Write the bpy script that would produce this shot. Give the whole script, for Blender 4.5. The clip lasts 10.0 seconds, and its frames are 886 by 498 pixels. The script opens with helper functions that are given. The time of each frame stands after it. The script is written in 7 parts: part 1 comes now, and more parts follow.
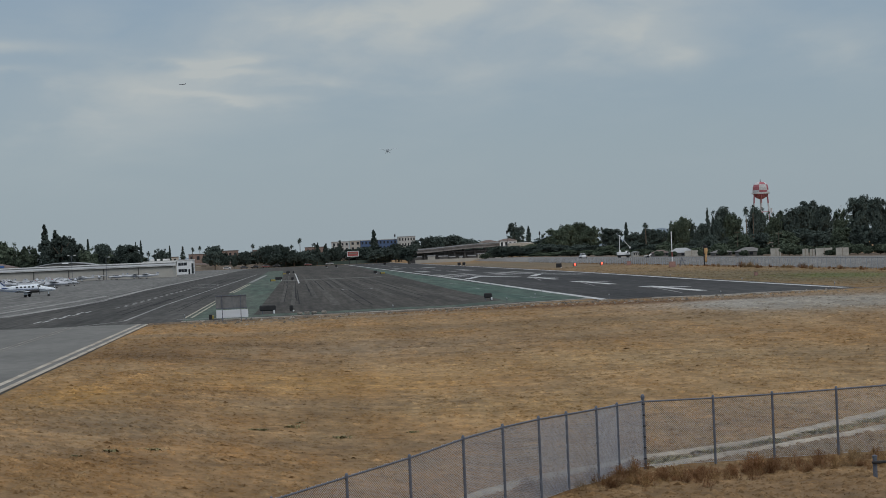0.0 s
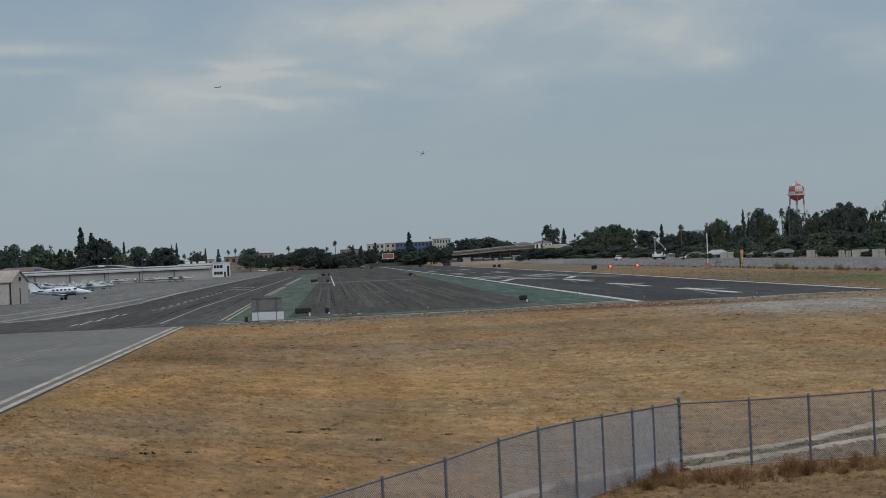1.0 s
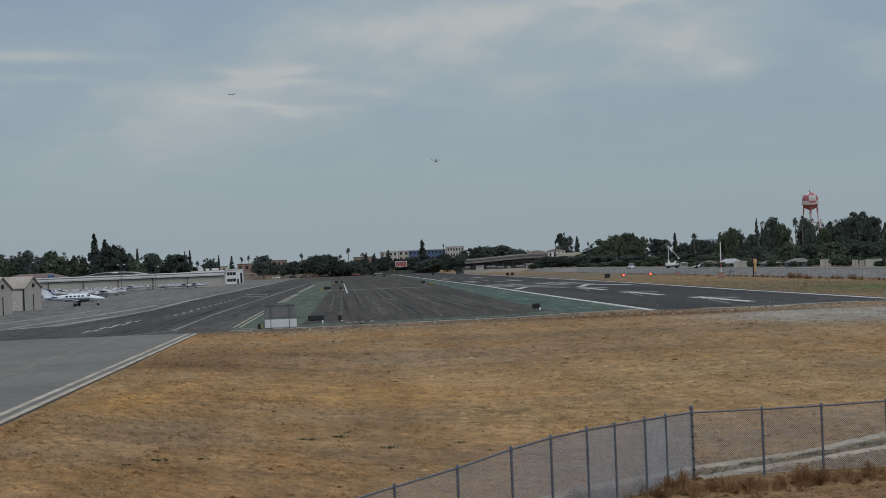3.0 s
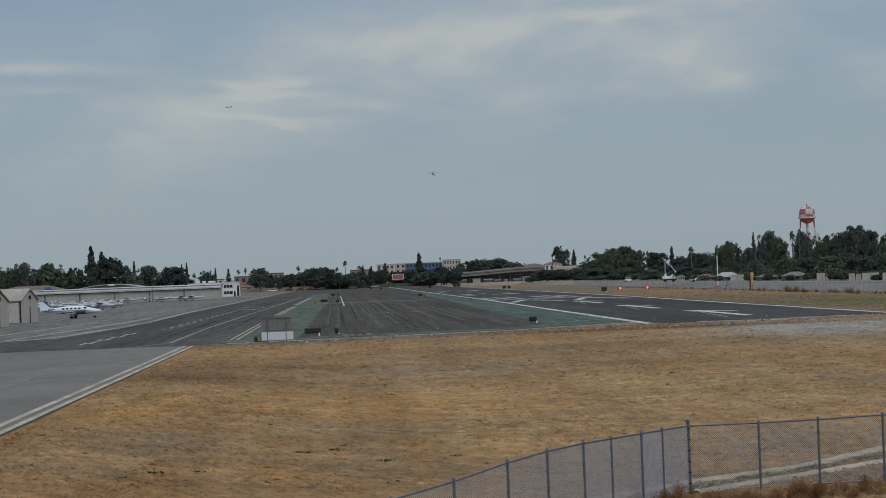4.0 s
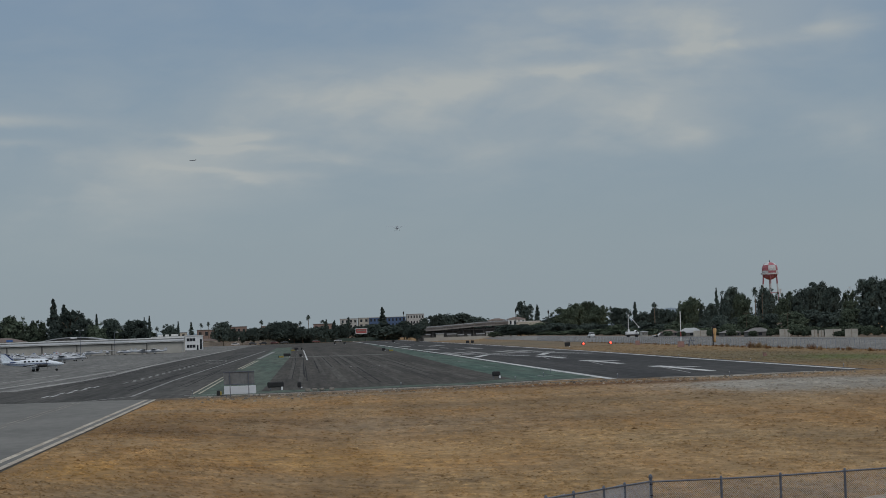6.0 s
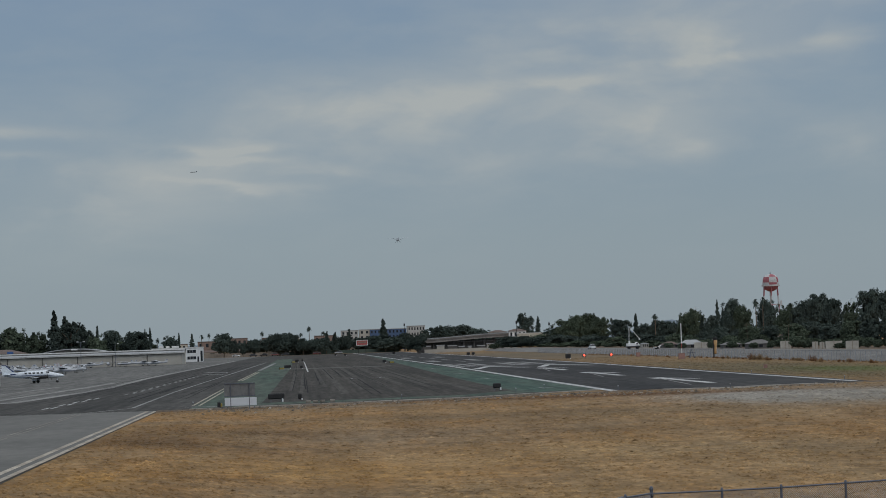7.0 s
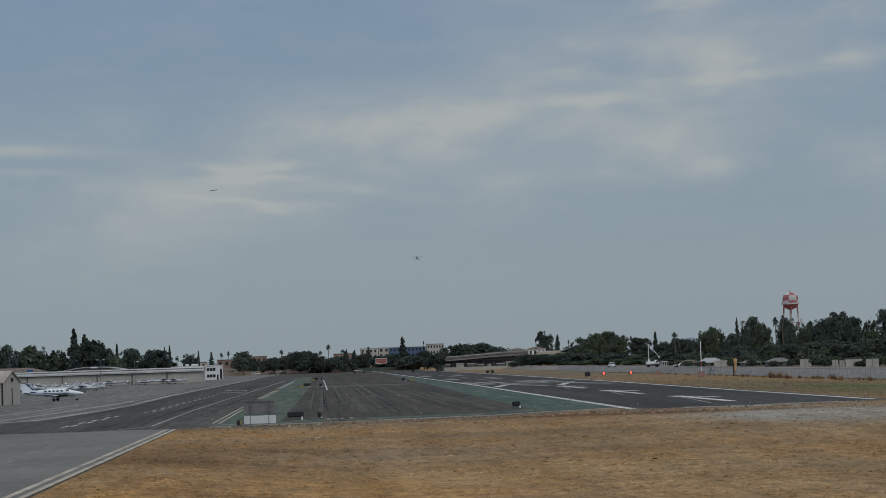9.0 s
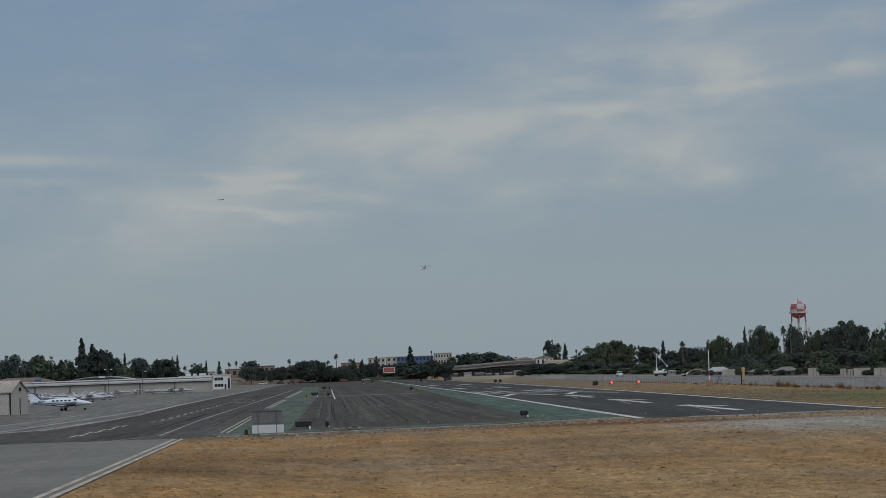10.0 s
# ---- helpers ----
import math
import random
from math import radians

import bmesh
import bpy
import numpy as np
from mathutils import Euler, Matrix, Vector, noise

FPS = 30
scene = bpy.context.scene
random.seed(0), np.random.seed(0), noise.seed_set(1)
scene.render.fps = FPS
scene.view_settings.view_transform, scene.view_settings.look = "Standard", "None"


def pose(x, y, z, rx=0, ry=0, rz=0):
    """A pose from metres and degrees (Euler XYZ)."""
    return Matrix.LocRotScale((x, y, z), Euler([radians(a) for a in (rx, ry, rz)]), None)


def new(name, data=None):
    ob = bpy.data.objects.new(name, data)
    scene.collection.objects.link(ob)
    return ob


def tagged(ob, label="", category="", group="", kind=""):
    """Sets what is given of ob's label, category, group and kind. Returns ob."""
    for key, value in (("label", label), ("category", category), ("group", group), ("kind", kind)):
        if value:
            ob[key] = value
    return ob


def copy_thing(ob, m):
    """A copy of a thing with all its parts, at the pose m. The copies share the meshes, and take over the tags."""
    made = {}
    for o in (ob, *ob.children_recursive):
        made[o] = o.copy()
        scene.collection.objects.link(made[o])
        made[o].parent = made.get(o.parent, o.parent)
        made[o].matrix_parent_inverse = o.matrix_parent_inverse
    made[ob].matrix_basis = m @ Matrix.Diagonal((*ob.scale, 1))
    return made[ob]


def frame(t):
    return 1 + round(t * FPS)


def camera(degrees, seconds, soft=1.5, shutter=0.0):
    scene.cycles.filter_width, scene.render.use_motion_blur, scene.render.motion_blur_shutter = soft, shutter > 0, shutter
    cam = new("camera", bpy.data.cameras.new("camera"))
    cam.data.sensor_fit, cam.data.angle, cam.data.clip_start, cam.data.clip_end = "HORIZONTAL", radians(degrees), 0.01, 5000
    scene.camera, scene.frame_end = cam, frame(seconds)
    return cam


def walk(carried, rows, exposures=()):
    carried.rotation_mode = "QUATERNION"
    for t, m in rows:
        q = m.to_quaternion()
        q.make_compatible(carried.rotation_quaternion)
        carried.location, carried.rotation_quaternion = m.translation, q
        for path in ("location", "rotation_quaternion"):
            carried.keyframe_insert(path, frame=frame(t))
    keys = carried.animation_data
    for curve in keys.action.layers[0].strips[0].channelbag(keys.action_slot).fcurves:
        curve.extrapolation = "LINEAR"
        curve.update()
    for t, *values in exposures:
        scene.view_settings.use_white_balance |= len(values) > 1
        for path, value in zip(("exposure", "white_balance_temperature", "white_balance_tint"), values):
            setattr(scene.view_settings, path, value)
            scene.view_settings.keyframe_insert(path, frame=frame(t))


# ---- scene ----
EYE = 4.8
cam = camera(21.5, 10.0, soft=0.9)
ROWS = [  # seconds, yaw, pitch, roll
    (0.0, -3.7055, 0.0661, -2.4093),
    (0.5, -3.1408, 0.1342, -2.4758),
    (1.0, -2.8428, 0.1573, -2.5024),
    (1.5, -2.7624, 0.1707, -2.4522),
    (2.0, -2.6457, 0.1678, -2.4211),
    (3.5, -2.5408, 0.5236, -2.2236),
    (4.0, -2.6182, 0.6788, -2.1691),
    (4.5, -2.7223, 0.9184, -2.0990),
    (5.0, -2.9486, 1.3502, -2.0249),
    (5.5, -3.2757, 1.7308, -1.9474),
    (6.0, -3.5588, 1.9839, -1.9161),
    (7.5, -3.5061, 2.3791, -1.8558),
    (8.0, -3.1760, 2.4790, -1.8159),
    (8.5, -3.0141, 2.5387, -1.8506),
    (9.0, -3.0899, 2.7317, -1.8865),
    (9.5, -3.0178, 2.8774, -1.9114),
    (10.0, -2.9106, 2.9640, -1.9398),
]
walk(cam, [(t, pose(0, 0, EYE, 90, 0, yaw) @ pose(0, 0, 0, pitch, 0, 0) @ pose(0, 0, 0, 0, 0, roll)) for t, yaw, pitch, roll in ROWS],
     [(0.0, 0.02), (4.0, -0.01), (5.0, 0.02), (5.5, 0.02), (6.0, -0.18), (8.0, -0.19), (10.0, -0.18)])

# ---- light: an overcast sky with thin streaks of cloud, and a weak wide sun ----
SUN_EL, SUN_AZ = radians(48), radians(150)
world = bpy.data.worlds.new("world")
scene.world = world
world.use_nodes = True
wn, wl = world.node_tree.nodes, world.node_tree.links
wn.clear()


def wnode(kind, **kw):
    n = wn.new(kind)
    for k, v in kw.items():
        if k in n.inputs:
            n.inputs[k].default_value = v
    return n


def sky():
    out, bg = wnode("ShaderNodeOutputWorld"), wnode("ShaderNodeBackground")
    co = wnode("ShaderNodeTexCoord")
    sep = wnode("ShaderNodeSeparateXYZ")
    wl.new(co.outputs["Generated"], sep.inputs[0])
    # base: grey-blue haze low down, bluer a little higher, bright cloud overhead
    ramp = wnode("ShaderNodeValToRGB")
    wl.new(sep.outputs["Z"], ramp.inputs[0])
    e = ramp.color_ramp.elements
    e[0].position, e[0].color = 0.0, (0.288, 0.350, 0.396, 1)
    e[1].position, e[1].color = 1.0, (0.95, 1.0, 1.06, 1)
    for p, c in ((0.045, (0.270, 0.340, 0.394, 1)), (0.10, (0.233, 0.315, 0.400, 1)), (0.16, (0.212, 0.296, 0.408, 1)), (0.35, (0.55, 0.62, 0.70, 1))):
        k = e.new(p)
        k.color = c
    # the clear sky behind the cloud
    nish = wnode("ShaderNodeTexSky")
    nish.sky_type, nish.sun_disc, nish.sun_elevation, nish.sun_rotation = "NISHITA", False, SUN_EL, SUN_AZ
    nmul = wnode("ShaderNodeMix")
    nmul.data_type, nmul.blend_type = "RGBA", "MIX"
    scale = wnode("ShaderNodeVectorMath")
    scale.operation = "SCALE"
    scale.inputs["Scale"].default_value = 0.09
    wl.new(nish.outputs[0], scale.inputs[0])
    nmul.inputs[0].default_value = 0.10
    wl.new(ramp.outputs[0], nmul.inputs[6])
    wl.new(scale.outputs[0], nmul.inputs[7])
    # cloud streaks: long in azimuth, short in height, slightly rising to the right
    mp = wnode("ShaderNodeMapping")
    mp.inputs["Rotation"].default_value = (0, radians(-10), 0)
    mp.inputs["Scale"].default_value = (9.0, 2.0, 24.0)
    mp.inputs["Location"].default_value = (0.35, 0.0, 0.2)
    wl.new(co.outputs["Generated"], mp.inputs[0])
    n1 = wnode("ShaderNodeTexNoise", Scale=1.0, Detail=5.0, Roughness=0.55, Distortion=0.35)
    wl.new(mp.outputs[0], n1.inputs["Vector"])
    r1 = wnode("ShaderNodeValToRGB")
    wl.new(n1.outputs["Fac"], r1.inputs[0])
    r1.color_ramp.elements[0].position, r1.color_ramp.elements[1].position = 0.44, 0.70
    mp2 = wnode("ShaderNodeMapping")
    mp2.inputs["Rotation"].default_value = (0, radians(-12), 0)
    mp2.inputs["Scale"].default_value = (24.0, 4.0, 62.0)
    wl.new(co.outputs["Generated"], mp2.inputs[0])
    n2 = wnode("ShaderNodeTexNoise", Scale=1.0, Detail=4.0, Roughness=0.5, Distortion=0.3)
    wl.new(mp2.outputs[0], n2.inputs["Vector"])
    r2 = wnode("ShaderNodeValToRGB")
    wl.new(n2.outputs["Fac"], r2.inputs[0])
    r2.color_ramp.elements[0].position, r2.color_ramp.elements[1].position = 0.48, 0.75
    # clouds thin out towards the horizon
    up = wnode("ShaderNodeMapRange")
    wl.new(sep.outputs["Z"], up.inputs[0])
    up.inputs[1].default_value, up.inputs[2].default_value, up.inputs[3].default_value, up.inputs[4].default_value = 0.02, 0.075, 0.05, 0.75
    mul = wnode("ShaderNodeMath")
    mul.operation = "MULTIPLY"
    wl.new(r1.outputs[0], mul.inputs[0])
    wl.new(up.outputs[0], mul.inputs[1])
    m2 = wnode("ShaderNodeMath")
    m2.operation = "MULTIPLY"
    wl.new(r2.outputs[0], m2.inputs[0])
    m2.inputs[1].default_value = 0.45
    ad = wnode("ShaderNodeMath")
    ad.operation, ad.use_clamp = "ADD", True
    wl.new(mul.outputs[0], ad.inputs[0])
    m3 = wnode("ShaderNodeMath")
    m3.operation = "MULTIPLY"
    wl.new(m2.outputs[0], m3.inputs[0])
    wl.new(up.outputs[0], m3.inputs[1])
    wl.new(m3.outputs[0], ad.inputs[1])
    mix = wnode("ShaderNodeMix")
    mix.data_type = "RGBA"
    wl.new(ad.outputs[0], mix.inputs[0])
    wl.new(nmul.outputs[2], mix.inputs[6])
    mix.inputs[7].default_value = (0.425, 0.46, 0.465, 1)
    # the larger banks of cloud: azimuth, elevation, half length, half thickness, tilt, amount
    def node(op, a, b=None):
        x = wnode("ShaderNodeMath")
        x.operation = op
        for k, v in enumerate((a, b)):
            if v is None:
                continue
            if isinstance(v, (int, float)):
                x.inputs[k].default_value = v
            else:
                wl.new(v, x.inputs[k])
        return x.outputs[0]

    warp = node("MULTIPLY", node("SUBTRACT", n1.outputs["Fac"], 0.5), 0.06)
    az = node("ADD", node("DIVIDE", sep.outputs["X"], node("MAXIMUM", sep.outputs["Y"], 0.05)), warp)
    el = node("ADD", node("DIVIDE", sep.outputs["Z"], node("MAXIMUM", sep.outputs["Y"], 0.05)), node("MULTIPLY", warp, 0.35))
    total = None
    for a0, e0, la, le, tilt, amt in (
            (0.0320, 0.0985, 0.0730, 0.0120, 0.126, 0.71), (0.1180, 0.1112, 0.0259, 0.0016, 0.012, 0.65), (0.0761, 0.1045, 0.0235, 0.0045, 0.091, 0.41), (0.0174, 0.1006, 0.0259, 0.0042, 0.121, 0.41),
            (-0.0291, 0.0859, 0.0224, 0.0011, -0.030, 0.65), (-0.0219, 0.0815, 0.0141, 0.0010, -0.080, 0.58), (-0.0222, 0.0714, 0.0224, 0.0013, -0.131, 0.65), (0.0118, 0.0752, 0.0212, 0.0014, -0.111, 0.36),
            (0.1492, 0.0919, 0.0306, 0.0095, -0.029, 0.71), (0.1696, 0.0778, 0.0113, 0.0047, 0.168, 0.57), (0.1878, 0.1302, 0.0447, 0.0162, 0.023, 0.71), (0.1873, 0.1191, 0.0283, 0.0016, 0.022, 0.39),
            (0.2296, 0.1234, 0.0188, 0.0021, 0.072, 0.45), (-0.1226, 0.0967, 0.0329, 0.0019, -0.060, 0.54), (-0.1229, 0.0860, 0.0165, 0.0014, -0.060, 0.36), (-0.0656, 0.0722, 0.0495, 0.0078, -0.051, 0.41),
            (-0.0803, 0.0610, 0.0423, 0.0104, -0.031, 0.25), (0.1690, 0.1552, 0.0259, 0.0023, 0.123, 0.51), (0.2427, 0.0805, 0.0212, 0.0078, -0.030, 0.34), (0.1014, 0.1289, 0.0377, 0.0104, 0.122, 0.32),
            (0.2405, 0.1449, 0.0165, 0.0042, 0.073, 0.41), (0.0922, 0.0776, 0.0517, 0.0073, -0.030, 0.22)):
        da = node("SUBTRACT", az, a0)
        de = node("SUBTRACT", node("SUBTRACT", el, e0), node("MULTIPLY", da, tilt))
        q = node("ADD", node("POWER", node("ABSOLUTE", node("DIVIDE", da, la)), 2.0), node("POWER", node("ABSOLUTE", node("DIVIDE", de, le * 1.35)), 2.0))
        g = node("MULTIPLY", node("EXPONENT", node("MULTIPLY", q, -0.8)), amt * 1.1)
        total = g if total is None else node("ADD", total, g)
    ragged = node("ADD", node("MULTIPLY", r2.outputs[0], 0.55), node("MULTIPLY", r1.outputs[0], 0.55))
    bank = node("MULTIPLY", total, node("ADD", ragged, 0.55))
    allc = wnode("ShaderNodeMath")
    allc.operation, allc.use_clamp = "ADD", True
    wl.new(node("MULTIPLY", ad.outputs[0], 0.30), allc.inputs[0])
    wl.new(bank, allc.inputs[1])
    wl.new(allc.outputs[0], mix.inputs[0])
    # above the view the cloud deck is simply bright
    hi = wnode("ShaderNodeMapRange")
    wl.new(sep.outputs["Z"], hi.inputs[0])
    hi.inputs[1].default_value, hi.inputs[2].default_value = 0.22, 0.45
    mixh = wnode("ShaderNodeMix")
    mixh.data_type = "RGBA"
    wl.new(hi.outputs[0], mixh.inputs[0])
    wl.new(mix.outputs[2], mixh.inputs[6])
    wl.new(nmul.outputs[2], mixh.inputs[7])
    wl.new(mixh.outputs[2], bg.inputs[0])
    bg.inputs[1].default_value = 1.03
    wl.new(bg.outputs[0], out.inputs[0])


sky()
sun = new("sun", bpy.data.lights.new("sun", "SUN"))
sun.data.energy, sun.data.angle, sun.data.color = 0.78, radians(25), (1.0, 0.95, 0.88)
sun.rotation_euler = (math.pi / 2 - SUN_EL, 0, math.pi - SUN_AZ)


# ---- materials ----
def mat(name, a, b=None, scale=1.0, stretch=(1, 1, 1), rough=0.8, metal=0.0, bump=0.0, bump_scale=None, fine=None, world_size=False, vary=0.0, spec=0.3, islands=0.0, grain=(0.82, 1.15), stain=(0.58, 1.42)):
    """Two colours mixed by noise, with a finer layer, bump, and a shift of value from object to object."""
    m = bpy.data.materials.new(name)
    m.use_nodes = True
    n, l = m.node_tree.nodes, m.node_tree.links
    p = n["Principled BSDF"]
    p.inputs["Roughness"].default_value, p.inputs["Metallic"].default_value = rough, metal
    p.inputs["Specular IOR Level"].default_value = spec
    b = b or tuple(x * 0.8 for x in a)
    if world_size:
        src = n.new("ShaderNodeNewGeometry").outputs["Position"]
    else:
        src = n.new("ShaderNodeTexCoord").outputs["Object"]
    mp = n.new("ShaderNodeMapping")
    mp.inputs["Scale"].default_value = stretch
    l.new(src, mp.inputs[0])
    t1 = n.new("ShaderNodeTexNoise")
    t1.inputs["Scale"].default_value, t1.inputs["Detail"].default_value = scale, 6
    l.new(mp.outputs[0], t1.inputs["Vector"])
    r = n.new("ShaderNodeMapRange")
    r.inputs[1].default_value, r.inputs[2].default_value = 0.32, 0.68
    l.new(t1.outputs["Fac"], r.inputs[0])
    mx = n.new("ShaderNodeMix")
    mx.data_type = "RGBA"
    l.new(r.outputs[0], mx.inputs[0])
    mx.inputs[6].default_value, mx.inputs[7].default_value = (*a, 1), (*b, 1)
    col = mx.outputs[2]
    t2 = n.new("ShaderNodeTexNoise")
    t2.inputs["Scale"].default_value, t2.inputs["Detail"].default_value = fine or scale * 9, 4
    l.new(mp.outputs[0], t2.inputs["Vector"])
    r2 = n.new("ShaderNodeMapRange")
    r2.inputs[1].default_value, r2.inputs[2].default_value, r2.inputs[3].default_value, r2.inputs[4].default_value = 0.3, 0.7, *grain
    l.new(t2.outputs["Fac"], r2.inputs[0])
    sc = n.new("ShaderNodeVectorMath")
    sc.operation = "SCALE"
    l.new(col, sc.inputs[0])
    l.new(r2.outputs[0], sc.inputs["Scale"])
    col = sc.outputs[0]
    if world_size:
        mp3 = n.new("ShaderNodeMapping")
        mp3.inputs["Scale"].default_value = (1.1, 0.22, 1)
        l.new(src, mp3.inputs[0])
        t3 = n.new("ShaderNodeTexNoise")
        t3.inputs["Scale"].default_value, t3.inputs["Detail"].default_value, t3.inputs["Roughness"].default_value = 1.0, 8, 0.75
        l.new(mp3.outputs[0], t3.inputs["Vector"])
        r4 = n.new("ShaderNodeMapRange")
        r4.inputs[1].default_value, r4.inputs[2].default_value, r4.inputs[3].default_value, r4.inputs[4].default_value = 0.32, 0.68, *stain
        l.new(t3.outputs["Fac"], r4.inputs[0])
        s4 = n.new("ShaderNodeVectorMath")
        s4.operation = "SCALE"
        l.new(col, s4.inputs[0])
        l.new(r4.outputs[0], s4.inputs["Scale"])
        col = s4.outputs[0]
    for amount, node, out in ((vary, "ShaderNodeObjectInfo", "Random"), (islands, "ShaderNodeNewGeometry", "Random Per Island")):
        if amount:
            oi = n.new(node)
            r3 = n.new("ShaderNodeMapRange")
            r3.inputs[3].default_value, r3.inputs[4].default_value = 1 - amount, 1 + amount
            l.new(oi.outputs[out], r3.inputs[0])
            s3 = n.new("ShaderNodeVectorMath")
            s3.operation = "SCALE"
            l.new(col, s3.inputs[0])
            l.new(r3.outputs[0], s3.inputs["Scale"])
            col = s3.outputs[0]
    l.new(col, p.inputs["Base Color"])
    if bump:
        bm_ = n.new("ShaderNodeBump")
        bm_.inputs["Strength"].default_value, bm_.inputs["Distance"].default_value = bump, bump_scale or 0.05
        l.new(t2.outputs["Fac"], bm_.inputs["Height"])
        l.new(bm_.outputs[0], p.inputs["Normal"])
    return m


def glow(name, col, strength):
    m = bpy.data.materials.new(name)
    m.use_nodes = True
    p = m.node_tree.nodes["Principled BSDF"]
    p.inputs["Base Color"].default_value = (*col, 1)
    p.inputs["Emission Color"].default_value, p.inputs["Emission Strength"].default_value = (*col, 1), strength
    return m


ASPHALT = mat("asphalt", (0.036, 0.035, 0.033), (0.070, 0.067, 0.062), 0.22, (1, 0.035, 1), 0.85, bump=0.3, fine=1.6, world_size=True, grain=(0.66, 1.30), spec=0.08)
RUNWAY = mat("runway_asphalt", (0.029, 0.029, 0.030), (0.052, 0.051, 0.050), 0.22, (1, 0.035, 1), 0.85, bump=0.3, fine=1.6, world_size=True, grain=(0.66, 1.30), spec=0.08)
ASPHALT_DARK = mat("asphalt_sealed", (0.034, 0.031, 0.028), (0.066, 0.060, 0.052), 0.30, (1, 0.03, 1), 0.85, bump=0.3, fine=2.2, world_size=True, grain=(0.66, 1.30), spec=0.08)
APRON = mat("apron_asphalt", (0.104, 0.103, 0.099), (0.148, 0.145, 0.137), 0.12, (1, 0.06, 1), 0.85, bump=0.2, fine=0.9, world_size=True, grain=(0.66, 1.30), spec=0.08)
CONCRETE = mat("concrete", (0.118, 0.117, 0.110), (0.154, 0.151, 0.141), 0.10, (1, 0.7, 1), 0.85, bump=0.2, fine=1.1, world_size=True, grain=(0.92, 1.07), spec=0.1, stain=(0.86, 1.12))
GREEN = mat("green_paint", (0.050, 0.076, 0.060), (0.084, 0.098, 0.080), 0.25, (1, 0.05, 1), 0.8, bump=0.2, fine=0.8, world_size=True, grain=(0.66, 1.30), spec=0.08)
GREEN_BRIGHT = mat("green_paint_fresh", (0.042, 0.076, 0.061), (0.072, 0.096, 0.079), 0.25, (1, 0.05, 1), 0.8, bump=0.2, fine=0.8, world_size=True, grain=(0.66, 1.30), spec=0.08)
WHITE_LINE = mat("white_marking", (0.50, 0.50, 0.49), (0.30, 0.30, 0.30), 0.6, (1, 0.3, 1), 0.7, fine=2.0, world_size=True)
FADED_LINE = mat("faded_marking", (0.27, 0.265, 0.255), (0.13, 0.13, 0.13), 0.5, (1, 0.3, 1), 0.8, fine=2.5, world_size=True)
YELLOW_LINE = mat("yellow_marking", (0.36, 0.325, 0.25), (0.21, 0.19, 0.145), 0.5, (1, 0.3, 1), 0.75, fine=2.0, world_size=True)
PALE_DIRT = mat("pale_dirt", (0.27, 0.25, 0.22), (0.17, 0.15, 0.125), 0.35, (1, 0.6, 1), 0.95, bump=0.4, fine=1.6, world_size=True)
GALV = mat("galvanized_steel", (0.125, 0.135, 0.165), (0.09, 0.10, 0.125), 6.0, rough=0.55, metal=0.15, fine=40)
WHITE = mat("white_paint", (0.74, 0.75, 0.76), (0.64, 0.65, 0.66), 0.8, rough=0.45, fine=6)
BARK = mat("bark", (0.10, 0.075, 0.055), (0.16, 0.13, 0.10), 1.5, (1, 1, 0.2), 0.9, bump=0.5, fine=9)
# Leaf greens are lifted and blued to carry the haze over far trees.
LEAF = mat("leaves", (0.060, 0.080, 0.058), (0.090, 0.112, 0.078), 0.25, rough=0.9, fine=2.5, vary=0.3, islands=0.15, spec=0.08)
LEAF_DARK = mat("dark_leaves", (0.049, 0.067, 0.060), (0.073, 0.092, 0.080), 0.25, rough=0.9, fine=2.5, vary=0.25, islands=0.15, spec=0.08)


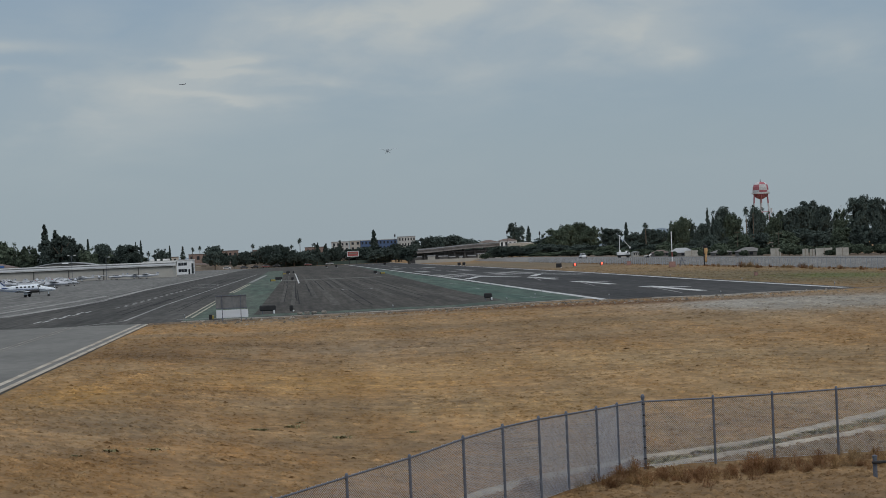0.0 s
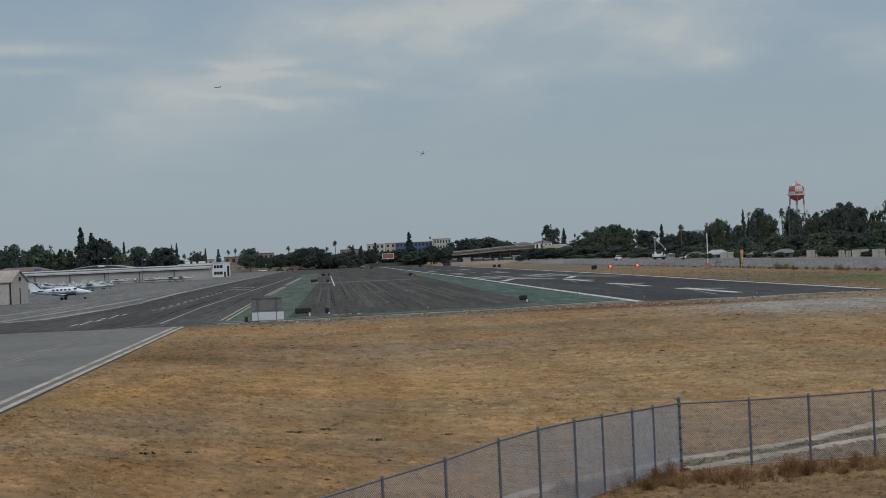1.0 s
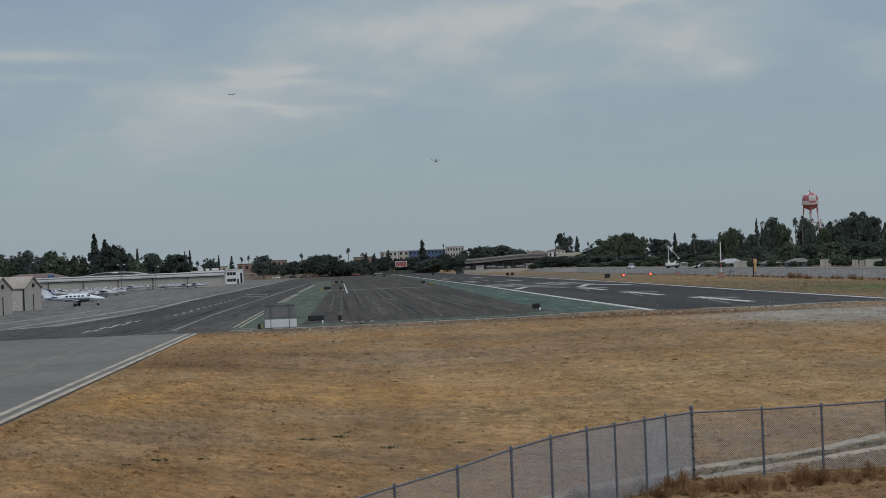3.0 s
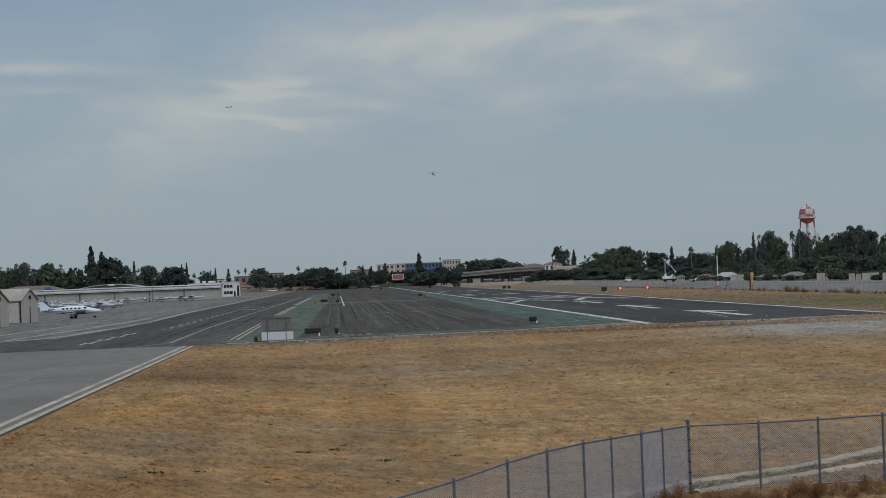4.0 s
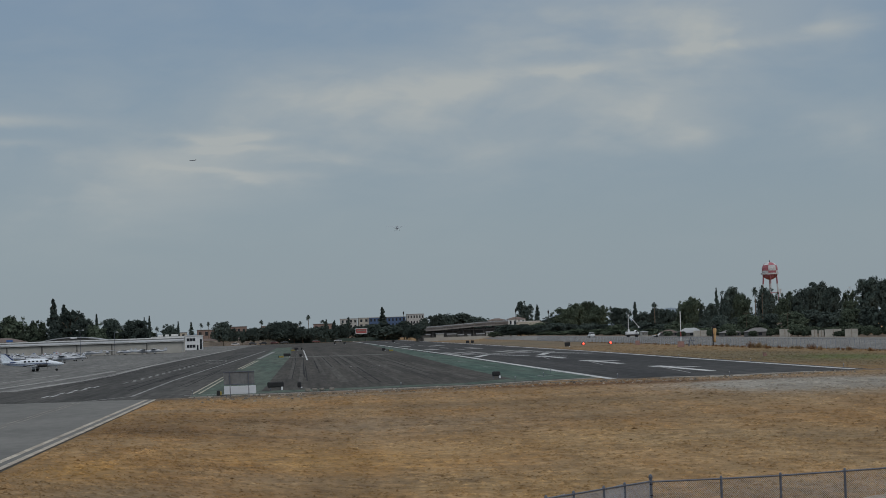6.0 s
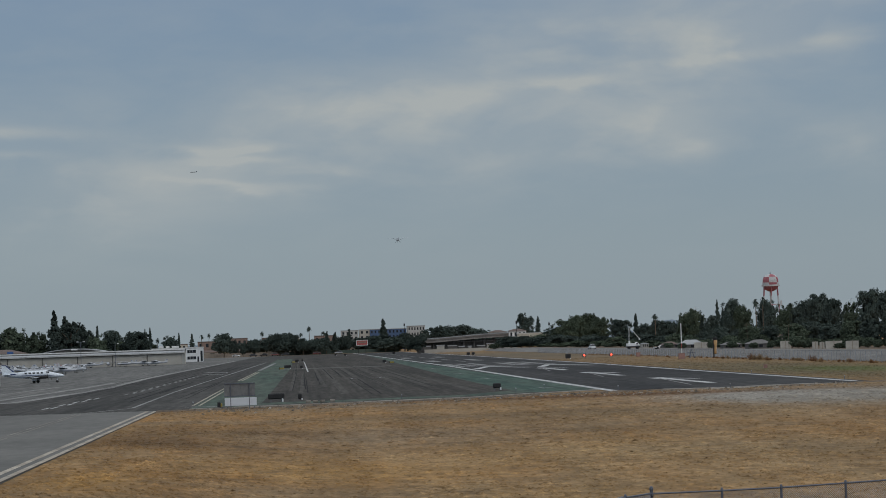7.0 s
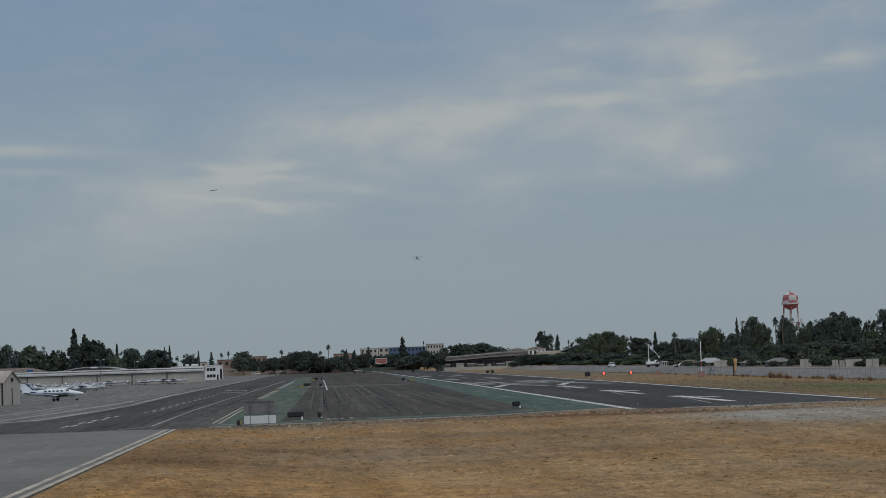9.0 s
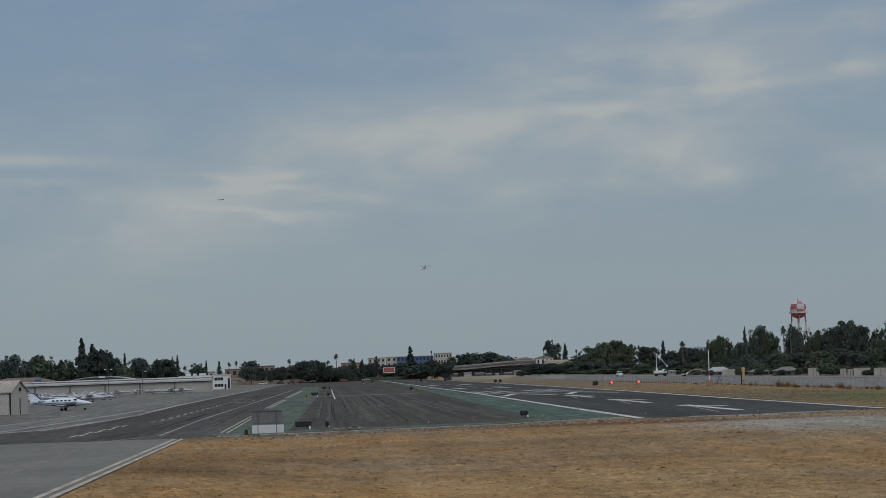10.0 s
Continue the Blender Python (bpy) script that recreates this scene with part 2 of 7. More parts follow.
def dry_grass(tufts=False):
    m = bpy.data.materials.new("dry_tufts" if tufts else "dry_grass")
    m.use_nodes = True
    n, l = m.node_tree.nodes, m.node_tree.links
    p = n["Principled BSDF"]
    p.inputs["Roughness"].default_value, p.inputs["Specular IOR Level"].default_value = 0.95, 0.1
    pos = n.new("ShaderNodeNewGeometry").outputs["Position"]

    def noise_at(stretch, scale, detail, lo, hi, rough=0.55):
        mp = n.new("ShaderNodeMapping")
        mp.inputs["Scale"].default_value = stretch
        l.new(pos, mp.inputs[0])
        t = n.new("ShaderNodeTexNoise")
        t.inputs["Scale"].default_value, t.inputs["Detail"].default_value, t.inputs["Roughness"].default_value = scale, detail, rough
        l.new(mp.outputs[0], t.inputs["Vector"])
        r = n.new("ShaderNodeMapRange")
        r.inputs[1].default_value, r.inputs[2].default_value = lo, hi
        l.new(t.outputs["Fac"], r.inputs[0])
        return r.outputs[0], t.outputs["Fac"]

    def mix(f, a, b):
        x = n.new("ShaderNodeMix")
        x.data_type = "RGBA"
        l.new(f, x.inputs[0])
        for k, v in ((6, a), (7, b)):
            if isinstance(v, tuple):
                x.inputs[k].default_value = (*v, 1)
            else:
                l.new(v, x.inputs[k])
        return x.outputs[2]

    def calc(op, a, b=None):
        x = n.new("ShaderNodeMath")
        x.operation = op
        for k, v in enumerate((a, b)):
            if isinstance(v, (int, float)):
                x.inputs[k].default_value = v
            elif v is not None:
                l.new(v, x.inputs[k])
        return x.outputs[0]

    patch, _ = noise_at((1, 0.9, 1), 0.13, 8, 0.36, 0.64, 0.65)
    grey, _ = noise_at((0.45, 1.1, 1), 0.09, 7, 0.50, 0.66, 0.62)
    rusty, _ = noise_at((0.9, 0.12, 1), 0.42, 7, 0.44, 0.68, 0.6)
    clumps, fac = noise_at((0.75, 0.34, 1), 1.0, 9, 0.30, 0.70, 0.74)
    grain, _ = noise_at((1.7, 1.0, 1), 1.0, 4, 0.32, 0.68, 0.6)
    dark, _ = noise_at((0.5, 0.40, 1), 1.0, 9, 0.57, 0.68, 0.78)
    pale, _ = noise_at((1.0, 0.24, 1.7), 0.9, 9, 0.56, 0.70, 0.78)
    c = mix(patch, (0.226, 0.136, 0.063), (0.264, 0.177, 0.094))
    c = mix(calc("MULTIPLY", rusty, 0.75), c, (0.259, 0.141, 0.054))
    c = mix(calc("MULTIPLY", grey, 0.8), c, (0.192, 0.134, 0.080))

    def scaled(col, f, lo, hi):
        r = n.new("ShaderNodeMapRange")
        r.inputs[3].default_value, r.inputs[4].default_value = lo, hi
        l.new(f, r.inputs[0])
        sc = n.new("ShaderNodeVectorMath")
        sc.operation = "SCALE"
        l.new(col, sc.inputs[0])
        l.new(r.outputs[0], sc.inputs["Scale"])
        return sc.outputs[0]

    # worn and bare areas of the field: x, y, half sizes, colour, strength
    sep = n.new("ShaderNodeSeparateXYZ")
    l.new(pos, sep.inputs[0])
    for x0, y0, rx, ry, col, amt in ((3.8, 136, 8, 8, (0.190, 0.146, 0.100), 0.8), (-8, 129, 4.5, 9, (0.120, 0.073, 0.036), 1.1), (-3, 142, 8, 5, (0.125, 0.082, 0.045), 0.9), (-6, 81, 3.2, 7, (0.140, 0.105, 0.068), 0.8),
                                     (-8.7, 93, 2.5, 8, (0.310, 0.180, 0.064), 0.9), (1, 108, 8, 8, (0.300, 0.176, 0.064), 0.8), (38, 174, 9, 15, (0.250, 0.238, 0.212), 2.2), (50, 172, 10, 16, (0.240, 0.222, 0.192), 1.6),
                                     (14, 58, 11, 8, (0.175, 0.112, 0.060), 1.0), (24, 190, 16, 6, (0.120, 0.068, 0.038), 1.3), (2, 187, 9, 3.0, (0.105, 0.072, 0.045), 1.1), (4, 183, 12, 3, (0.205, 0.160, 0.112), 1.0), (16, 157, 13, 5, (0.125, 0.086, 0.048), 0.8), (9, 92, 7, 7, (0.290, 0.195, 0.090), 0.5), (12.7, 70, 6, 2.3, (0.140, 0.110, 0.072), 0.9), (-4, 62, 7, 5, (0.200, 0.115, 0.050), 0.8), (14, 118, 9, 8, (0.275, 0.190, 0.095), 0.5), (22, 108, 11, 24, (0.262, 0.186, 0.100), 0.6), (30, 152, 20, 14, (0.190, 0.135, 0.078), 0.7), (62, 300, 15, 110, (0.122, 0.098, 0.058), 1.5), (66, 280, 6, 24, (0.080, 0.098, 0.034), 1.3), (62, 700, 30, 260, (0.128, 0.108, 0.078), 1.2)):
        q = calc("ADD", calc("POWER", calc("ABSOLUTE", calc("DIVIDE", calc("SUBTRACT", sep.outputs["X"], x0), rx)), 2.0), calc("POWER", calc("ABSOLUTE", calc("DIVIDE", calc("SUBTRACT", sep.outputs["Y"], y0), ry)), 2.0))
        g = calc("MULTIPLY", calc("EXPONENT", calc("MULTIPLY", q, -1.0)), amt)
        g = calc("MULTIPLY", g, calc("ADD", calc("MULTIPLY", clumps, 0.9), 0.35))
        g = calc("MINIMUM", g, 0.95)
        c = mix(g, c, col)
    bands, _ = noise_at((0.05, 0.13, 1), 1.0, 5, 0.34, 0.66, 0.6)
    c = scaled(c, bands, 0.83, 1.12)
    columns, _ = noise_at((0.34, 0.022, 1), 1.0, 4, 0.34, 0.66, 0.55)
    c = scaled(c, columns, 0.87, 1.11)
    c = scaled(c, clumps, 0.74, 1.24)
    c = scaled(c, grain, 0.76, 1.22)
    stubble, _ = noise_at((3.6, 1.5, 1), 1.0, 5, 0.32, 0.68, 0.65)
    c = scaled(c, stubble, 0.82, 1.17)
    fleck, _ = noise_at((0.55, 0.55, 1), 1.0, 6, 0.56, 0.68, 0.70)
    glint, _ = noise_at((1.1, 0.45, 3.1), 1.1, 7, 0.58, 0.70, 0.76)
    c = mix(calc("MULTIPLY", fleck, 0.58), c, (0.082, 0.051, 0.027))
    c = mix(calc("MULTIPLY", glint, 0.35), c, (0.370, 0.265, 0.145))
    d = calc("MULTIPLY", dark, 0.5)
    c = mix(d, c, (0.100, 0.066, 0.034))
    c = mix(calc("MULTIPLY", pale, 0.38), c, (0.345, 0.262, 0.150))
    if tufts:
        c = scaled(c, n.new("ShaderNodeNewGeometry").outputs["Random Per Island"], 0.85, 1.30)
    l.new(c, p.inputs["Base Color"])
    if tufts:
        return m
    b = n.new("ShaderNodeBump")
    b.inputs["Strength"].default_value, b.inputs["Distance"].default_value = 0.6, 0.12
    l.new(fac, b.inputs["Height"])
    l.new(b.outputs[0], p.inputs["Normal"])
    return m


GRASS = dry_grass()
TUFTS = dry_grass(True)


# ---- building blocks ----
def mesh_of(bm, name, material, smooth=False):
    me = bpy.data.meshes.new(name)
    bm.to_mesh(me)
    bm.free()
    for mm in (material if isinstance(material, (list, tuple)) else [material]):
        me.materials.append(mm)
    if smooth:
        for f in me.polygons:
            f.use_smooth = True
    return me


def thing(name, label, category, m=None, group="", kind=""):
    """An Empty at a thing's base."""
    e = new(name)
    e.empty_display_size = 0.2
    if m is not None:
        e.matrix_basis = m
    return tagged(e, label, category, group, kind)


def part(name, bm, material, parent=None, label="", m=None, smooth=False):
    ob = new(name, mesh_of(bm, name, material, smooth))
    ob.parent = parent
    if m is not None:
        ob.matrix_basis = m
    if label:
        ob["label"] = label
    return ob


def box(bm, x0, x1, y0, y1, z0, z1, bevel=0.0, m=None):
    r = bmesh.ops.create_cube(bm, size=1.0)
    vs = r["verts"]
    bmesh.ops.scale(bm, vec=(x1 - x0, y1 - y0, z1 - z0), verts=vs)
    bmesh.ops.translate(bm, vec=((x0 + x1) / 2, (y0 + y1) / 2, (z0 + z1) / 2), verts=vs)
    if bevel:
        es = list({e for v in vs for e in v.link_edges})
        q = bmesh.ops.bevel(bm, geom=es, offset=bevel, segments=1, affect="EDGES")
        vs = list({v for f in q["faces"] for v in f.verts} | {v for v in vs if v.is_valid})
    if m is not None:
        bmesh.ops.transform(bm, matrix=m, verts=[v for v in vs if v.is_valid])
    return bm


def bx(x0, x1, y0, y1, z0, z1, bevel=0.0):
    return box(bmesh.new(), x0, x1, y0, y1, z0, z1, bevel)


def rod(bm, a, b, r0, r1=None, seg=8):
    """A tapered bar from a to b."""
    a, b = Vector(a), Vector(b)
    d = b - a
    q = d.to_track_quat("Z", "Y").to_matrix().to_4x4()
    bmesh.ops.create_cone(bm, cap_ends=True, segments=seg, radius1=r0, radius2=r0 if r1 is None else r1, depth=d.length, matrix=Matrix.Translation((a + b) / 2) @ q)
    return bm


def lathe(bm, prof, seg=16, m=None):
    """A body of revolution round z from (radius, height) pairs."""
    rings = []
    for r, z in prof:
        if r < 1e-4:
            rings.append([bm.verts.new((0, 0, z))])
        else:
            rings.append([bm.verts.new((r * math.cos(2 * math.pi * i / seg), r * math.sin(2 * math.pi * i / seg), z)) for i in range(seg)])
    vs = [v for g in rings for v in g]
    for p, q in zip(rings, rings[1:]):
        for i in range(seg):
            j = (i + 1) % seg
            f = [p[i % len(p)], p[j % len(p)], q[j % len(q)], q[i % len(q)]]
            f = list(dict.fromkeys(f))
            if len(f) > 2:
                bm.faces.new(f)
    if m is not None:
        bmesh.ops.transform(bm, matrix=m, verts=vs)
    return bm


def sheet(pts, z, thick=0.0):
    """A flat slab with the outline pts."""
    bm = bmesh.new()
    f = bm.faces.new([bm.verts.new((x, y, z)) for x, y in pts])
    if f.normal.z < 0:
        f.normal_flip()
    bm.normal_update()
    if f.normal.z < 0:
        f.normal_flip()
    if thick:
        r = bmesh.ops.extrude_face_region(bm, geom=[f])
        bmesh.ops.translate(bm, vec=(0, 0, -thick), verts=[v for v in r["geom"] if isinstance(v, bmesh.types.BMVert)])
        bmesh.ops.recalc_face_normals(bm, faces=bm.faces)
    return bm


def smooth(a, b, x):
    t = min(1, max(0, (x - a) / (b - a)))
    return t * t * (3 - 2 * t)


def height(x, y):
    """The ground's height: level airfield, a field that dips to the fence, a levee along the river."""
    z = -1.6 * (1 - smooth(62, 188, y)) * smooth(-12.5, 4, x) if y < 190 else 0.0
    if y < 63:
        z -= 0.4 * smooth(0, 16, 63 - y) * smooth(-12.5, 4, x)
    if x > 76:
        z += 1.0 * smooth(79, 85, x) * smooth(150, 200, y)
    return z


def ground():
    xs = [-5000, -2000, -900, -400, -200, -120, -80, -60, -40] + [-30 + 2.5 * i for i in range(57)] + [130, 170, 250, 400, 900, 2000, 5000]
    ys = [-600, -200, -80, -20, 10, 30] + [34 + 3 * i for i in range(62)] + [230, 260, 300, 400, 500, 600, 800, 1000, 1400, 2000, 3000, 5000]
    bm = bmesh.new()
    vs = [[bm.verts.new((x, y, height(x, y) - 0.03 + (0.10 * (noise.noise(Vector((x * 0.13, y * 0.08, 0)))) if 45 < y < 185 and x > -11 else 0))) for x in xs] for y in ys]
    for a, b in zip(vs, vs[1:]):
        for i in range(len(xs) - 1):
            bm.faces.new((a[i], a[i + 1], b[i + 1], b[i]))
    g = part("ground", bm, GRASS, None, smooth=True)
    return tagged(g, "dry mown yellow-brown grass field of an airfield", "ground", kind="structure")


ground()


def pave(name, label, pts, z, material, cat="pavement"):
    return tagged(part(name, sheet(pts, z, 0.15), material), label, cat, kind="structure")


FAR = 1290
pave("apron", "weathered grey asphalt parking apron", [(-400, 110), (-23.0, 110), (-23.0, 187), (-9.4, 190), (-9.4, 1290), (-400, 1290)], 0.012, APRON, "apron")
pave("taxiway", "dark sealed asphalt taxiway", [(-80, 187.2), (-9.2, 190), (-9.2, FAR), (-22, FAR), (-24.4, 900), (-26.6, 420), (-26.4, 320), (-27.6, 285), (-30, 238), (-40, 222), (-80, 205)], 0.020, ASPHALT, "taxiway")
pave("taxiway_stub", "light grey concrete taxiway leading to the apron", [(-90, 60), (-11.6, 60), (-11.6, 188.5), (-90, 187)], 0.016, CONCRETE, "taxiway")
pave("infield", "worn dark asphalt infield between taxiway and runway", [(-9.2, 192), (1.8, 194.8), (8.6, 197.6), (14.4, 199.0), (20, 205.2), (27.2, 211), (27.2, FAR), (-9.2, FAR)], 0.020, ASPHALT_DARK, "pavement")
pave("runway", "dark asphalt runway with white edge lines", [(27.2, 202), (31.4, 205), (36, 202), (42.5, 204), (51.0, 208), (51.9, 300), (53.6, 420), (55, 700), (55, FAR), (27.2, FAR)], 0.022, RUNWAY, "runway")


# ---- painted markings and paving details ----
def marking(name, pts, material, label, z=0.028, cat="marking"):
    return tagged(part(name, sheet(pts, z, 0.004), material), label, cat, kind="structure")


def strip(x, w, y0, y1):
    return [(x - w / 2, y0), (x + w / 2, y0), (x + w / 2, y1), (x - w / 2, y1)]


def bar(a, b, w):
    """Outline of a straight stripe of width w from a to b."""
    a, b = Vector((*a, 0)), Vector((*b, 0))
    n = (b - a).normalized().cross(Vector((0, 0, 1))) * (w / 2)
    return [((p + s * n).x, (p + s * n).y) for p, s in ((a, 1), (b, 1), (b, -1), (a, -1))]


pave("green_strip", "faded green painted strip beside the taxiway", [(-9.2, 192.3), (-3.6, 193.5), (-3.4, 228), (-2.4, 530), (-3.5, 900), (-9.2, 900)], 0.024, GREEN, "painted strip")
pave("green_strip_runway", "green painted strip along the runway edge", [(19.6, 207.2), (27.0, 211.5), (27.6, 1000), (24.5, 700), (22.3, 512), (19.8, 287), (19.6, 226)], 0.024, GREEN_BRIGHT, "painted strip")
pave("green_strip_front", "worn green painted band at the infield end", [(-3.6, 195.2), (1.8, 196.8), (8.6, 199.4), (14.4, 201.0), (19.6, 206.6), (19.6, 219), (14, 206.5), (9, 206.5), (2, 203.5), (-3.5, 203.5)], 0.024, GREEN, "painted strip")
pave("kerb_strip", "pale concrete strip at the end of the infield", [(-9.2, 189.8), (1.8, 192.6), (8.6, 195.4), (14.4, 197.0), (20, 203.2), (26.9, 209), (26.9, 211), (20, 205.4), (14.4, 199.2), (8.6, 197.6), (1.8, 194.8), (-9.2, 191.6)], 0.026, PALE_DIRT, "concrete strip")

for pts in (((27.1, 202), (27.5, 300), (28.5, 450), (28.5, FAR)), ((49.9, 209), (50.6, 300), (52.4, 420), (53.6, 700), (53.6, FAR))):
    for k, (a, b) in enumerate(zip(pts, pts[1:])):
        marking("runway_edge_line", bar(a, b, 0.8), WHITE_LINE, "white painted runway edge line", 0.032 + 0.001 * k)


def arrow(x, y, material=WHITE_LINE):
    """A displaced-threshold arrow whose tip is at (x, y)."""
    marking("runway_arrow_shaft", strip(x + 0.3, 1.0, y - 35, y - 1), material, "white painted arrow shaft on the runway", 0.032)
    marking("runway_arrow_tip", strip(x + 0.2, 1.7, y - 7, y + 1), material, "white painted arrow tip on the runway", 0.034)
    marking("runway_arrow_barb", bar((x, y - 1), (x + 2.9, y - 12), 1.0), material, "white painted arrow head on the runway", 0.038)
    marking("runway_arrow_barb", bar((x, y - 3), (x - 2.6, y - 40), 0.22), FADED_LINE, "faded painted arrow head on the runway", 0.036)


for x, y in ((38.9, 257), (38.2, 315), (38.6, 378)):
    arrow(x, y)
for x in (33.6, 44.6):
    for s in (-1, 1):
        marking("threshold_chevron", bar((x - s * 0.3, 424), (x + s * 4.4, 392), 1.3), WHITE_LINE, "white painted arrow head before the threshold", 0.034 + 0.002 * s)
marking("threshold_bar", [(28, 436), (47.6, 436), (47.6, 439), (28, 439)], WHITE_LINE, "white painted threshold bar across the runway", 0.032)
for x in (30, 32.6, 35.2, 40.6, 43.2, 45.8):
    marking("threshold_stripe", strip(x, 1.5, 446, 490), FADED_LINE, "worn white threshold stripe", 0.032)
for x in (32.4, 42.6):
    for y in (560, 710):
        marking("touchdown_bar", strip(x, 2.6, y, y + 40), FADED_LINE, "worn white touchdown bar", 0.032)
for i in range(12):
    marking("runway_centre_dash", strip(37.9, 0.6, 540 + i * 60, 575 + i * 60), FADED_LINE, "worn white centre line dash", 0.034)

TAN_LINE = mat("tan_marking", (0.37, 0.33, 0.275), (0.28, 0.24, 0.19), 0.6, (1, 0.3, 1), 0.8, fine=2.0, world_size=True)
TAN_DARK = mat("worn_tan_marking", (0.20, 0.185, 0.16), (0.13, 0.12, 0.105), 0.6, (1, 0.3, 1), 0.8, fine=2.0, world_size=True)
# taxiway lines
pts = ((-14.5, 200), (-14.75, 268), (-14.2, 345), (-13.5, 430), (-12.7, 533), (-11.2, 740))
for k, (a, b) in enumerate(zip(pts, pts[1:])):
    marking("taxiway_centre_line", bar(a, b, 0.30 if k < 3 else 0.42), FADED_LINE, "pale painted taxiway line", 0.028 + 0.0005 * k)
marking("taxiway_centre_line", bar((-14.5, 200), (-17.4, 188.5), 0.32), FADED_LINE, "pale painted curved lead-in line", 0.030)
for x in (-8.85, -9.42):
    marking("taxiway_double_line", strip(x, 0.22, 201, 300), YELLOW_LINE, "pale yellow double taxiway edge line")
    marking("taxiway_double_line", bar((x, 345), (x + 0.5, 455), 0.28), YELLOW_LINE, "pale yellow double taxiway edge line")
marking("taxiway_wide_line", bar((-8.9, 492), (-7.9, 690), 0.85), FADED_LINE, "worn pale painted taxiway edge line")
marking("taxiway_end_line", [(-9.9, 196.8), (-4.6, 194.6), (-4.6, 195.3), (-9.9, 197.6)], FADED_LINE, "pale painted end line", 0.030)
for row, (xa, ya, xb, yb, n) in enumerate(((-22.75, 206, -21.9, 252, 4), (-22.25, 209, -21.4, 256, 4), (-19.85, 262, -18.9, 420, 12), (-19.35, 268, -18.4, 426, 12))):
    for i in range(n):
        y = ya + (yb - ya) * i / n
        x = xa + (xb - xa) * i / n
        marking("taxiway_dash", strip(x, 0.26, y, y + 0.52 * (yb - ya) / n), WHITE_LINE if row < 2 else FADED_LINE, "pale dashed apron boundary line")
for a, b in (((-20.0, 489), (-15.2, 474)), ((-18.7, 447), (-14.4, 434)), ((-15.2, 474), (-14.8, 462))):
    marking("hold_line", bar(a, b, 1.6 if a[0] < -16 else 0.4), FADED_LINE, "pale painted hold line", 0.031)
for x in (-11.74, -12.40):
    marking("stub_edge_line", strip(x, 0.30, 60, 187.5), TAN_LINE, "pale tan double taxiway edge line", 0.024)
for x in (-17.0, -17.45):
    marking("stub_centre_line", bar((x, 60), (x - 0.5, 186), 0.16), TAN_DARK, "faded double taxiway line", 0.024)

# infield joints and the white line
marking("infield_line", bar((1.1, 437), (0.75, 705), 0.28), WHITE_LINE, "white painted line on the infield")
seams = random.Random(11)
SEAM = mat("worn_seam", (0.070, 0.068, 0.063), (0.050, 0.048, 0.045), 0.6, (1, 0.1, 1), 0.9, fine=2.0, world_size=True, spec=0.05)
PALE_SEAM = mat("pale_seam", (0.130, 0.126, 0.115), (0.075, 0.072, 0.066), 0.5, rough=0.9, fine=2.0, world_size=True)
LANE = mat("worn_lane", (0.056, 0.053, 0.047), (0.080, 0.075, 0.066), 0.3, (1, 0.04, 1), 0.85, fine=2.2, world_size=True, grain=(0.66, 1.30), spec=0.08)
SEAL = mat("tar_seal", (0.022, 0.022, 0.024), (0.034, 0.034, 0.036), 0.6, (1, 0.1, 1), 0.95, fine=2.0, world_size=True, spec=0.03)
for x in (-1.2, 0.4, 2.3, 4.2, 6.0, 7.6, 9.4, 11.0, 12.7, 14.3, 15.8, 17.2):
    for k in range(2):
        y = seams.uniform(225, 620)
        marking("infield_seam", bar((x + seams.uniform(-0.15, 0.15), y), (x + seams.uniform(-0.15, 0.15), y + seams.uniform(60, 150)), seams.uniform(0.06, 0.16)), SEAL, "dark worn seam in the infield asphalt", 0.023 + 0.0005 * k, "pavement")
marking("infield_joint", bar((-4.5, 501), (19, 499), 11.0), PALE_SEAM, "pale seam across the infield", 0.026)
for k in range(16):
    x, y = seams.uniform(-2.5, 18), seams.uniform(212, 400)
    marking("tar_line", bar((x, y), (x + seams.uniform(-0.1, 0.3), y + seams.uniform(60, 200)), seams.uniform(0.05, 0.12)), SEAL, "dark tar-filled crack in the asphalt", 0.0238 + 0.0001 * k, "pavement")
for k in range(11):
    x, y = -1.5 + 1.85 * k + seams.uniform(-0.5, 0.5), seams.uniform(212, 300)
    marking("paving_lane", bar((x, y), (x + seams.uniform(-0.3, 0.6), y + seams.uniform(120, 400)), seams.uniform(0.3, 0.9)), LANE, "paler worn lane in the infield asphalt", 0.0222 + 0.0001 * k, "pavement")
for k in range(34):
    x, y = seams.uniform(-30, -10.5), seams.uniform(200, 560)
    marking("tar_line", bar((x, y), (x + seams.uniform(-0.3, 0.5), y + seams.uniform(40, 160)), seams.uniform(0.08, 0.25)), SEAL, "dark tar-filled crack in the asphalt", 0.0238 + 0.0001 * k, "pavement")
for x in (29.5, 31.5, 35.0, 41.0, 44.5):
    marking("runway_seam", bar((x, 215 + 8 * (x - 29)), (x + 0.3, 520), 0.16), SEAM, "worn seam in the runway asphalt", 0.024, "pavement")
# small painted reference marks
for x, y in ((23.1, 225), (22.9, 290), (23.3, 345), (23.5, 420), (11, 330), (7, 330)):
    marking("survey_mark", bar((x - 1.2, y), (x + 1.2, y + 0.4), 0.5), FADED_LINE, "small faded painted cross mark", 0.030)
    marking("survey_mark", bar((x, y - 3), (x, y + 3), 0.2), FADED_LINE, "small faded painted cross mark", 0.032)


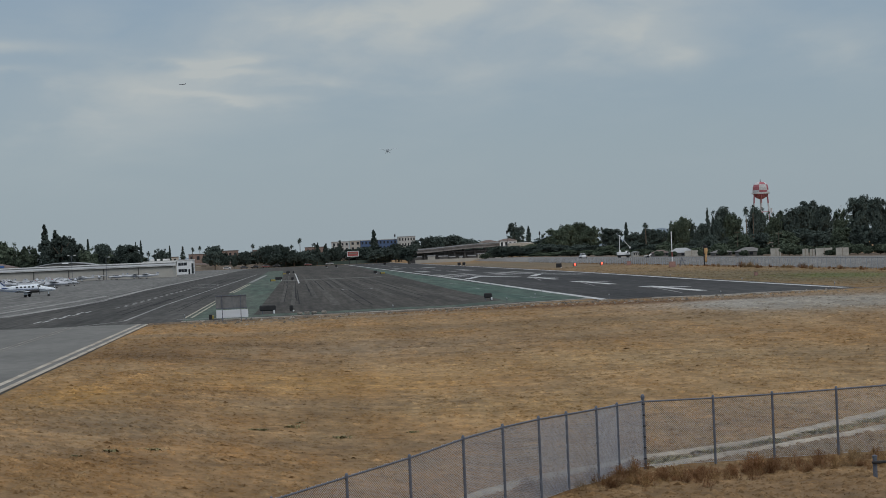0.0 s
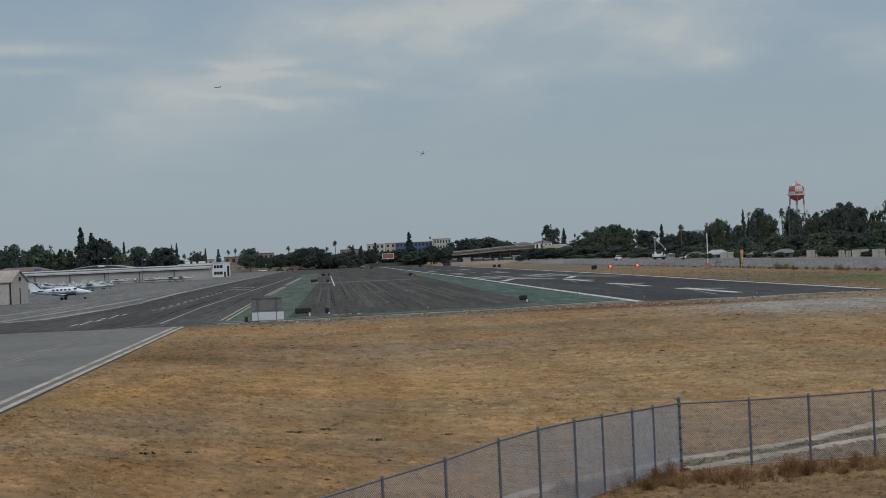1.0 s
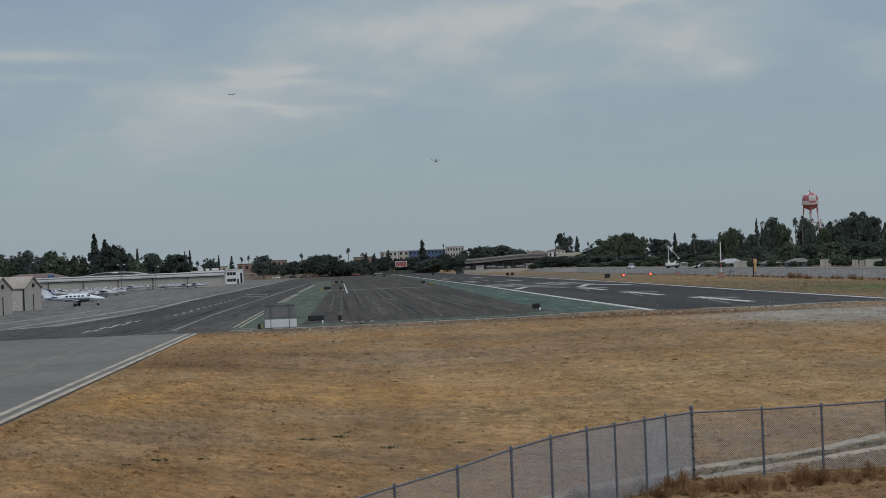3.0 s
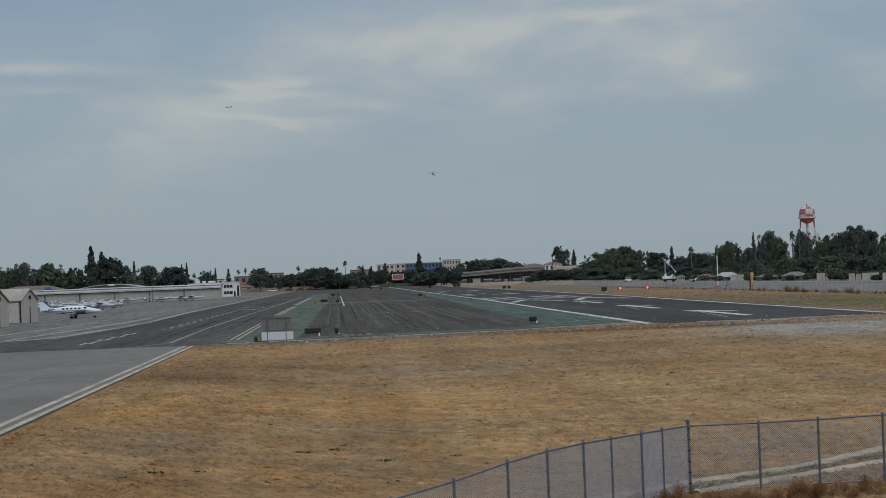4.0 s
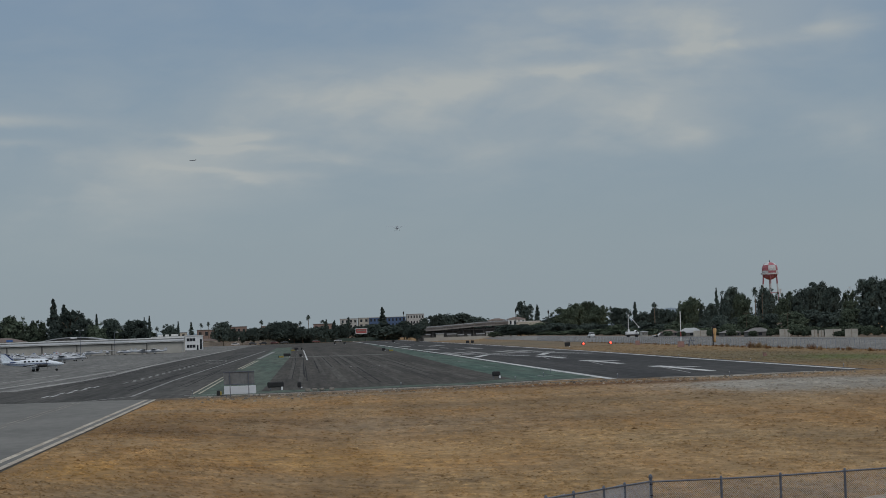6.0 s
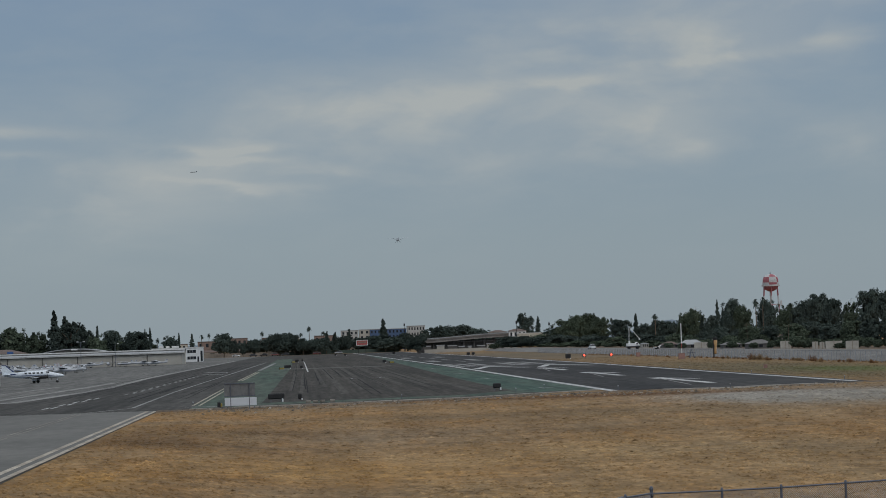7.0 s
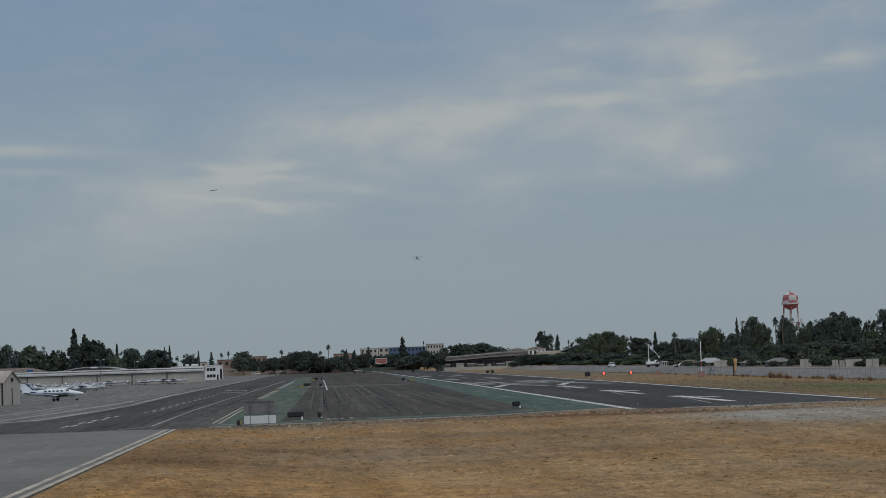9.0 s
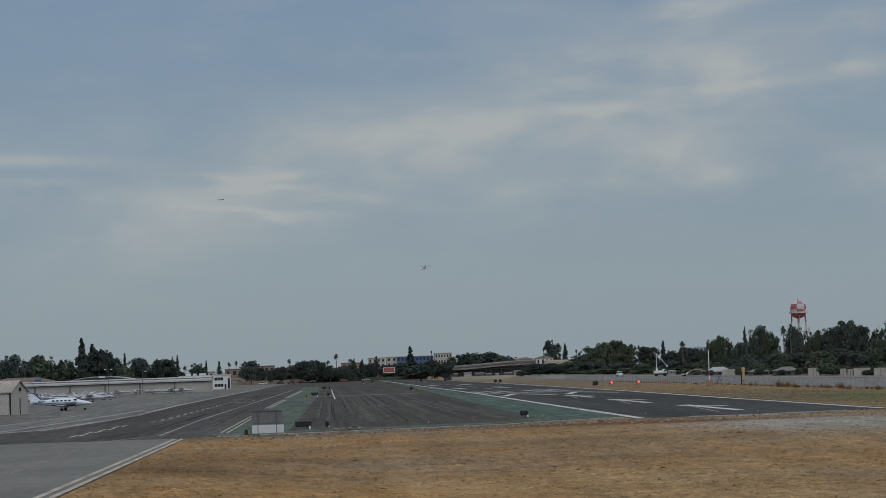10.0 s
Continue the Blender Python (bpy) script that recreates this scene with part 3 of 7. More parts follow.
RUT = mat("pale_rut_dust", (0.36, 0.315, 0.25), (0.24, 0.20, 0.15), 0.5, (1, 0.8, 1), 0.95, bump=0.4, fine=2.5, world_size=True)
SOIL = mat("dark_soil", (0.075, 0.055, 0.038), (0.16, 0.115, 0.075), 0.6, (1, 0.8, 1), 0.95, bump=0.4, fine=3.0, world_size=True)


def draped(name, left, right, z, material, label, cat, seed):
    """A strip of bare soil that follows the ground between two rows of points, with ragged edges."""
    r = random.Random(seed)
    bm = bmesh.new()
    rows = []
    n = len(left) - 1
    for i in range(n * 10 + 1):
        k, f = min(i // 10, n - 1), i / 10 - min(i // 10, n - 1)
        a = Vector(left[k]).lerp(Vector(left[k + 1]), f)
        b = Vector(right[k]).lerp(Vector(right[k + 1]), f)
        a, b = a.lerp(b, r.uniform(-0.12, 0.15)), b.lerp(a, r.uniform(-0.12, 0.15))
        rows.append([bm.verts.new((*(p := a.lerp(b, j / 4)), height(p.x, p.y) + (z if 0 < j < 4 else -0.07) + 0.10 * noise.noise(Vector((p.x * 0.13, p.y * 0.08, 0))))) for j in range(5)])
    for p, q in zip(rows, rows[1:]):
        for j in range(4):
            bm.faces.new((p[j], p[j + 1], q[j + 1], q[j]))
    bmesh.ops.recalc_face_normals(bm, faces=bm.faces)
    return tagged(part(name, bm, material), label, cat, kind="structure")


draped("dirt_track", [(3.75, 60.00), (6.15, 64.95), (9.00, 68.40), (10.35, 69.90), (12.45, 71.70), (14.70, 74.10), (17.40, 78.00), (20.85, 82.80), (27.00, 90.00)], [(4.05, 59.25), (6.60, 64.05), (9.30, 67.50), (10.57, 69.00), (12.75, 70.65), (15.00, 72.75), (17.85, 76.50), (21.38, 81.00), (27.75, 87.75)], 0.02, RUT, "pale dusty wheel rut of a dirt track", "dirt track", 1)
draped("dirt_track", [(9.75, 66.75), (11.85, 68.78), (14.02, 70.80), (16.35, 73.35), (19.20, 76.35), (25.50, 83.25)], [(10.20, 65.93), (12.23, 67.80), (14.33, 69.90), (16.65, 72.30), (19.50, 75.00), (25.95, 81.75)], 0.02, RUT, "pale dusty wheel rut of a dirt track", "dirt track", 2)
draped("soil_edge", [(-11.6, 185.2), (-4, 187.2), (5.7, 190.2), (14.4, 194), (27, 199.4), (36, 198.8), (49, 204.0), (60, 207)], [(-11.6, 188.4), (-4, 190.6), (5.7, 194.4), (14.4, 197.4), (27, 203.2), (36, 202.2), (49, 207.6), (60, 210)], 0.035, SOIL, "dark crumbling soil edge along the paving", "soil", 4)
draped("gravel_edge", [(31, 200.2), (36, 198.6), (42.5, 201.5), (47, 204)], [(31, 202.6), (36, 201.6), (42.5, 204.6), (47, 207.4)], 0.06, PALE_DIRT, "pale dusty gravel along the runway end", "gravel", 6)
STRIP = mat("pale_concrete_strip", (0.26, 0.255, 0.24), (0.16, 0.157, 0.15), 0.2, (1, 0.1, 1), 0.85, fine=1.5, world_size=True)
# pale concrete strips across the apron
for k, (a, b, w) in enumerate((((-34, 229), (-29.6, 240), 1.5), ((-29.4, 238), (-27.2, 285), 1.4), ((-27.2, 283), (-26.2, 322), 1.3), ((-26.2, 320), (-27.4, 425), 1.1), ((-27.4, 423), (-25.2, 900), 1.2),
                               ((-33.4, 236), (-31.8, 282), 0.9), ((-31.8, 280), (-29.6, 330), 0.7), ((-38.5, 262), (-35.4, 345), 0.7), ((-31.0, 300), (-29.4, 372), 1.0))):
    marking("apron_strip", bar(a, b, w), STRIP, "pale concrete strip set in the apron", 0.0225 + 0.0008 * k, "pavement")


# ---- buildings and things round the airfield ----
HANGAR_WALL = mat("hangar_wall", (0.41, 0.395, 0.36), (0.345, 0.33, 0.30), 0.1, rough=0.7, fine=0.6, grain=(0.93, 1.06))
ROOF_PALE = mat("pale_roof", (0.62, 0.62, 0.61), (0.50, 0.50, 0.49), 0.1, rough=0.6, fine=1.0)
ROOF_GREY = mat("grey_roof", (0.33, 0.34, 0.35), (0.27, 0.28, 0.29), 0.1, rough=0.7, fine=1.0)
SHED_WALL = mat("beige_sheet_metal", (0.40, 0.375, 0.345), (0.35, 0.33, 0.30), 0.3, (3, 3, 0.3), rough=0.6, fine=3)
SHED_DOOR = mat("pale_door", (0.47, 0.445, 0.41), (0.41, 0.39, 0.36), 0.3, rough=0.6, fine=3)
SHED_ROOF = mat("weathered_brown_roof", (0.25, 0.22, 0.195), (0.38, 0.35, 0.32), 0.35, rough=0.8, fine=2.5)
GLASS_DARK = mat("dark_window_glass", (0.02, 0.024, 0.03), (0.03, 0.034, 0.04), 1.0, rough=0.15, spec=0.6)
BLUE = mat("blue_paint", (0.045, 0.10, 0.26), (0.055, 0.12, 0.30), 0.3, rough=0.6)
NAVY = mat("navy_stripe", (0.03, 0.05, 0.14), (0.04, 0.06, 0.17), 0.6, rough=0.45)
# Terracotta greyed down: the far blocks' haze is part of this colour.
TERRA = mat("terracotta_stucco", (0.25, 0.185, 0.16), (0.22, 0.16, 0.14), 0.15, rough=0.9, fine=1.2)
CREAM = mat("cream_stucco", (0.50, 0.47, 0.40), (0.44, 0.41, 0.35), 0.15, rough=0.9, fine=1.2)
TILE_ROOF = mat("brown_tile_roof", (0.11, 0.085, 0.078), (0.15, 0.115, 0.10), 0.4, rough=0.9, fine=2.0)
GREY_CONC = mat("grey_concrete", (0.135, 0.128, 0.122), (0.10, 0.096, 0.092), 0.15, rough=0.9, fine=1.5)
DARK = mat("black_paint", (0.018, 0.018, 0.019), (0.028, 0.028, 0.03), 2.0, rough=0.6)
RED = mat("red_paint", (0.36, 0.10, 0.095), (0.30, 0.085, 0.08), 0.6, rough=0.55)
TAN_WIRE = mat("tan_wood", (0.30, 0.262, 0.225), (0.23, 0.20, 0.17), 0.8, rough=0.9)


def gable(bm, x0, x1, y0, y1, z0, eave, ridge, along="x"):
    """A closed gabled body; the ridge runs along x or y."""
    v = bm.verts.new
    if along == "x":
        ym = (y0 + y1) / 2
        a = [v(p) for p in ((x0, y0, z0), (x0, y1, z0), (x0, y1, eave), (x0, ym, ridge), (x0, y0, eave))]
        b = [v(p) for p in ((x1, y0, z0), (x1, y1, z0), (x1, y1, eave), (x1, ym, ridge), (x1, y0, eave))]
    else:
        xm = (x0 + x1) / 2
        a = [v(p) for p in ((x0, y0, z0), (x1, y0, z0), (x1, y0, eave), (xm, y0, ridge), (x0, y0, eave))]
        b = [v(p) for p in ((x0, y1, z0), (x1, y1, z0), (x1, y1, eave), (xm, y1, ridge), (x0, y1, eave))]
    bm.faces.new(a)
    bm.faces.new(b[::-1])
    for i in range(5):
        bm.faces.new((a[i], a[(i + 1) % 5], b[(i + 1) % 5], b[i]))
    bmesh.ops.recalc_face_normals(bm, faces=bm.faces)
    return bm


def roof_slabs(x0, x1, y0, y1, eave, ridge, over, thick, along="x"):
    """Two sloping slabs that overhang a gabled body."""
    out = []
    for s in (0, 1):
        bm = bmesh.new()
        if along == "x":
            ym = (y0 + y1) / 2
            ye = (y0 - over) if s == 0 else (y1 + over)
            ze = eave - (ridge - eave) * over / (ym - y0)
            pts = [(x0 - over, ye, ze), (x1 + over, ye, ze), (x1 + over, ym, ridge), (x0 - over, ym, ridge)]
        else:
            xm = (x0 + x1) / 2
            xe = (x0 - over) if s == 0 else (x1 + over)
            ze = eave - (ridge - eave) * over / (xm - x0)
            pts = [(xe, y0 - over, ze), (xe, y1 + over, ze), (xm, y1 + over, ridge), (xm, y0 - over, ridge)]
        lo = [bm.verts.new((x, y, z + 0.01)) for x, y, z in pts]
        hi = [bm.verts.new((x, y, z + 0.01 + thick)) for x, y, z in pts]
        bm.faces.new(lo)
        bm.faces.new(hi[::-1])
        for i in range(4):
            bm.faces.new((lo[i], lo[(i + 1) % 4], hi[(i + 1) % 4], hi[i]))
        bmesh.ops.recalc_face_normals(bm, faces=bm.faces)
        out.append(bm)
    return out


def at(x, y, z=0.0, rz=0.0):
    return pose(x, y, z, 0, 0, rz)


# long row of aircraft hangars across the far side of the apron
def hangar_row():
    t = thing("hangar_row", "long low grey hangar row with pale metal roof edges", "hangar", at(-40.6, 800))
    L = 118.0
    part("wall", bx(-L, 0, 0, 18, 0, 3.65), HANGAR_WALL, t)
    for i in range(10):
        x = -L + i * L / 10
        d = part("hangar_door", bx(x + 0.25, x + L / 10 - 0.25, -0.12, 0, 0.05, 3.3, 0.03), HANGAR_WALL, t, "grey sliding hangar door panel")
        part("post", bx(x - 0.15, x + 0.15, -0.2, 0, 0, 3.6), GREY_CONC, t)
    for z, y, name in ((3.65, -0.9, "roof_edge"), (4.75, 3.5, "upper_roof_edge")):
        part(name, bx(-L, 0.8, y, y + 0.5, z + 0.2, z + 0.55, 0.04), ROOF_PALE, t, "pale metal fascia")
    bm = bmesh.new()
    a = [bm.verts.new(p) for p in ((-L, -0.9, 4.2), (0.8, -0.9, 4.2), (0.8, 3.5, 4.75), (-L, 3.5, 4.75))]
    bm.faces.new(a)
    r = bmesh.ops.extrude_face_region(bm, geom=list(bm.faces))
    bmesh.ops.translate(bm, vec=(0, 0, -0.1), verts=[v for v in r["geom"] if isinstance(v, bmesh.types.BMVert)])
    part("roof", bm, ROOF_GREY, t)
    part("upper_roof", bx(-L, 0.8, 4.0, 18.4, 5.2, 5.35), ROOF_PALE, t)
    part("clerestory", bx(-L, 0.5, 3.9, 18, 3.66, 5.2), HANGAR_WALL, t)
    return t


hangar_row()


def barrel_hangar():
    """A wide shallow-arched hangar roof showing over the row."""
    t = thing("arched_hangar", "large hangar with a shallow arched grey roof", "hangar", at(-79.5, 821.5))
    part("wall", bx(-11, 11, 0, 18, 0, 5.1), HANGAR_WALL, t)
    bm = bmesh.new()
    n, prev = 16, None
    for i in range(n + 1):
        x = -11.6 + 23.2 * i / n
        z = 5.25 + 1.35 * (1 - (x / 11.6) ** 2)
        cur = [bm.verts.new((x, y, zz)) for y, zz in ((-0.5, z), (18.5, z), (18.5, z - 0.3), (-0.5, z - 0.3))]
        if prev:
            for k in range(4):
                bm.faces.new((prev[k], prev[(k + 1) % 4], cur[(k + 1) % 4], cur[k]))
        prev = cur
    bmesh.ops.recalc_face_normals(bm, faces=bm.faces)
    part("roof", bm, ROOF_GREY, t)
    bm = bmesh.new()
    rim = [(-11.2 + 22.4 * i / 16, 4.95 + 1.32 * (1 - ((-11.2 + 22.4 * i / 16) / 11.6) ** 2)) for i in range(17)]
    front = bm.faces.new([bm.verts.new((x, -0.1, z)) for x, z in [(-11.2, 4.4), *rim, (11.2, 4.4)]])
    r = bmesh.ops.extrude_face_region(bm, geom=[front])
    bmesh.ops.translate(bm, vec=(0, 0.2, 0), verts=[v for v in r["geom"] if isinstance(v, bmesh.types.BMVert)])
    bmesh.ops.recalc_face_normals(bm, faces=bm.faces)
    part("gable_panel", bm, GREY_CONC, t, "grey arched gable wall")
    part("sign_board", bx(-0.6, 1.6, -0.8, -0.6, 6.05, 6.55), WHITE, t, "small white sign board")


barrel_hangar()


def office():
    t = thing("airport_office", "two-storey white office with dark windows and a dark corner", "building", at(-43.2, 950))
    part("wall", bx(-3.6, 3.2, 0, 12, 0, 5.6), WHITE, t)
    part("parapet", bx(-3.8, 3.4, -0.2, 12.2, 5.6, 6.0), ROOF_PALE, t)
    # flat dark panel over the right-hand corner
    part("corner_panel", bx(2.4, 3.25, -0.06, 0, 0.2, 4.4), GLASS_DARK, t, "dark corner panel")
    for z in (1.0, 3.6):
        w = part("window", bx(-3.0, 0.6, -0.05, 0.05, z, z + 1.2), GLASS_DARK, t)
        for k in range(3):
            part("mullion", bx(-3.0 + 1.15 * k, -2.9 + 1.15 * k, -0.09, -0.05, z, z + 1.2), WHITE, w)
    part("door", bx(1.1, 1.8, -0.06, 0, 0, 2.1), GLASS_DARK, t)
    u = thing("flat_roof_building", "low pale building with boxes on its flat roof", "building", at(-46.6, 822))
    part("wall", bx(-5.4, 5.4, 0, 14, 0, 5.3), CREAM, u)
    part("roof", bx(-5.7, 5.7, -0.3, 14.3, 5.3, 5.7), ROOF_PALE, u)
    for x, w in ((-3.4, 1.6), (-0.9, 1.2), (1.2, 2.4)):
        part("roof_unit", bx(x, x + w, 3, 5, 5.7, 6.4, 0.1), ROOF_PALE, u)


office()


def brown_hangar():
    """A long building behind the sheds, with a blue board at its eaves."""
    t = block("workshop", "long low workshop with a dark brown roof", -107.5, 822, 21, 14, 5.5, CREAM, TILE_ROOF, 0, 0, hip=1.5)
    part("sign_board", bx(5.2, 7.4, -0.9, -0.7, 5.5, 6.3, 0.02), BLUE, t, "small blue sign board")


def sheds():
    """Gabled sheet-metal hangars on the apron's edge."""
    for k, (x1, y0, w, d, rz) in enumerate(((-49.8, 369, 13, 9, -10), (-48.6, 327, 13, 9, -10))):
        t = thing("shed", "beige sheet-metal aircraft shed with a weathered brown gable roof", "shed", at(x1, y0, 0, rz), group="sheds beside the apron")
        part("wall", gable(bmesh.new(), -w, 0, 0, d, 0, 3.55, 5.3), SHED_WALL, t)
        for bm in roof_slabs(-w, 0, 0, d, 3.55, 5.3, 0.25, 0.12):
            part("roof_slope", bm, SHED_ROOF, t)
        for i in range(9):
            part("roof_seam", box(bmesh.new(), -w + 1.45 * i, -w + 1.45 * i + 0.08, -0.2, 0, 3.7, 3.74), SHED_ROOF, t)
        for x in (-5.9, -3.05):
            dr = part("door", bx(x, x + 2.75, -0.08, 0, 0.05, 3.2, 0.02), SHED_DOOR, t, "pale sliding door leaf")
            part("door_frame", bx(x - 0.07, x, -0.12, 0, 0.0, 3.25), SHED_WALL, dr)
        part("corner_post", bx(-0.16, 0.04, -0.1, 0.1, 0, 3.5), DARK, t, "dark corner trim")
        part("downpipe", bx(0, 0.1, 4.6, 4.75, 0, 2.6), DARK, t)
        part("gable_lamp", bx(0, 0.3, 4.3, 4.8, 3.7, 4.3, 0.05), DARK, t)
        part("roof_vent", bx(-8, -7.3, 3.8, 4.6, 4.9, 5.9, 0.1), ROOF_PALE, t)


sheds()


# water tower with a checkered tank
# Tank paint muted: the haze over the distance is mixed into both colours.
TOWER_RED = mat("hazed_red_enamel", (0.36, 0.125, 0.145), (0.30, 0.105, 0.125), 0.2, rough=0.6, fine=1.0)
TOWER_WHITE = mat("hazed_white_enamel", (0.50, 0.50, 0.51), (0.44, 0.44, 0.45), 0.2, rough=0.6, fine=1.0)
def water_tower():
    t = thing("water_tower", "red and white checkered water tower on tall legs", "water tower", at(270.8, 1330))
    R, zb, zt = 4.6, 30.6, 37.6
    prof = [(4.2, 29.6), (4.6, 31.0), (4.62, 32.6), (4.55, 34.2), (4.0, 35.8), (2.7, 37.0), (0.0, 37.6)]
    seg, bands = 12, len(prof) - 1
    for j in range(bands):
        for i in range(seg):
            bm = bmesh.new()
            pts = []
            for r, z, k in ((prof[j][0], prof[j][1], i), (prof[j][0], prof[j][1], i + 1), (prof[j + 1][0], prof[j + 1][1], i + 1), (prof[j + 1][0], prof[j + 1][1], i)):
                a = 2 * math.pi * (k + 0.3) / seg
                pts.append((r * math.cos(a), r * math.sin(a), z))
            vs = [bm.verts.new(p) for p in pts]
            if prof[j + 1][0] == 0:
                bmesh.ops.remove_doubles(bm, verts=vs, dist=0.001)
                bm.faces.new([v for v in bm.verts])
            else:
                bm.faces.new(vs)
            bmesh.ops.recalc_face_normals(bm, faces=bm.faces)
            red = ((i // 2) + (j // 2)) % 2 == 0 if j > 0 else True
            part("tank_panel", bm, TOWER_RED if red else TOWER_WHITE, t)
    part("tank_bottom", lathe(bmesh.new(), [(0, 27.2), (1.6, 27.6), (3.4, 28.6), (4.2, 29.6)], 16), TOWER_RED, t, "red bowl-shaped tank bottom")
    part("balcony", lathe(bmesh.new(), [(4.6, 30.4), (5.2, 30.4), (5.2, 31.3), (5.12, 31.3), (5.12, 30.6), (4.6, 30.6)], 24), TOWER_WHITE, t)
    part("finial", rod(bmesh.new(), (0, 0, 37.5), (0, 0, 38.8), 0.25, 0.1), DARK, t)
    part("riser", rod(bmesh.new(), (0, 0, 0), (0, 0, 27.5), 0.34), TOWER_WHITE, t)
    for i in range(6):
        a = 2 * math.pi * (i + 0.4) / 6
        c, s = math.cos(a), math.sin(a)
        leg = None
        for k in range(6):
            z0, z1 = k * 5.0, (k + 1) * 5.0
            f0, f1 = 6.6 - 2.3 * z0 / 30, 6.6 - 2.3 * z1 / 30
            leg = part("leg_section", rod(bmesh.new(), (c * f0, s * f0, z0), (c * f1, s * f1, z1), 0.22), TOWER_RED if k % 2 == 1 else TOWER_WHITE, t)
    for z in (10, 20):
        f = 6.6 - 2.3 * z / 30
        for i in range(6):
            a, b = 2 * math.pi * (i + 0.4) / 6, 2 * math.pi * (i + 1.4) / 6
            part("cross_beam", rod(bmesh.new(), (math.cos(a) * f, math.sin(a) * f, z), (math.cos(b) * f, math.sin(b) * f, z), 0.14), TOWER_RED, t)
    part("antenna_panel", bx(5.4, 6.2, -0.6, 0.6, 19, 22), TOWER_WHITE, t, "pale antenna panel")


water_tower()


def block(name, label, x, y, w, d, h, wall, roof, rows=0, cols=0, hip=0.0, cat="building", group="", win=GLASS_DARK):
    """A building at (x, y) with windows in its near face; hip > 0 gives it a pitched roof."""
    t = thing(name, label, cat, at(x, y, height(x, y)), group=group)
    part("wall", bx(-w / 2, w / 2, 0, d, 0, h), wall, t)
    if hip:
        bm = bmesh.new()
        o = 0.6 if d > 8 else 0.25
        a = [bm.verts.new(p) for p in ((-w / 2 - o, -o, h), (w / 2 + o, -o, h), (w / 2 + o, d + o, h), (-w / 2 - o, d + o, h))]
        k = min(w, d) * 0.35
        b = [bm.verts.new(p) for p in ((-w / 2 + k, d / 2, h + hip), (w / 2 - k, d / 2, h + hip))]
        bm.faces.new(a[::-1])
        bm.faces.new((a[0], a[1], b[1], b[0]))
        bm.faces.new((a[1], a[2], b[1]))
        bm.faces.new((a[2], a[3], b[0], b[1]))
        bm.faces.new((a[3], a[0], b[0]))
        part("roof", bm, roof, t)
    else:
        part("roof", bx(-w / 2 - 0.2, w / 2 + 0.2, -0.2, d + 0.2, h, h + 0.45), roof, t)
    if cols:
        src = bx(-0.5, 0.5, -0.06, 0.04, 0, 1)
        me = mesh_of(src, "window", win)
        for r in range(rows):
            for c in range(cols):
                o = new("window", me)
                o.parent = t
                ww, wh = w / cols * 0.45, h / rows * 0.5
                o.matrix_basis = Matrix.LocRotScale((-w / 2 + w * (c + 0.5) / cols, 0, h * (r + 0.3) / rows), None, (ww, 1, wh))
    return t


brown_hangar()

# past the end of the runway
# This blue is dulled, with distance haze painted into the stucco colour.
APT_BLUE = mat("hazy_blue_stucco", (0.065, 0.105, 0.20), (0.075, 0.12, 0.22), 0.1, rough=0.9)
APT_PALE = mat("weathered_pale_stucco", (0.43, 0.43, 0.42), (0.37, 0.37, 0.36), 0.1, rough=0.9, fine=0.8)
APT = "apartment blocks past the runway"
block("apartment_block", "white apartment block beside a blue one", 37.5, 1800, 13, 20, 15.5, APT_PALE, ROOF_GREY, 4, 4, group=APT)
block("apartment_block", "grey apartment block beside a blue one", 49.0, 1801, 8, 20, 15.8, HANGAR_WALL, ROOF_GREY, 4, 2, group=APT)
block("apartment_block", "bright blue four-storey apartment block", 67.2, 1800, 28, 20, 15.8, APT_BLUE, ROOF_GREY, 4, 10, group=APT)
block("apartment_block", "white four-storey apartment block with roof units", 88.5, 1790, 13, 20, 16.4, APT_PALE, ROOF_GREY, 4, 6, group=APT)
ORG = "terracotta blocks past the runway"
for x, w, h, m in ((-58, 16, 8.2, TERRA), (-41, 13, 9.6, TERRA), (-19, 12, 9.3, TERRA), (-8, 14, 8.8, CREAM), (15.5, 14, 9.6, TERRA), (-80, 14, 7, CREAM), (-30, 9, 7.5, CREAM), (28, 8, 8, TERRA)):
    h += 1.3
    block("housing_block", "terracotta stucco housing block with a flat roof" if m is TERRA else "cream stucco housing block with a flat roof", x, 1500, w, 14, h, m, TILE_ROOF, 2, 4, group=ORG)
for x, w in ((-36, 14), (-16, 10), (3, 16), (19, 11), (33, 9), (-58, 18)):
    block("low_house", "low pale building with a brown roof", x, 1350 + abs(x) * 0.4, w, 9, 3.0, CREAM, TILE_ROOF, 1, 3, hip=1.2, cat="house", group="low buildings past the runway")
wall_far = thing("boundary_wall", "long tan boundary wall past the runway", "wall", at(0, 1320))
part("wall", bx(-75, -8, 0, 0.4, 0, 2.2), TAN_WIRE, wall_far)
part("dark_hedge", bx(-8, 55, 0, 1.2, 0, 2.0), LEAF_DARK, wall_far, "clipped dark hedge along the wall")


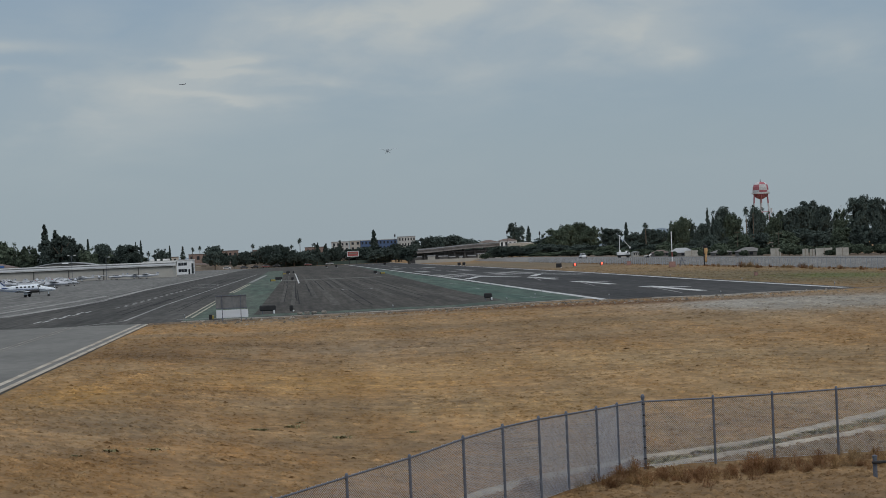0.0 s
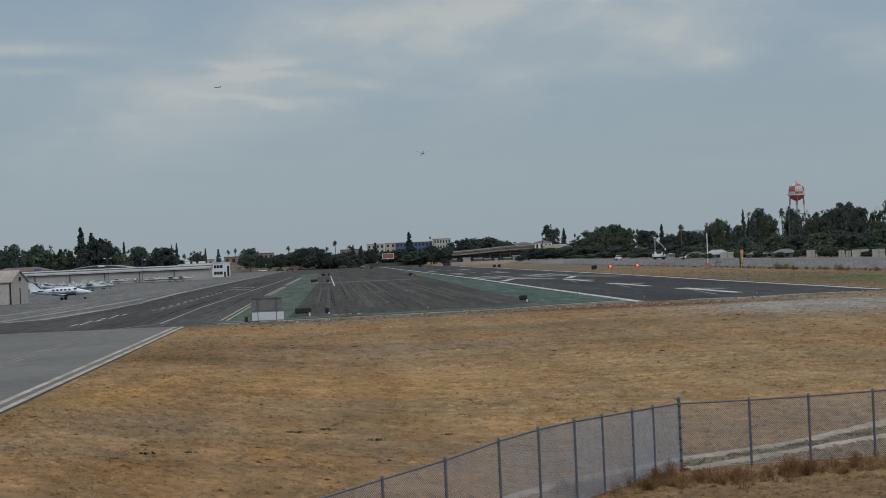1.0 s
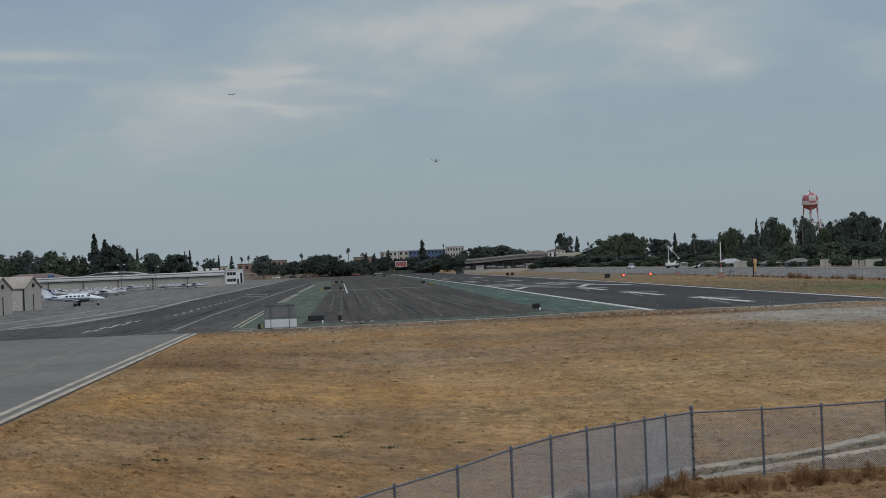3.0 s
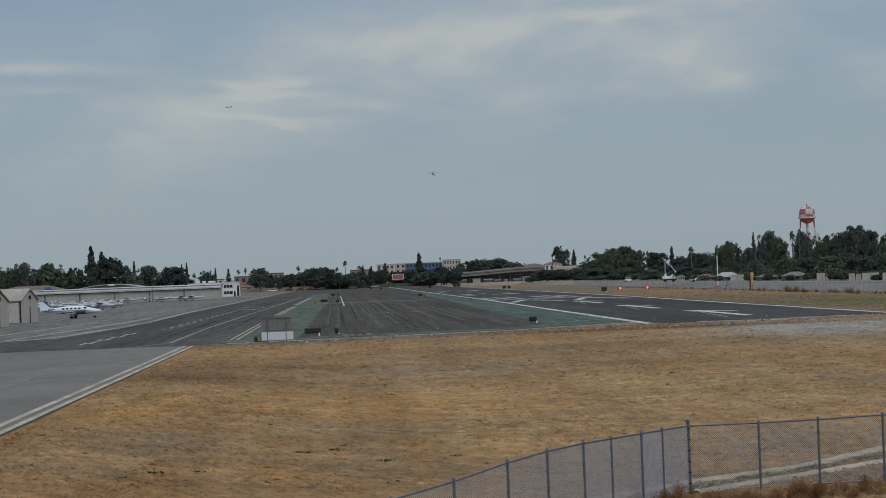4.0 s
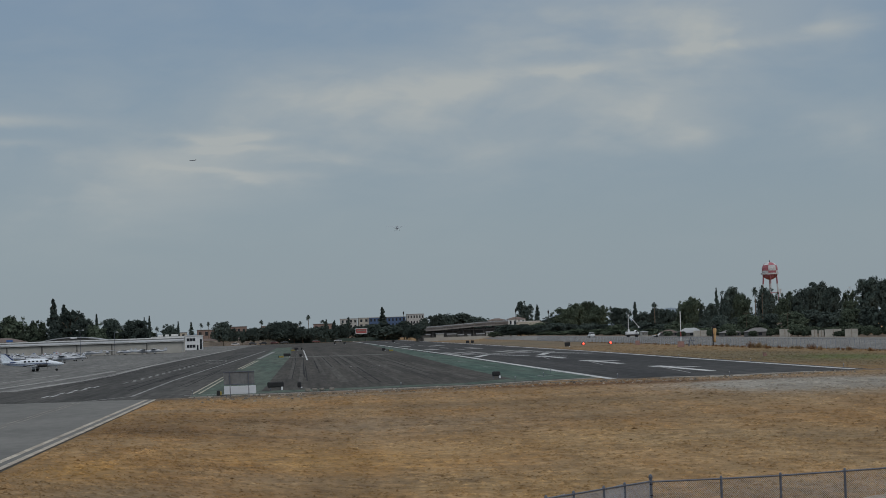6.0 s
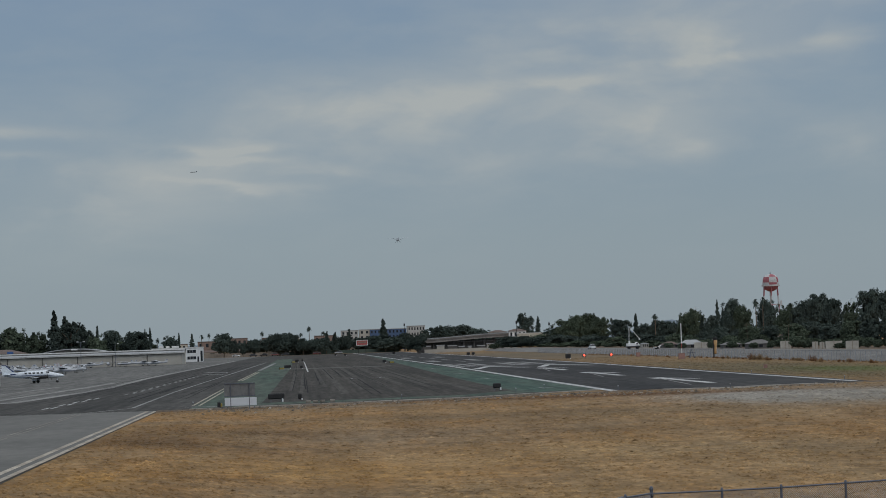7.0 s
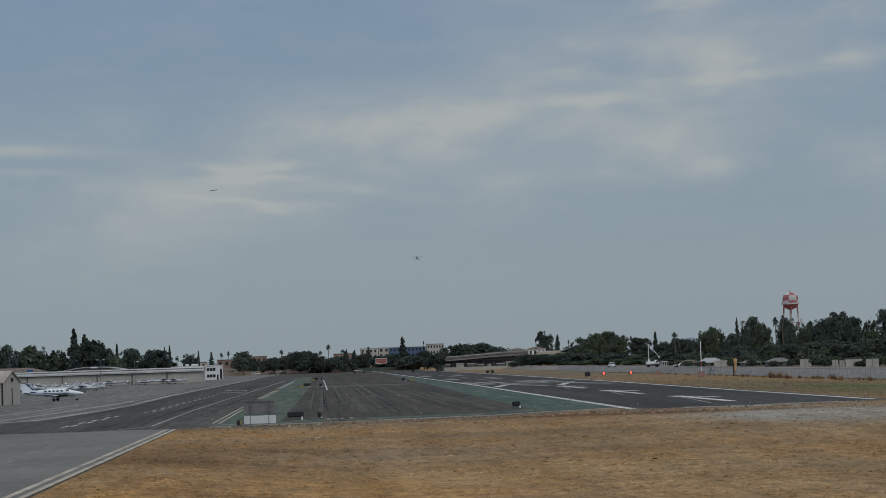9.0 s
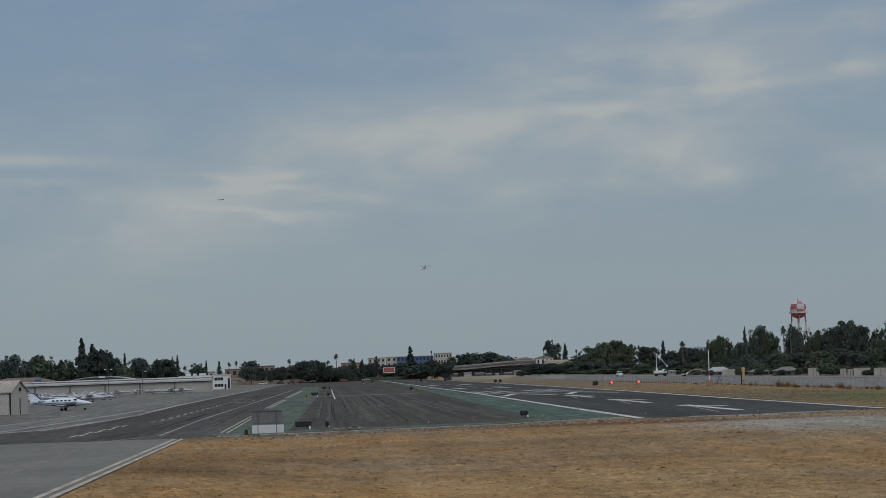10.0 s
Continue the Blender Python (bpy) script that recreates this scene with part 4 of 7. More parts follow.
def billboard():
    t = thing("billboard", "red billboard with a white border on posts", "billboard", at(33.8, 1300))
    part("panel", bx(-3.0, 3.0, -0.2, 0, 4.4, 7.0), RED, t)
    for a in ((-3.2, 3.2, 4.2, 4.45), (-3.2, 3.2, 6.95, 7.2), (-3.2, -2.95, 4.4, 7.0), (2.95, 3.2, 4.4, 7.0)):
        part("border", bx(a[0], a[1], -0.3, 0.05, a[2], a[3]), WHITE, t)
    for x in (-2.0, 2.0):
        part("post", bx(x - 0.15, x + 0.15, -0.1, 0.1, 0, 4.3), DARK, t)
    part("lettering", bx(-2.2, 2.2, -0.24, -0.2, 5.6, 6.3), TERRA, t, "pale unreadable line of writing")


billboard()


ABUTMENT = mat("weathered_abutment", (0.30, 0.28, 0.26), (0.22, 0.20, 0.19), 0.2, rough=0.9, fine=1.5)


def overpass():
    """A road bridge that climbs gently on a row of piers, over a lower service deck."""
    t = thing("overpass", "long grey concrete road overpass above a dark service deck", "bridge", at(0, 1050))
    x0, x1, n = 53, 93.5, 12
    top = lambda x: 6.5 + 1.6 * smooth(53, 90, x)
    for name, za, zb, y0, y1, m in (("deck", -0.95, -0.5, 0, 12, ABUTMENT), ("parapet", -0.5, -0.1, -0.2, 0.2, ROOF_GREY), ("girder", -2.1, -0.95, 0.5, 10.6, ABUTMENT), ("railing", 0.05, 0.13, -0.05, 0.05, GREY_CONC)):
        bm = bmesh.new()
        prev = None
        for i in range(n + 1):
            x = x0 + (x1 - x0) * i / n
            z = top(x)
            cur = [bm.verts.new(p) for p in ((x, y0, z + za), (x, y1, z + za), (x, y1, z + zb), (x, y0, z + zb))]
            if prev:
                for k in range(4):
                    bm.faces.new((prev[k], prev[(k + 1) % 4], cur[(k + 1) % 4], cur[k]))
            else:
                bm.faces.new(cur)
            prev = cur
        bm.faces.new(prev[::-1])
        bmesh.ops.recalc_face_normals(bm, faces=bm.faces)
        part(name, bm, m, t)
    for i in range(21):
        x = 53.5 + i * 1.95
        part("railing_post", bx(x - 0.06, x + 0.06, -0.1, 0.1, top(x) - 0.12, top(x) + 0.13), GREY_CONC, t)
    for i in range(9):
        x = 55 + i * 4.6
        part("pier", bx(x - 0.3, x + 0.3, 2, 10, 0, top(x) - 1.5), GREY_CONC, t)
    part("service_deck", bx(53, 92, 1.5, 11, 4.35, 4.7), GREY_CONC, t, "grey lower deck")
    part("service_rail", bx(53, 92, 1.4, 1.5, 5.15, 5.27), DARK, t)
    for i in range(24):
        x = 53.2 + i * 1.68
        part("service_post", bx(x - 0.08, x + 0.08, 1.4, 1.52, 4.5, 5.27), DARK, t)
    part("retaining_wall", bx(52, 96, 3.4, 3.9, 0, 5.2), GREY_CONC, t)
    part("embankment_wall", bx(55, 97, -6, -5.4, 0, 1.5), HANGAR_WALL, t)
    r = random.Random(5)
    x = 55.0
    while x < 88:
        w = r.uniform(1.2, 4.0)
        block("low_shed", "pale low shed under the overpass", x + w / 2, 1046, w, 3, 2.5 + r.uniform(-0.6, 0.5), HANGAR_WALL if r.random() < 0.5 else GREY_CONC, ROOF_GREY, 0, 0, cat="shed", group="sheds under the overpass")
        x += w + r.uniform(0.6, 3.0)


overpass()
block("low_building", "white building with a dark hipped roof", 127, 1500, 11, 12, 8.8, WHITE, TILE_ROOF, 1, 5, hip=1.3)
block("low_building", "white building with a dark hipped roof", 139.5, 1500, 11, 12, 9.2, WHITE, TILE_ROOF, 2, 4, hip=1.4)
block("long_building", "long cream building with a plain wall", 152, 1400, 42, 14, 7.0, CREAM, ROOF_PALE, 1, 5)
block("far_building", "pale building with a grey roof among trees", 182, 1520, 26, 14, 10.6, CREAM, ROOF_GREY, 1, 4, hip=1.6)

# houses and fences beyond the river
HOUSE = "houses beyond the river"
OLD_ROOF = mat("old_grey_shingles", (0.17, 0.165, 0.16), (0.12, 0.115, 0.112), 0.6, rough=0.9, fine=3.0)
GARDEN = mat("weathered_garden_wall", (0.44, 0.42, 0.38), (0.30, 0.285, 0.255), 0.5, rough=0.9, fine=2.0)
for x, y, w, h, wall, roof, hip in ((132, 740, 8, 2.4, CREAM, ROOF_GREY, 1.3), (121, 655, 5, 2.2, HANGAR_WALL, ROOF_GREY, 1.1), (120, 570, 5, 2.0, HANGAR_WALL, TILE_ROOF, 1.0),
                                   (100, 504, 5.2, 1.1, GREY_CONC, OLD_ROOF, 0.9), (100, 593, 6.2, 1.0, GREY_CONC, ROOF_GREY, 1.2), (100, 628, 4.4, 1.0, GREY_CONC, TILE_ROOF, 0.8), (100.5, 540, 4.2, 0.9, GREY_CONC, OLD_ROOF, 0.7), (100.2, 676, 1.7, 1.3, HANGAR_WALL, ROOF_GREY, 0.2)):
    block("house", "small bungalow with a low pitched roof among trees", x, y, w, 5, h, wall, roof, 1, 3, hip=hip, cat="house", group=HOUSE)
for x, y, w, h in ((100, 580, 3.6, 1.5), (100, 478, 2.2, 1.6), (100, 450, 1.2, 1.4), (100, 444, 1.0, 1.3), (100, 434, 3.2, 1.5), (99.6, 560, 1.6, 1.2), (100.4, 421, 2.4, 1.5)):
    t = thing("garden_wall", "pale panel of a garden wall on the river bank", "wall", at(x, y, height(x, y)), group="garden walls beyond the river")
    for k in range(2):
        part("panel", bx(-w / 2 + k * w / 2, -0.06 + k * w / 2, 0, 0.2, 0, h), GARDEN, t)
    part("post", bx(-0.06, 0.06, -0.05, 0.25, 0, h + 0.1), TAN_WIRE, t)


# ---- aeroplanes ----
PLANE_WHITE = mat("aircraft_white", (0.66, 0.71, 0.76), (0.61, 0.66, 0.71), 0.6, rough=0.35, fine=5)
# Grey for the climbing white aircraft: its shaded look against the sky, as paint.
SHADED_WHITE = mat("aircraft_shade_grey", (0.37, 0.41, 0.44), (0.33, 0.37, 0.40), 0.6, rough=0.5, fine=5)
RUBBER = mat("tyre_rubber", (0.02, 0.02, 0.02), (0.03, 0.03, 0.03), 3.0, rough=0.9)


def hull(bm, sections, seg=12):
    """A fuselage along x from (x, z, half width, half height) sections."""
    rings = []
    for x, z, w, h in sections:
        rings.append([bm.verts.new((x, w * math.cos(2 * math.pi * i / seg), z + h * math.sin(2 * math.pi * i / seg))) for i in range(seg)])
    bm.faces.new(rings[0])
    bm.faces.new(rings[-1][::-1])
    for a, b in zip(rings, rings[1:]):
        for i in range(seg):
            bm.faces.new((a[i], a[(i + 1) % seg], b[(i + 1) % seg], b[i]))
    bmesh.ops.recalc_face_normals(bm, faces=bm.faces)
    return bm


def panel(bm, root, tip, thick_root, thick_tip):
    """A wing half: root and tip are (x leading, x trailing, y, z)."""
    vs = []
    for (xl, xt, y, z), t in ((root, thick_root), (tip, thick_tip)):
        c = xl - xt
        vs.append([bm.verts.new(p) for p in ((xl, y, z), (xl - 0.25 * c, y, z + t / 2), (xt, y, z + 0.01), (xt, y, z - 0.01), (xl - 0.3 * c, y, z - t / 2))])
    a, b = vs
    bm.faces.new(a)
    bm.faces.new(b[::-1])
    for i in range(5):
        bm.faces.new((a[i], a[(i + 1) % 5], b[(i + 1) % 5], b[i]))
    bmesh.ops.recalc_face_normals(bm, faces=bm.faces)
    return bm


def fin(bm, pts, t):
    """An upright tail fin in the xz plane."""
    a = [bm.verts.new((x, -t / 2, z)) for x, z in pts]
    b = [bm.verts.new((x, t / 2, z)) for x, z in pts]
    bm.faces.new(a)
    bm.faces.new(b[::-1])
    for i in range(len(pts)):
        j = (i + 1) % len(pts)
        bm.faces.new((a[i], a[j], b[j], b[i]))
    bmesh.ops.recalc_face_normals(bm, faces=bm.faces)
    return bm


def wheel(t, x, y, r, strut_top):
    w = part("wheel", lathe(bmesh.new(), [(0, -0.08), (r, -0.07), (r, 0.07), (0, 0.08)], 14, pose(x, y, r, 90, 0, 0)), RUBBER, t)
    part("strut", rod(bmesh.new(), (x, y, r), strut_top, 0.06), PLANE_WHITE, t)
    return w


def propeller(t, x, y, z, r):
    p = part("spinner", lathe(bmesh.new(), [(0.16, 0), (0.13, 0.14), (0, 0.3)], 10, pose(x, y, z, 0, 90, 0)), GALV, t)
    for s in (0.6, 0.6 + math.pi):
        part("blade", box(bmesh.new(), x - 0.02, x + 0.02, -0.07, 0.07, 0, r, 0, pose(0, y, z, math.degrees(s), 0, 0)), DARK, p)


def light_plane(high=True, stripe=NAVY, label="", paint=PLANE_WHITE):
    t = thing("light_aircraft", label, "aeroplane")
    part("fuselage", hull(bmesh.new(), [(3.2, 1.25, 0.12, 0.15), (3.0, 1.25, 0.42, 0.42), (1.9, 1.3, 0.55, 0.55), (0.9, 1.5, 0.58, 0.78), (-0.8, 1.5, 0.55, 0.72), (-2.2, 1.4, 0.32, 0.42), (-4.6, 1.45, 0.08, 0.16)]), paint, t, smooth=True)
    part("stripe", hull(bmesh.new(), [(2.9, 1.2, 0.43, 0.08), (0.9, 1.25, 0.605, 0.09), (-0.8, 1.3, 0.57, 0.08), (-2.2, 1.38, 0.345, 0.07), (-4.4, 1.44, 0.11, 0.04)]), stripe, t, "coloured side stripe")
    part("windscreen", hull(bmesh.new(), [(1.75, 1.85, 0.3, 0.1), (1.2, 1.9, 0.5, 0.3), (0.2, 1.98, 0.57, 0.26), (-1.0, 1.9, 0.5, 0.2)]), GLASS_DARK, t)
    z, dz = (2.25, 0.12) if high else (0.95, 0.5)
    for s in (-1, 1):
        part("wing", panel(bmesh.new(), (1.2, -0.4, s * 0.2, z), (1.05, -0.1, s * 5.5, z + dz), 0.2, 0.1), paint, t)
        part("tailplane", panel(bmesh.new(), (-3.6, -4.6, s * 0.05, 1.55), (-3.9, -4.6, s * 1.7, 1.55), 0.1, 0.05), paint, t)
        if high:
            part("wing_strut", rod(bmesh.new(), (0.6, s * 0.5, 1.0), (0.6, s * 2.6, z), 0.05), paint, t)
        wheel(t, 0.0, s * 1.2, 0.22, (0.2, s * 0.4, 1.0))
    wheel(t, 2.2, 0, 0.19, (2.3, 0, 1.0))
    part("fin", fin(bmesh.new(), [(-3.2, 1.6), (-4.1, 2.9), (-4.6, 2.9), (-4.7, 1.5)], 0.08), paint, t)
    part("rudder_stripe", fin(bmesh.new(), [(-4.15, 2.55), (-4.28, 2.75), (-4.63, 2.75), (-4.62, 2.55)], 0.1), stripe, t)
    propeller(t, 3.2, 0, 1.25, 0.95)
    return t


def twin_plane():
    t = thing("twin_aircraft", "white twin-engine aircraft with a dark blue side stripe", "aeroplane")
    part("fuselage", hull(bmesh.new(), [(5.6, 1.45, 0.05, 0.06), (5.3, 1.47, 0.28, 0.26), (4.2, 1.55, 0.55, 0.5), (3.2, 1.65, 0.66, 0.66), (2.4, 1.85, 0.7, 0.85), (0.0, 1.85, 0.7, 0.82), (-2.0, 1.8, 0.6, 0.7), (-4.6, 1.75, 0.2, 0.3), (-5.3, 1.75, 0.08, 0.2)], 16), PLANE_WHITE, t, smooth=True)
    part("stripe", hull(bmesh.new(), [(5.0, 1.4, 0.39, 0.04), (3.2, 1.58, 0.70, 0.13), (2.4, 1.68, 0.74, 0.15), (0.0, 1.70, 0.74, 0.15), (-2.0, 1.68, 0.64, 0.14), (-4.6, 1.7, 0.23, 0.10)], 16), NAVY, t, "dark blue side stripe")
    part("lower_stripe", hull(bmesh.new(), [(2.4, 1.3, 0.62, 0.05), (-2.0, 1.34, 0.5, 0.05), (-4.4, 1.52, 0.2, 0.03)], 16), BLUE, t)
    for s in (-1, 1):
        for i in range(5):
            part("cabin_window", bx(-1.4 + 0.72 * i, -1.0 + 0.72 * i, s * 0.66 - 0.04, s * 0.66 + 0.04, 2.0, 2.32, 0.03), GLASS_DARK, t)
        part("windscreen", box(bmesh.new(), 2.35, 2.95, s * 0.42 - 0.18, s * 0.42 + 0.18, 2.05, 2.45, 0.05, None), GLASS_DARK, t)
        part("wing", panel(bmesh.new(), (1.7, -0.4, s * 0.4, 1.15), (1.2, 0.0, s * 6.2, 1.20), 0.26, 0.10), PLANE_WHITE, t)
        part("tailplane", panel(bmesh.new(), (-4.0, -5.3, s * 0.05, 1.95), (-4.6, -5.4, s * 2.6, 2.0), 0.14, 0.06), PLANE_WHITE, t)
        # Nacelles are coloured black to stand for the shade around the wing.
        nac = part("nacelle", hull(bmesh.new(), [(2.9, 1.25, 0.26, 0.26), (2.6, 1.25, 0.36, 0.34), (1.2, 1.25, 0.38, 0.34), (-0.6, 1.2, 0.22, 0.2), (-1.4, 1.2, 0.05, 0.06)]), DARK, t, "engine nacelle with its shade put into a dark colour", smooth=True)
        for v in nac.data.vertices:
            v.co.y += s * 1.9
        propeller(t, 2.9, s * 1.9, 1.45, 1.1)
        wheel(t, 0.5, s * 2.0, 0.3, (0.6, s * 2.0, 1.2))
        part("wheel_door", bx(0.2, 0.9, s * 2.2 - 0.02, s * 2.2 + 0.02, 0.5, 1.1), PLANE_WHITE, t)
        part("registration", bx(-4.0, -2.3, s * 0.38 - 0.03, s * 0.38 + 0.03, 1.92, 2.16), NAVY, t, "dark unreadable registration marks")
    wheel(t, 4.3, 0, 0.25, (4.3, 0, 1.3))
    part("fin", fin(bmesh.new(), [(-2.6, 2.2), (-3.4, 2.5), (-4.9, 3.95), (-5.6, 3.95), (-5.5, 1.7)], 0.12), PLANE_WHITE, t)
    part("fin_edge", fin(bmesh.new(), [(-3.3, 2.52), (-4.85, 4.02), (-5.6, 4.02), (-5.6, 3.9), (-4.95, 3.88), (-3.6, 2.5)], 0.16), NAVY, t, "dark leading edge of the fin")
    return t


twin = twin_plane()
twin.matrix_basis = at(-46.0, 404, 0.012, -4)
twin.scale = (0.96, 0.9, 0.80)
TIE = "small aircraft parked on the apron"
# Duller white for parked aircraft: their shaded undersides are put into the paint.
DULL_WHITE = mat("shaded_aircraft_white", (0.47, 0.49, 0.52), (0.41, 0.43, 0.46), 0.6, rough=0.45, fine=5)
KINDS = [light_plane(True, NAVY, "white high-wing light aircraft with a dark stripe", DULL_WHITE), light_plane(False, RED, "white low-wing light aircraft with a red stripe", DULL_WHITE), light_plane(False, BLUE, "white low-wing light aircraft with a blue stripe", DULL_WHITE)]
SPOTS = [(0, -56.0, 556, 170), (1, -57.5, 600, 20), (2, -65.0, 580, 205), (0, -62, 672, 95), (1, -68, 592, 160), (2, -74, 688, 15), (0, -79, 663, 185), (1, -70, 640, 175),
         (0, -64, 780, 88), (2, -58.5, 782, 172), (0, -52.6, 780, 8), (0, -48.2, 776, 178), (2, -84, 775, 100), (1, -92, 768, 85), (2, -74, 620, 20), (0, -82, 640, 170), (1, -76, 770, 10), (0, -72, 560, 165),
         (0, -88, 610, 10), (1, -94, 720, 170), (0, -86, 700, 175), (2, -70, 705, 12), (0, -100, 690, 8), (1, -62, 615, 172), (0, -98, 775, 90), (0, -69, 772, 176)]
seen = set()
for k, x, y, r in SPOTS:
    m = at(x, y, 0.012, r)
    if k in seen:
        ob = copy_thing(KINDS[k], m)
    else:
        ob = KINDS[k]
        ob.matrix_basis = m
        seen.add(k)
    ob.scale = (0.86, 0.86, 0.72)
    tagged(ob, group=TIE)


# two aircraft in the air: one climbing out, one jet far off
climber = tagged(light_plane(True, NAVY, "high-wing light aircraft climbing away, greyed as if in shade", SHADED_WHITE), group="aircraft in flight")
climber.matrix_basis = pose(38.5, 900, 43.6, 0, -6, 92)
climber.scale = (0.75, 0.75, 0.75)


def jet():
    t = thing("jet_aircraft", "distant grey jet flying across the cloudy sky", "aeroplane", pose(-192, 4400, 338.8, 0, 0, 178), "aircraft in flight")
    part("fuselage", hull(bmesh.new(), [(6.5, 0, 0.1, 0.1), (5.5, 0, 0.6, 0.6), (-3, 0, 0.6, 0.6), (-6.5, 0.3, 0.1, 0.15)]), GALV, t, smooth=True)
    for s in (-1, 1):
        part("wing", panel(bmesh.new(), (1.5, -1, s * 0.3, -0.3), (-1.8, -2.6, s * 6, 0.2), 0.3, 0.1), GALV, t)
        part("tailplane", panel(bmesh.new(), (-5, -6.2, s * 0.1, 0.4), (-6, -6.6, s * 2.2, 0.5), 0.15, 0.06), GALV, t)
    part("fin", fin(bmesh.new(), [(-4.3, 0.4), (-5.8, 2.4), (-6.5, 2.4), (-6.3, 0.3)], 0.15), GALV, t)


jet()


# ---- things on the airfield ----
PINK = mat("faded_red_box", (0.34, 0.20, 0.17), (0.28, 0.17, 0.15), 1.0, rough=0.8)
YELLOW = mat("yellow_paint", (0.30, 0.24, 0.06), (0.24, 0.19, 0.05), 1.0, rough=0.6)
PAPI_RED = glow("red_lamp", (1.0, 0.06, 0.03), 5.0)
SIGN_WHITE = mat("white_sign_enamel", (0.66, 0.69, 0.74), (0.62, 0.65, 0.70), 0.5, rough=0.4, fine=2, grain=(0.97, 1.03))
SIGN_GREY = mat("grey_sign_back", (0.17, 0.175, 0.18), (0.14, 0.145, 0.15), 0.6, rough=0.6, fine=4)


def board_sign():
    """A grey board over a white one on two posts, seen from behind."""
    t = thing("field_sign", "grey board above a white panel on two thin steel posts", "sign", at(-5.0, 186.5))
    part("upper_panel", bx(-1.22, 1.22, -0.02, 0.04, 1.02, 2.0, 0.01), SIGN_GREY, t, "grey upper board")
    for z in (0.98, 1.98):
        part("rail", bx(-1.24, 1.24, -0.07, -0.02, z, z + 0.07), GALV, t)
    part("lower_panel", bx(-1.28, 1.28, 2.4, 2.46, 0.20, 0.84, 0.01), SIGN_WHITE, t, "white lower board")
    for x in (-0.72, 0.76):
        part("post", bx(x - 0.03, x + 0.03, -0.12, -0.06, -0.2, 2.08), GALV, t)
    for x in (-1.1, 1.1):
        part("foot", bx(x - 0.04, x + 0.04, 2.38, 2.48, 0, 0.12), GALV, t)


board_sign()


def small_cart():
    t = thing("barrier_lamp", "low black and yellow barrier lamp on the grass edge", "barrier", at(-6.75, 191.6))
    part("base", bx(-0.12, 1.25, -0.15, 0.15, 0.0, 0.10, 0.02), DARK, t)
    part("lamp_box", bx(-0.28, 0.05, -0.16, 0.16, 0.05, 0.58, 0.03), DARK, t)
    part("lamp_face", bx(0.05, 0.22, -0.14, 0.14, 0.12, 0.48, 0.03), YELLOW, t, "yellow lamp face")
    return t


small_cart().scale = (0.8, 0.8, 0.8)


def guidance_sign(x, y, w, h, leg, rz=0):
    t = thing("guidance_sign", "black back of an airfield guidance sign on short legs", "sign", at(x, y, 0.02, rz), group="airfield guidance signs")
    part("cabinet", bx(-w / 2, w / 2, -0.12, 0.12, leg, leg + h, 0.08), DARK, t)
    for k in (-0.32, 0.32):
        part("leg", bx(k * w - 0.03, k * w + 0.03, -0.03, 0.03, 0, leg), GALV, t)
    part("power_box", bx(w * 0.34, w * 0.34 + 0.14, -0.22, -0.12, 0.04, leg + 0.05, 0.01), WHITE, t)


for s in ((-2.3, 203, 1.42, 0.5, 0.28), (18.4, 221, 0.78, 0.46, 0.22), (-0.25, 208, 0.34, 0.5, 0.1), (-3.0, 497, 1.5, 0.62, 0.28), (-0.1, 500, 0.6, 0.6, 0.1), (20.1, 570, 0.85, 0.7, 0.2),
          (-1.4, 700, 1.2, 0.7, 0.2), (0.2, 720, 0.5, 0.7, 0.1), (18.4, 985, 1.0, 0.8, 0.3), (14.6, 1010, 0.8, 0.7, 0.3), (55.0, 770, 1.1, 0.9, 0.1), (56.6, 770, 1.0, 0.9, 0.1), (59.5, 520, 1.25, 0.95, 0.15), (39.5, 1000, 1.2, 0.9, 0.2)):
    guidance_sign(*s)
for x, y in ((-4.2, 495), (-2.4, 690), (21.8, 566)):
    t = thing("barricade", "low yellow and black airfield barricade", "barrier", at(x, y, 0.03), group="airfield barricades")
    part("beam", bx(-0.5, 0.5, -0.1, 0.1, 0.05, 0.4, 0.03), YELLOW, t)
    part("end_block", bx(-0.62, -0.5, -0.12, 0.12, 0, 0.5, 0.03), DARK, t)
for k, x in enumerate((0.45, 1.05, 1.65, 2.5)):
    t = thing("marker_block", "pale concrete marker block at the infield end", "marker", at(x, 196.9 + 0.3 * k, 0.02), group="concrete marker blocks")
    part("block", bx(-0.22, 0.22, -0.15, 0.15, 0, 0.22, 0.04), PALE_DIRT, t)


def edge_light(x, y, z=0.0):
    t = thing("edge_light", "small airfield edge light on a thin stake", "light", at(x, y, z), group="airfield edge lights")
    part("stake", rod(bmesh.new(), (0, 0, -0.1), (0, 0, 0.36), 0.025), GALV, t)
    part("lens", lathe(bmesh.new(), [(0.04, 0.34), (0.055, 0.38), (0.04, 0.46), (0, 0.48)], 10), ROOF_GREY, t)


for x, y in ((-9.2, 197), (8.4, 199), (19.0, 208), (27.8, 205), (23, 222), (25.4, 300), (25.6, 240), (50.4, 215), (50.4, 260), (50.4, 310), (36.5, 198), (50.4, 380)):
    edge_light(x, y)


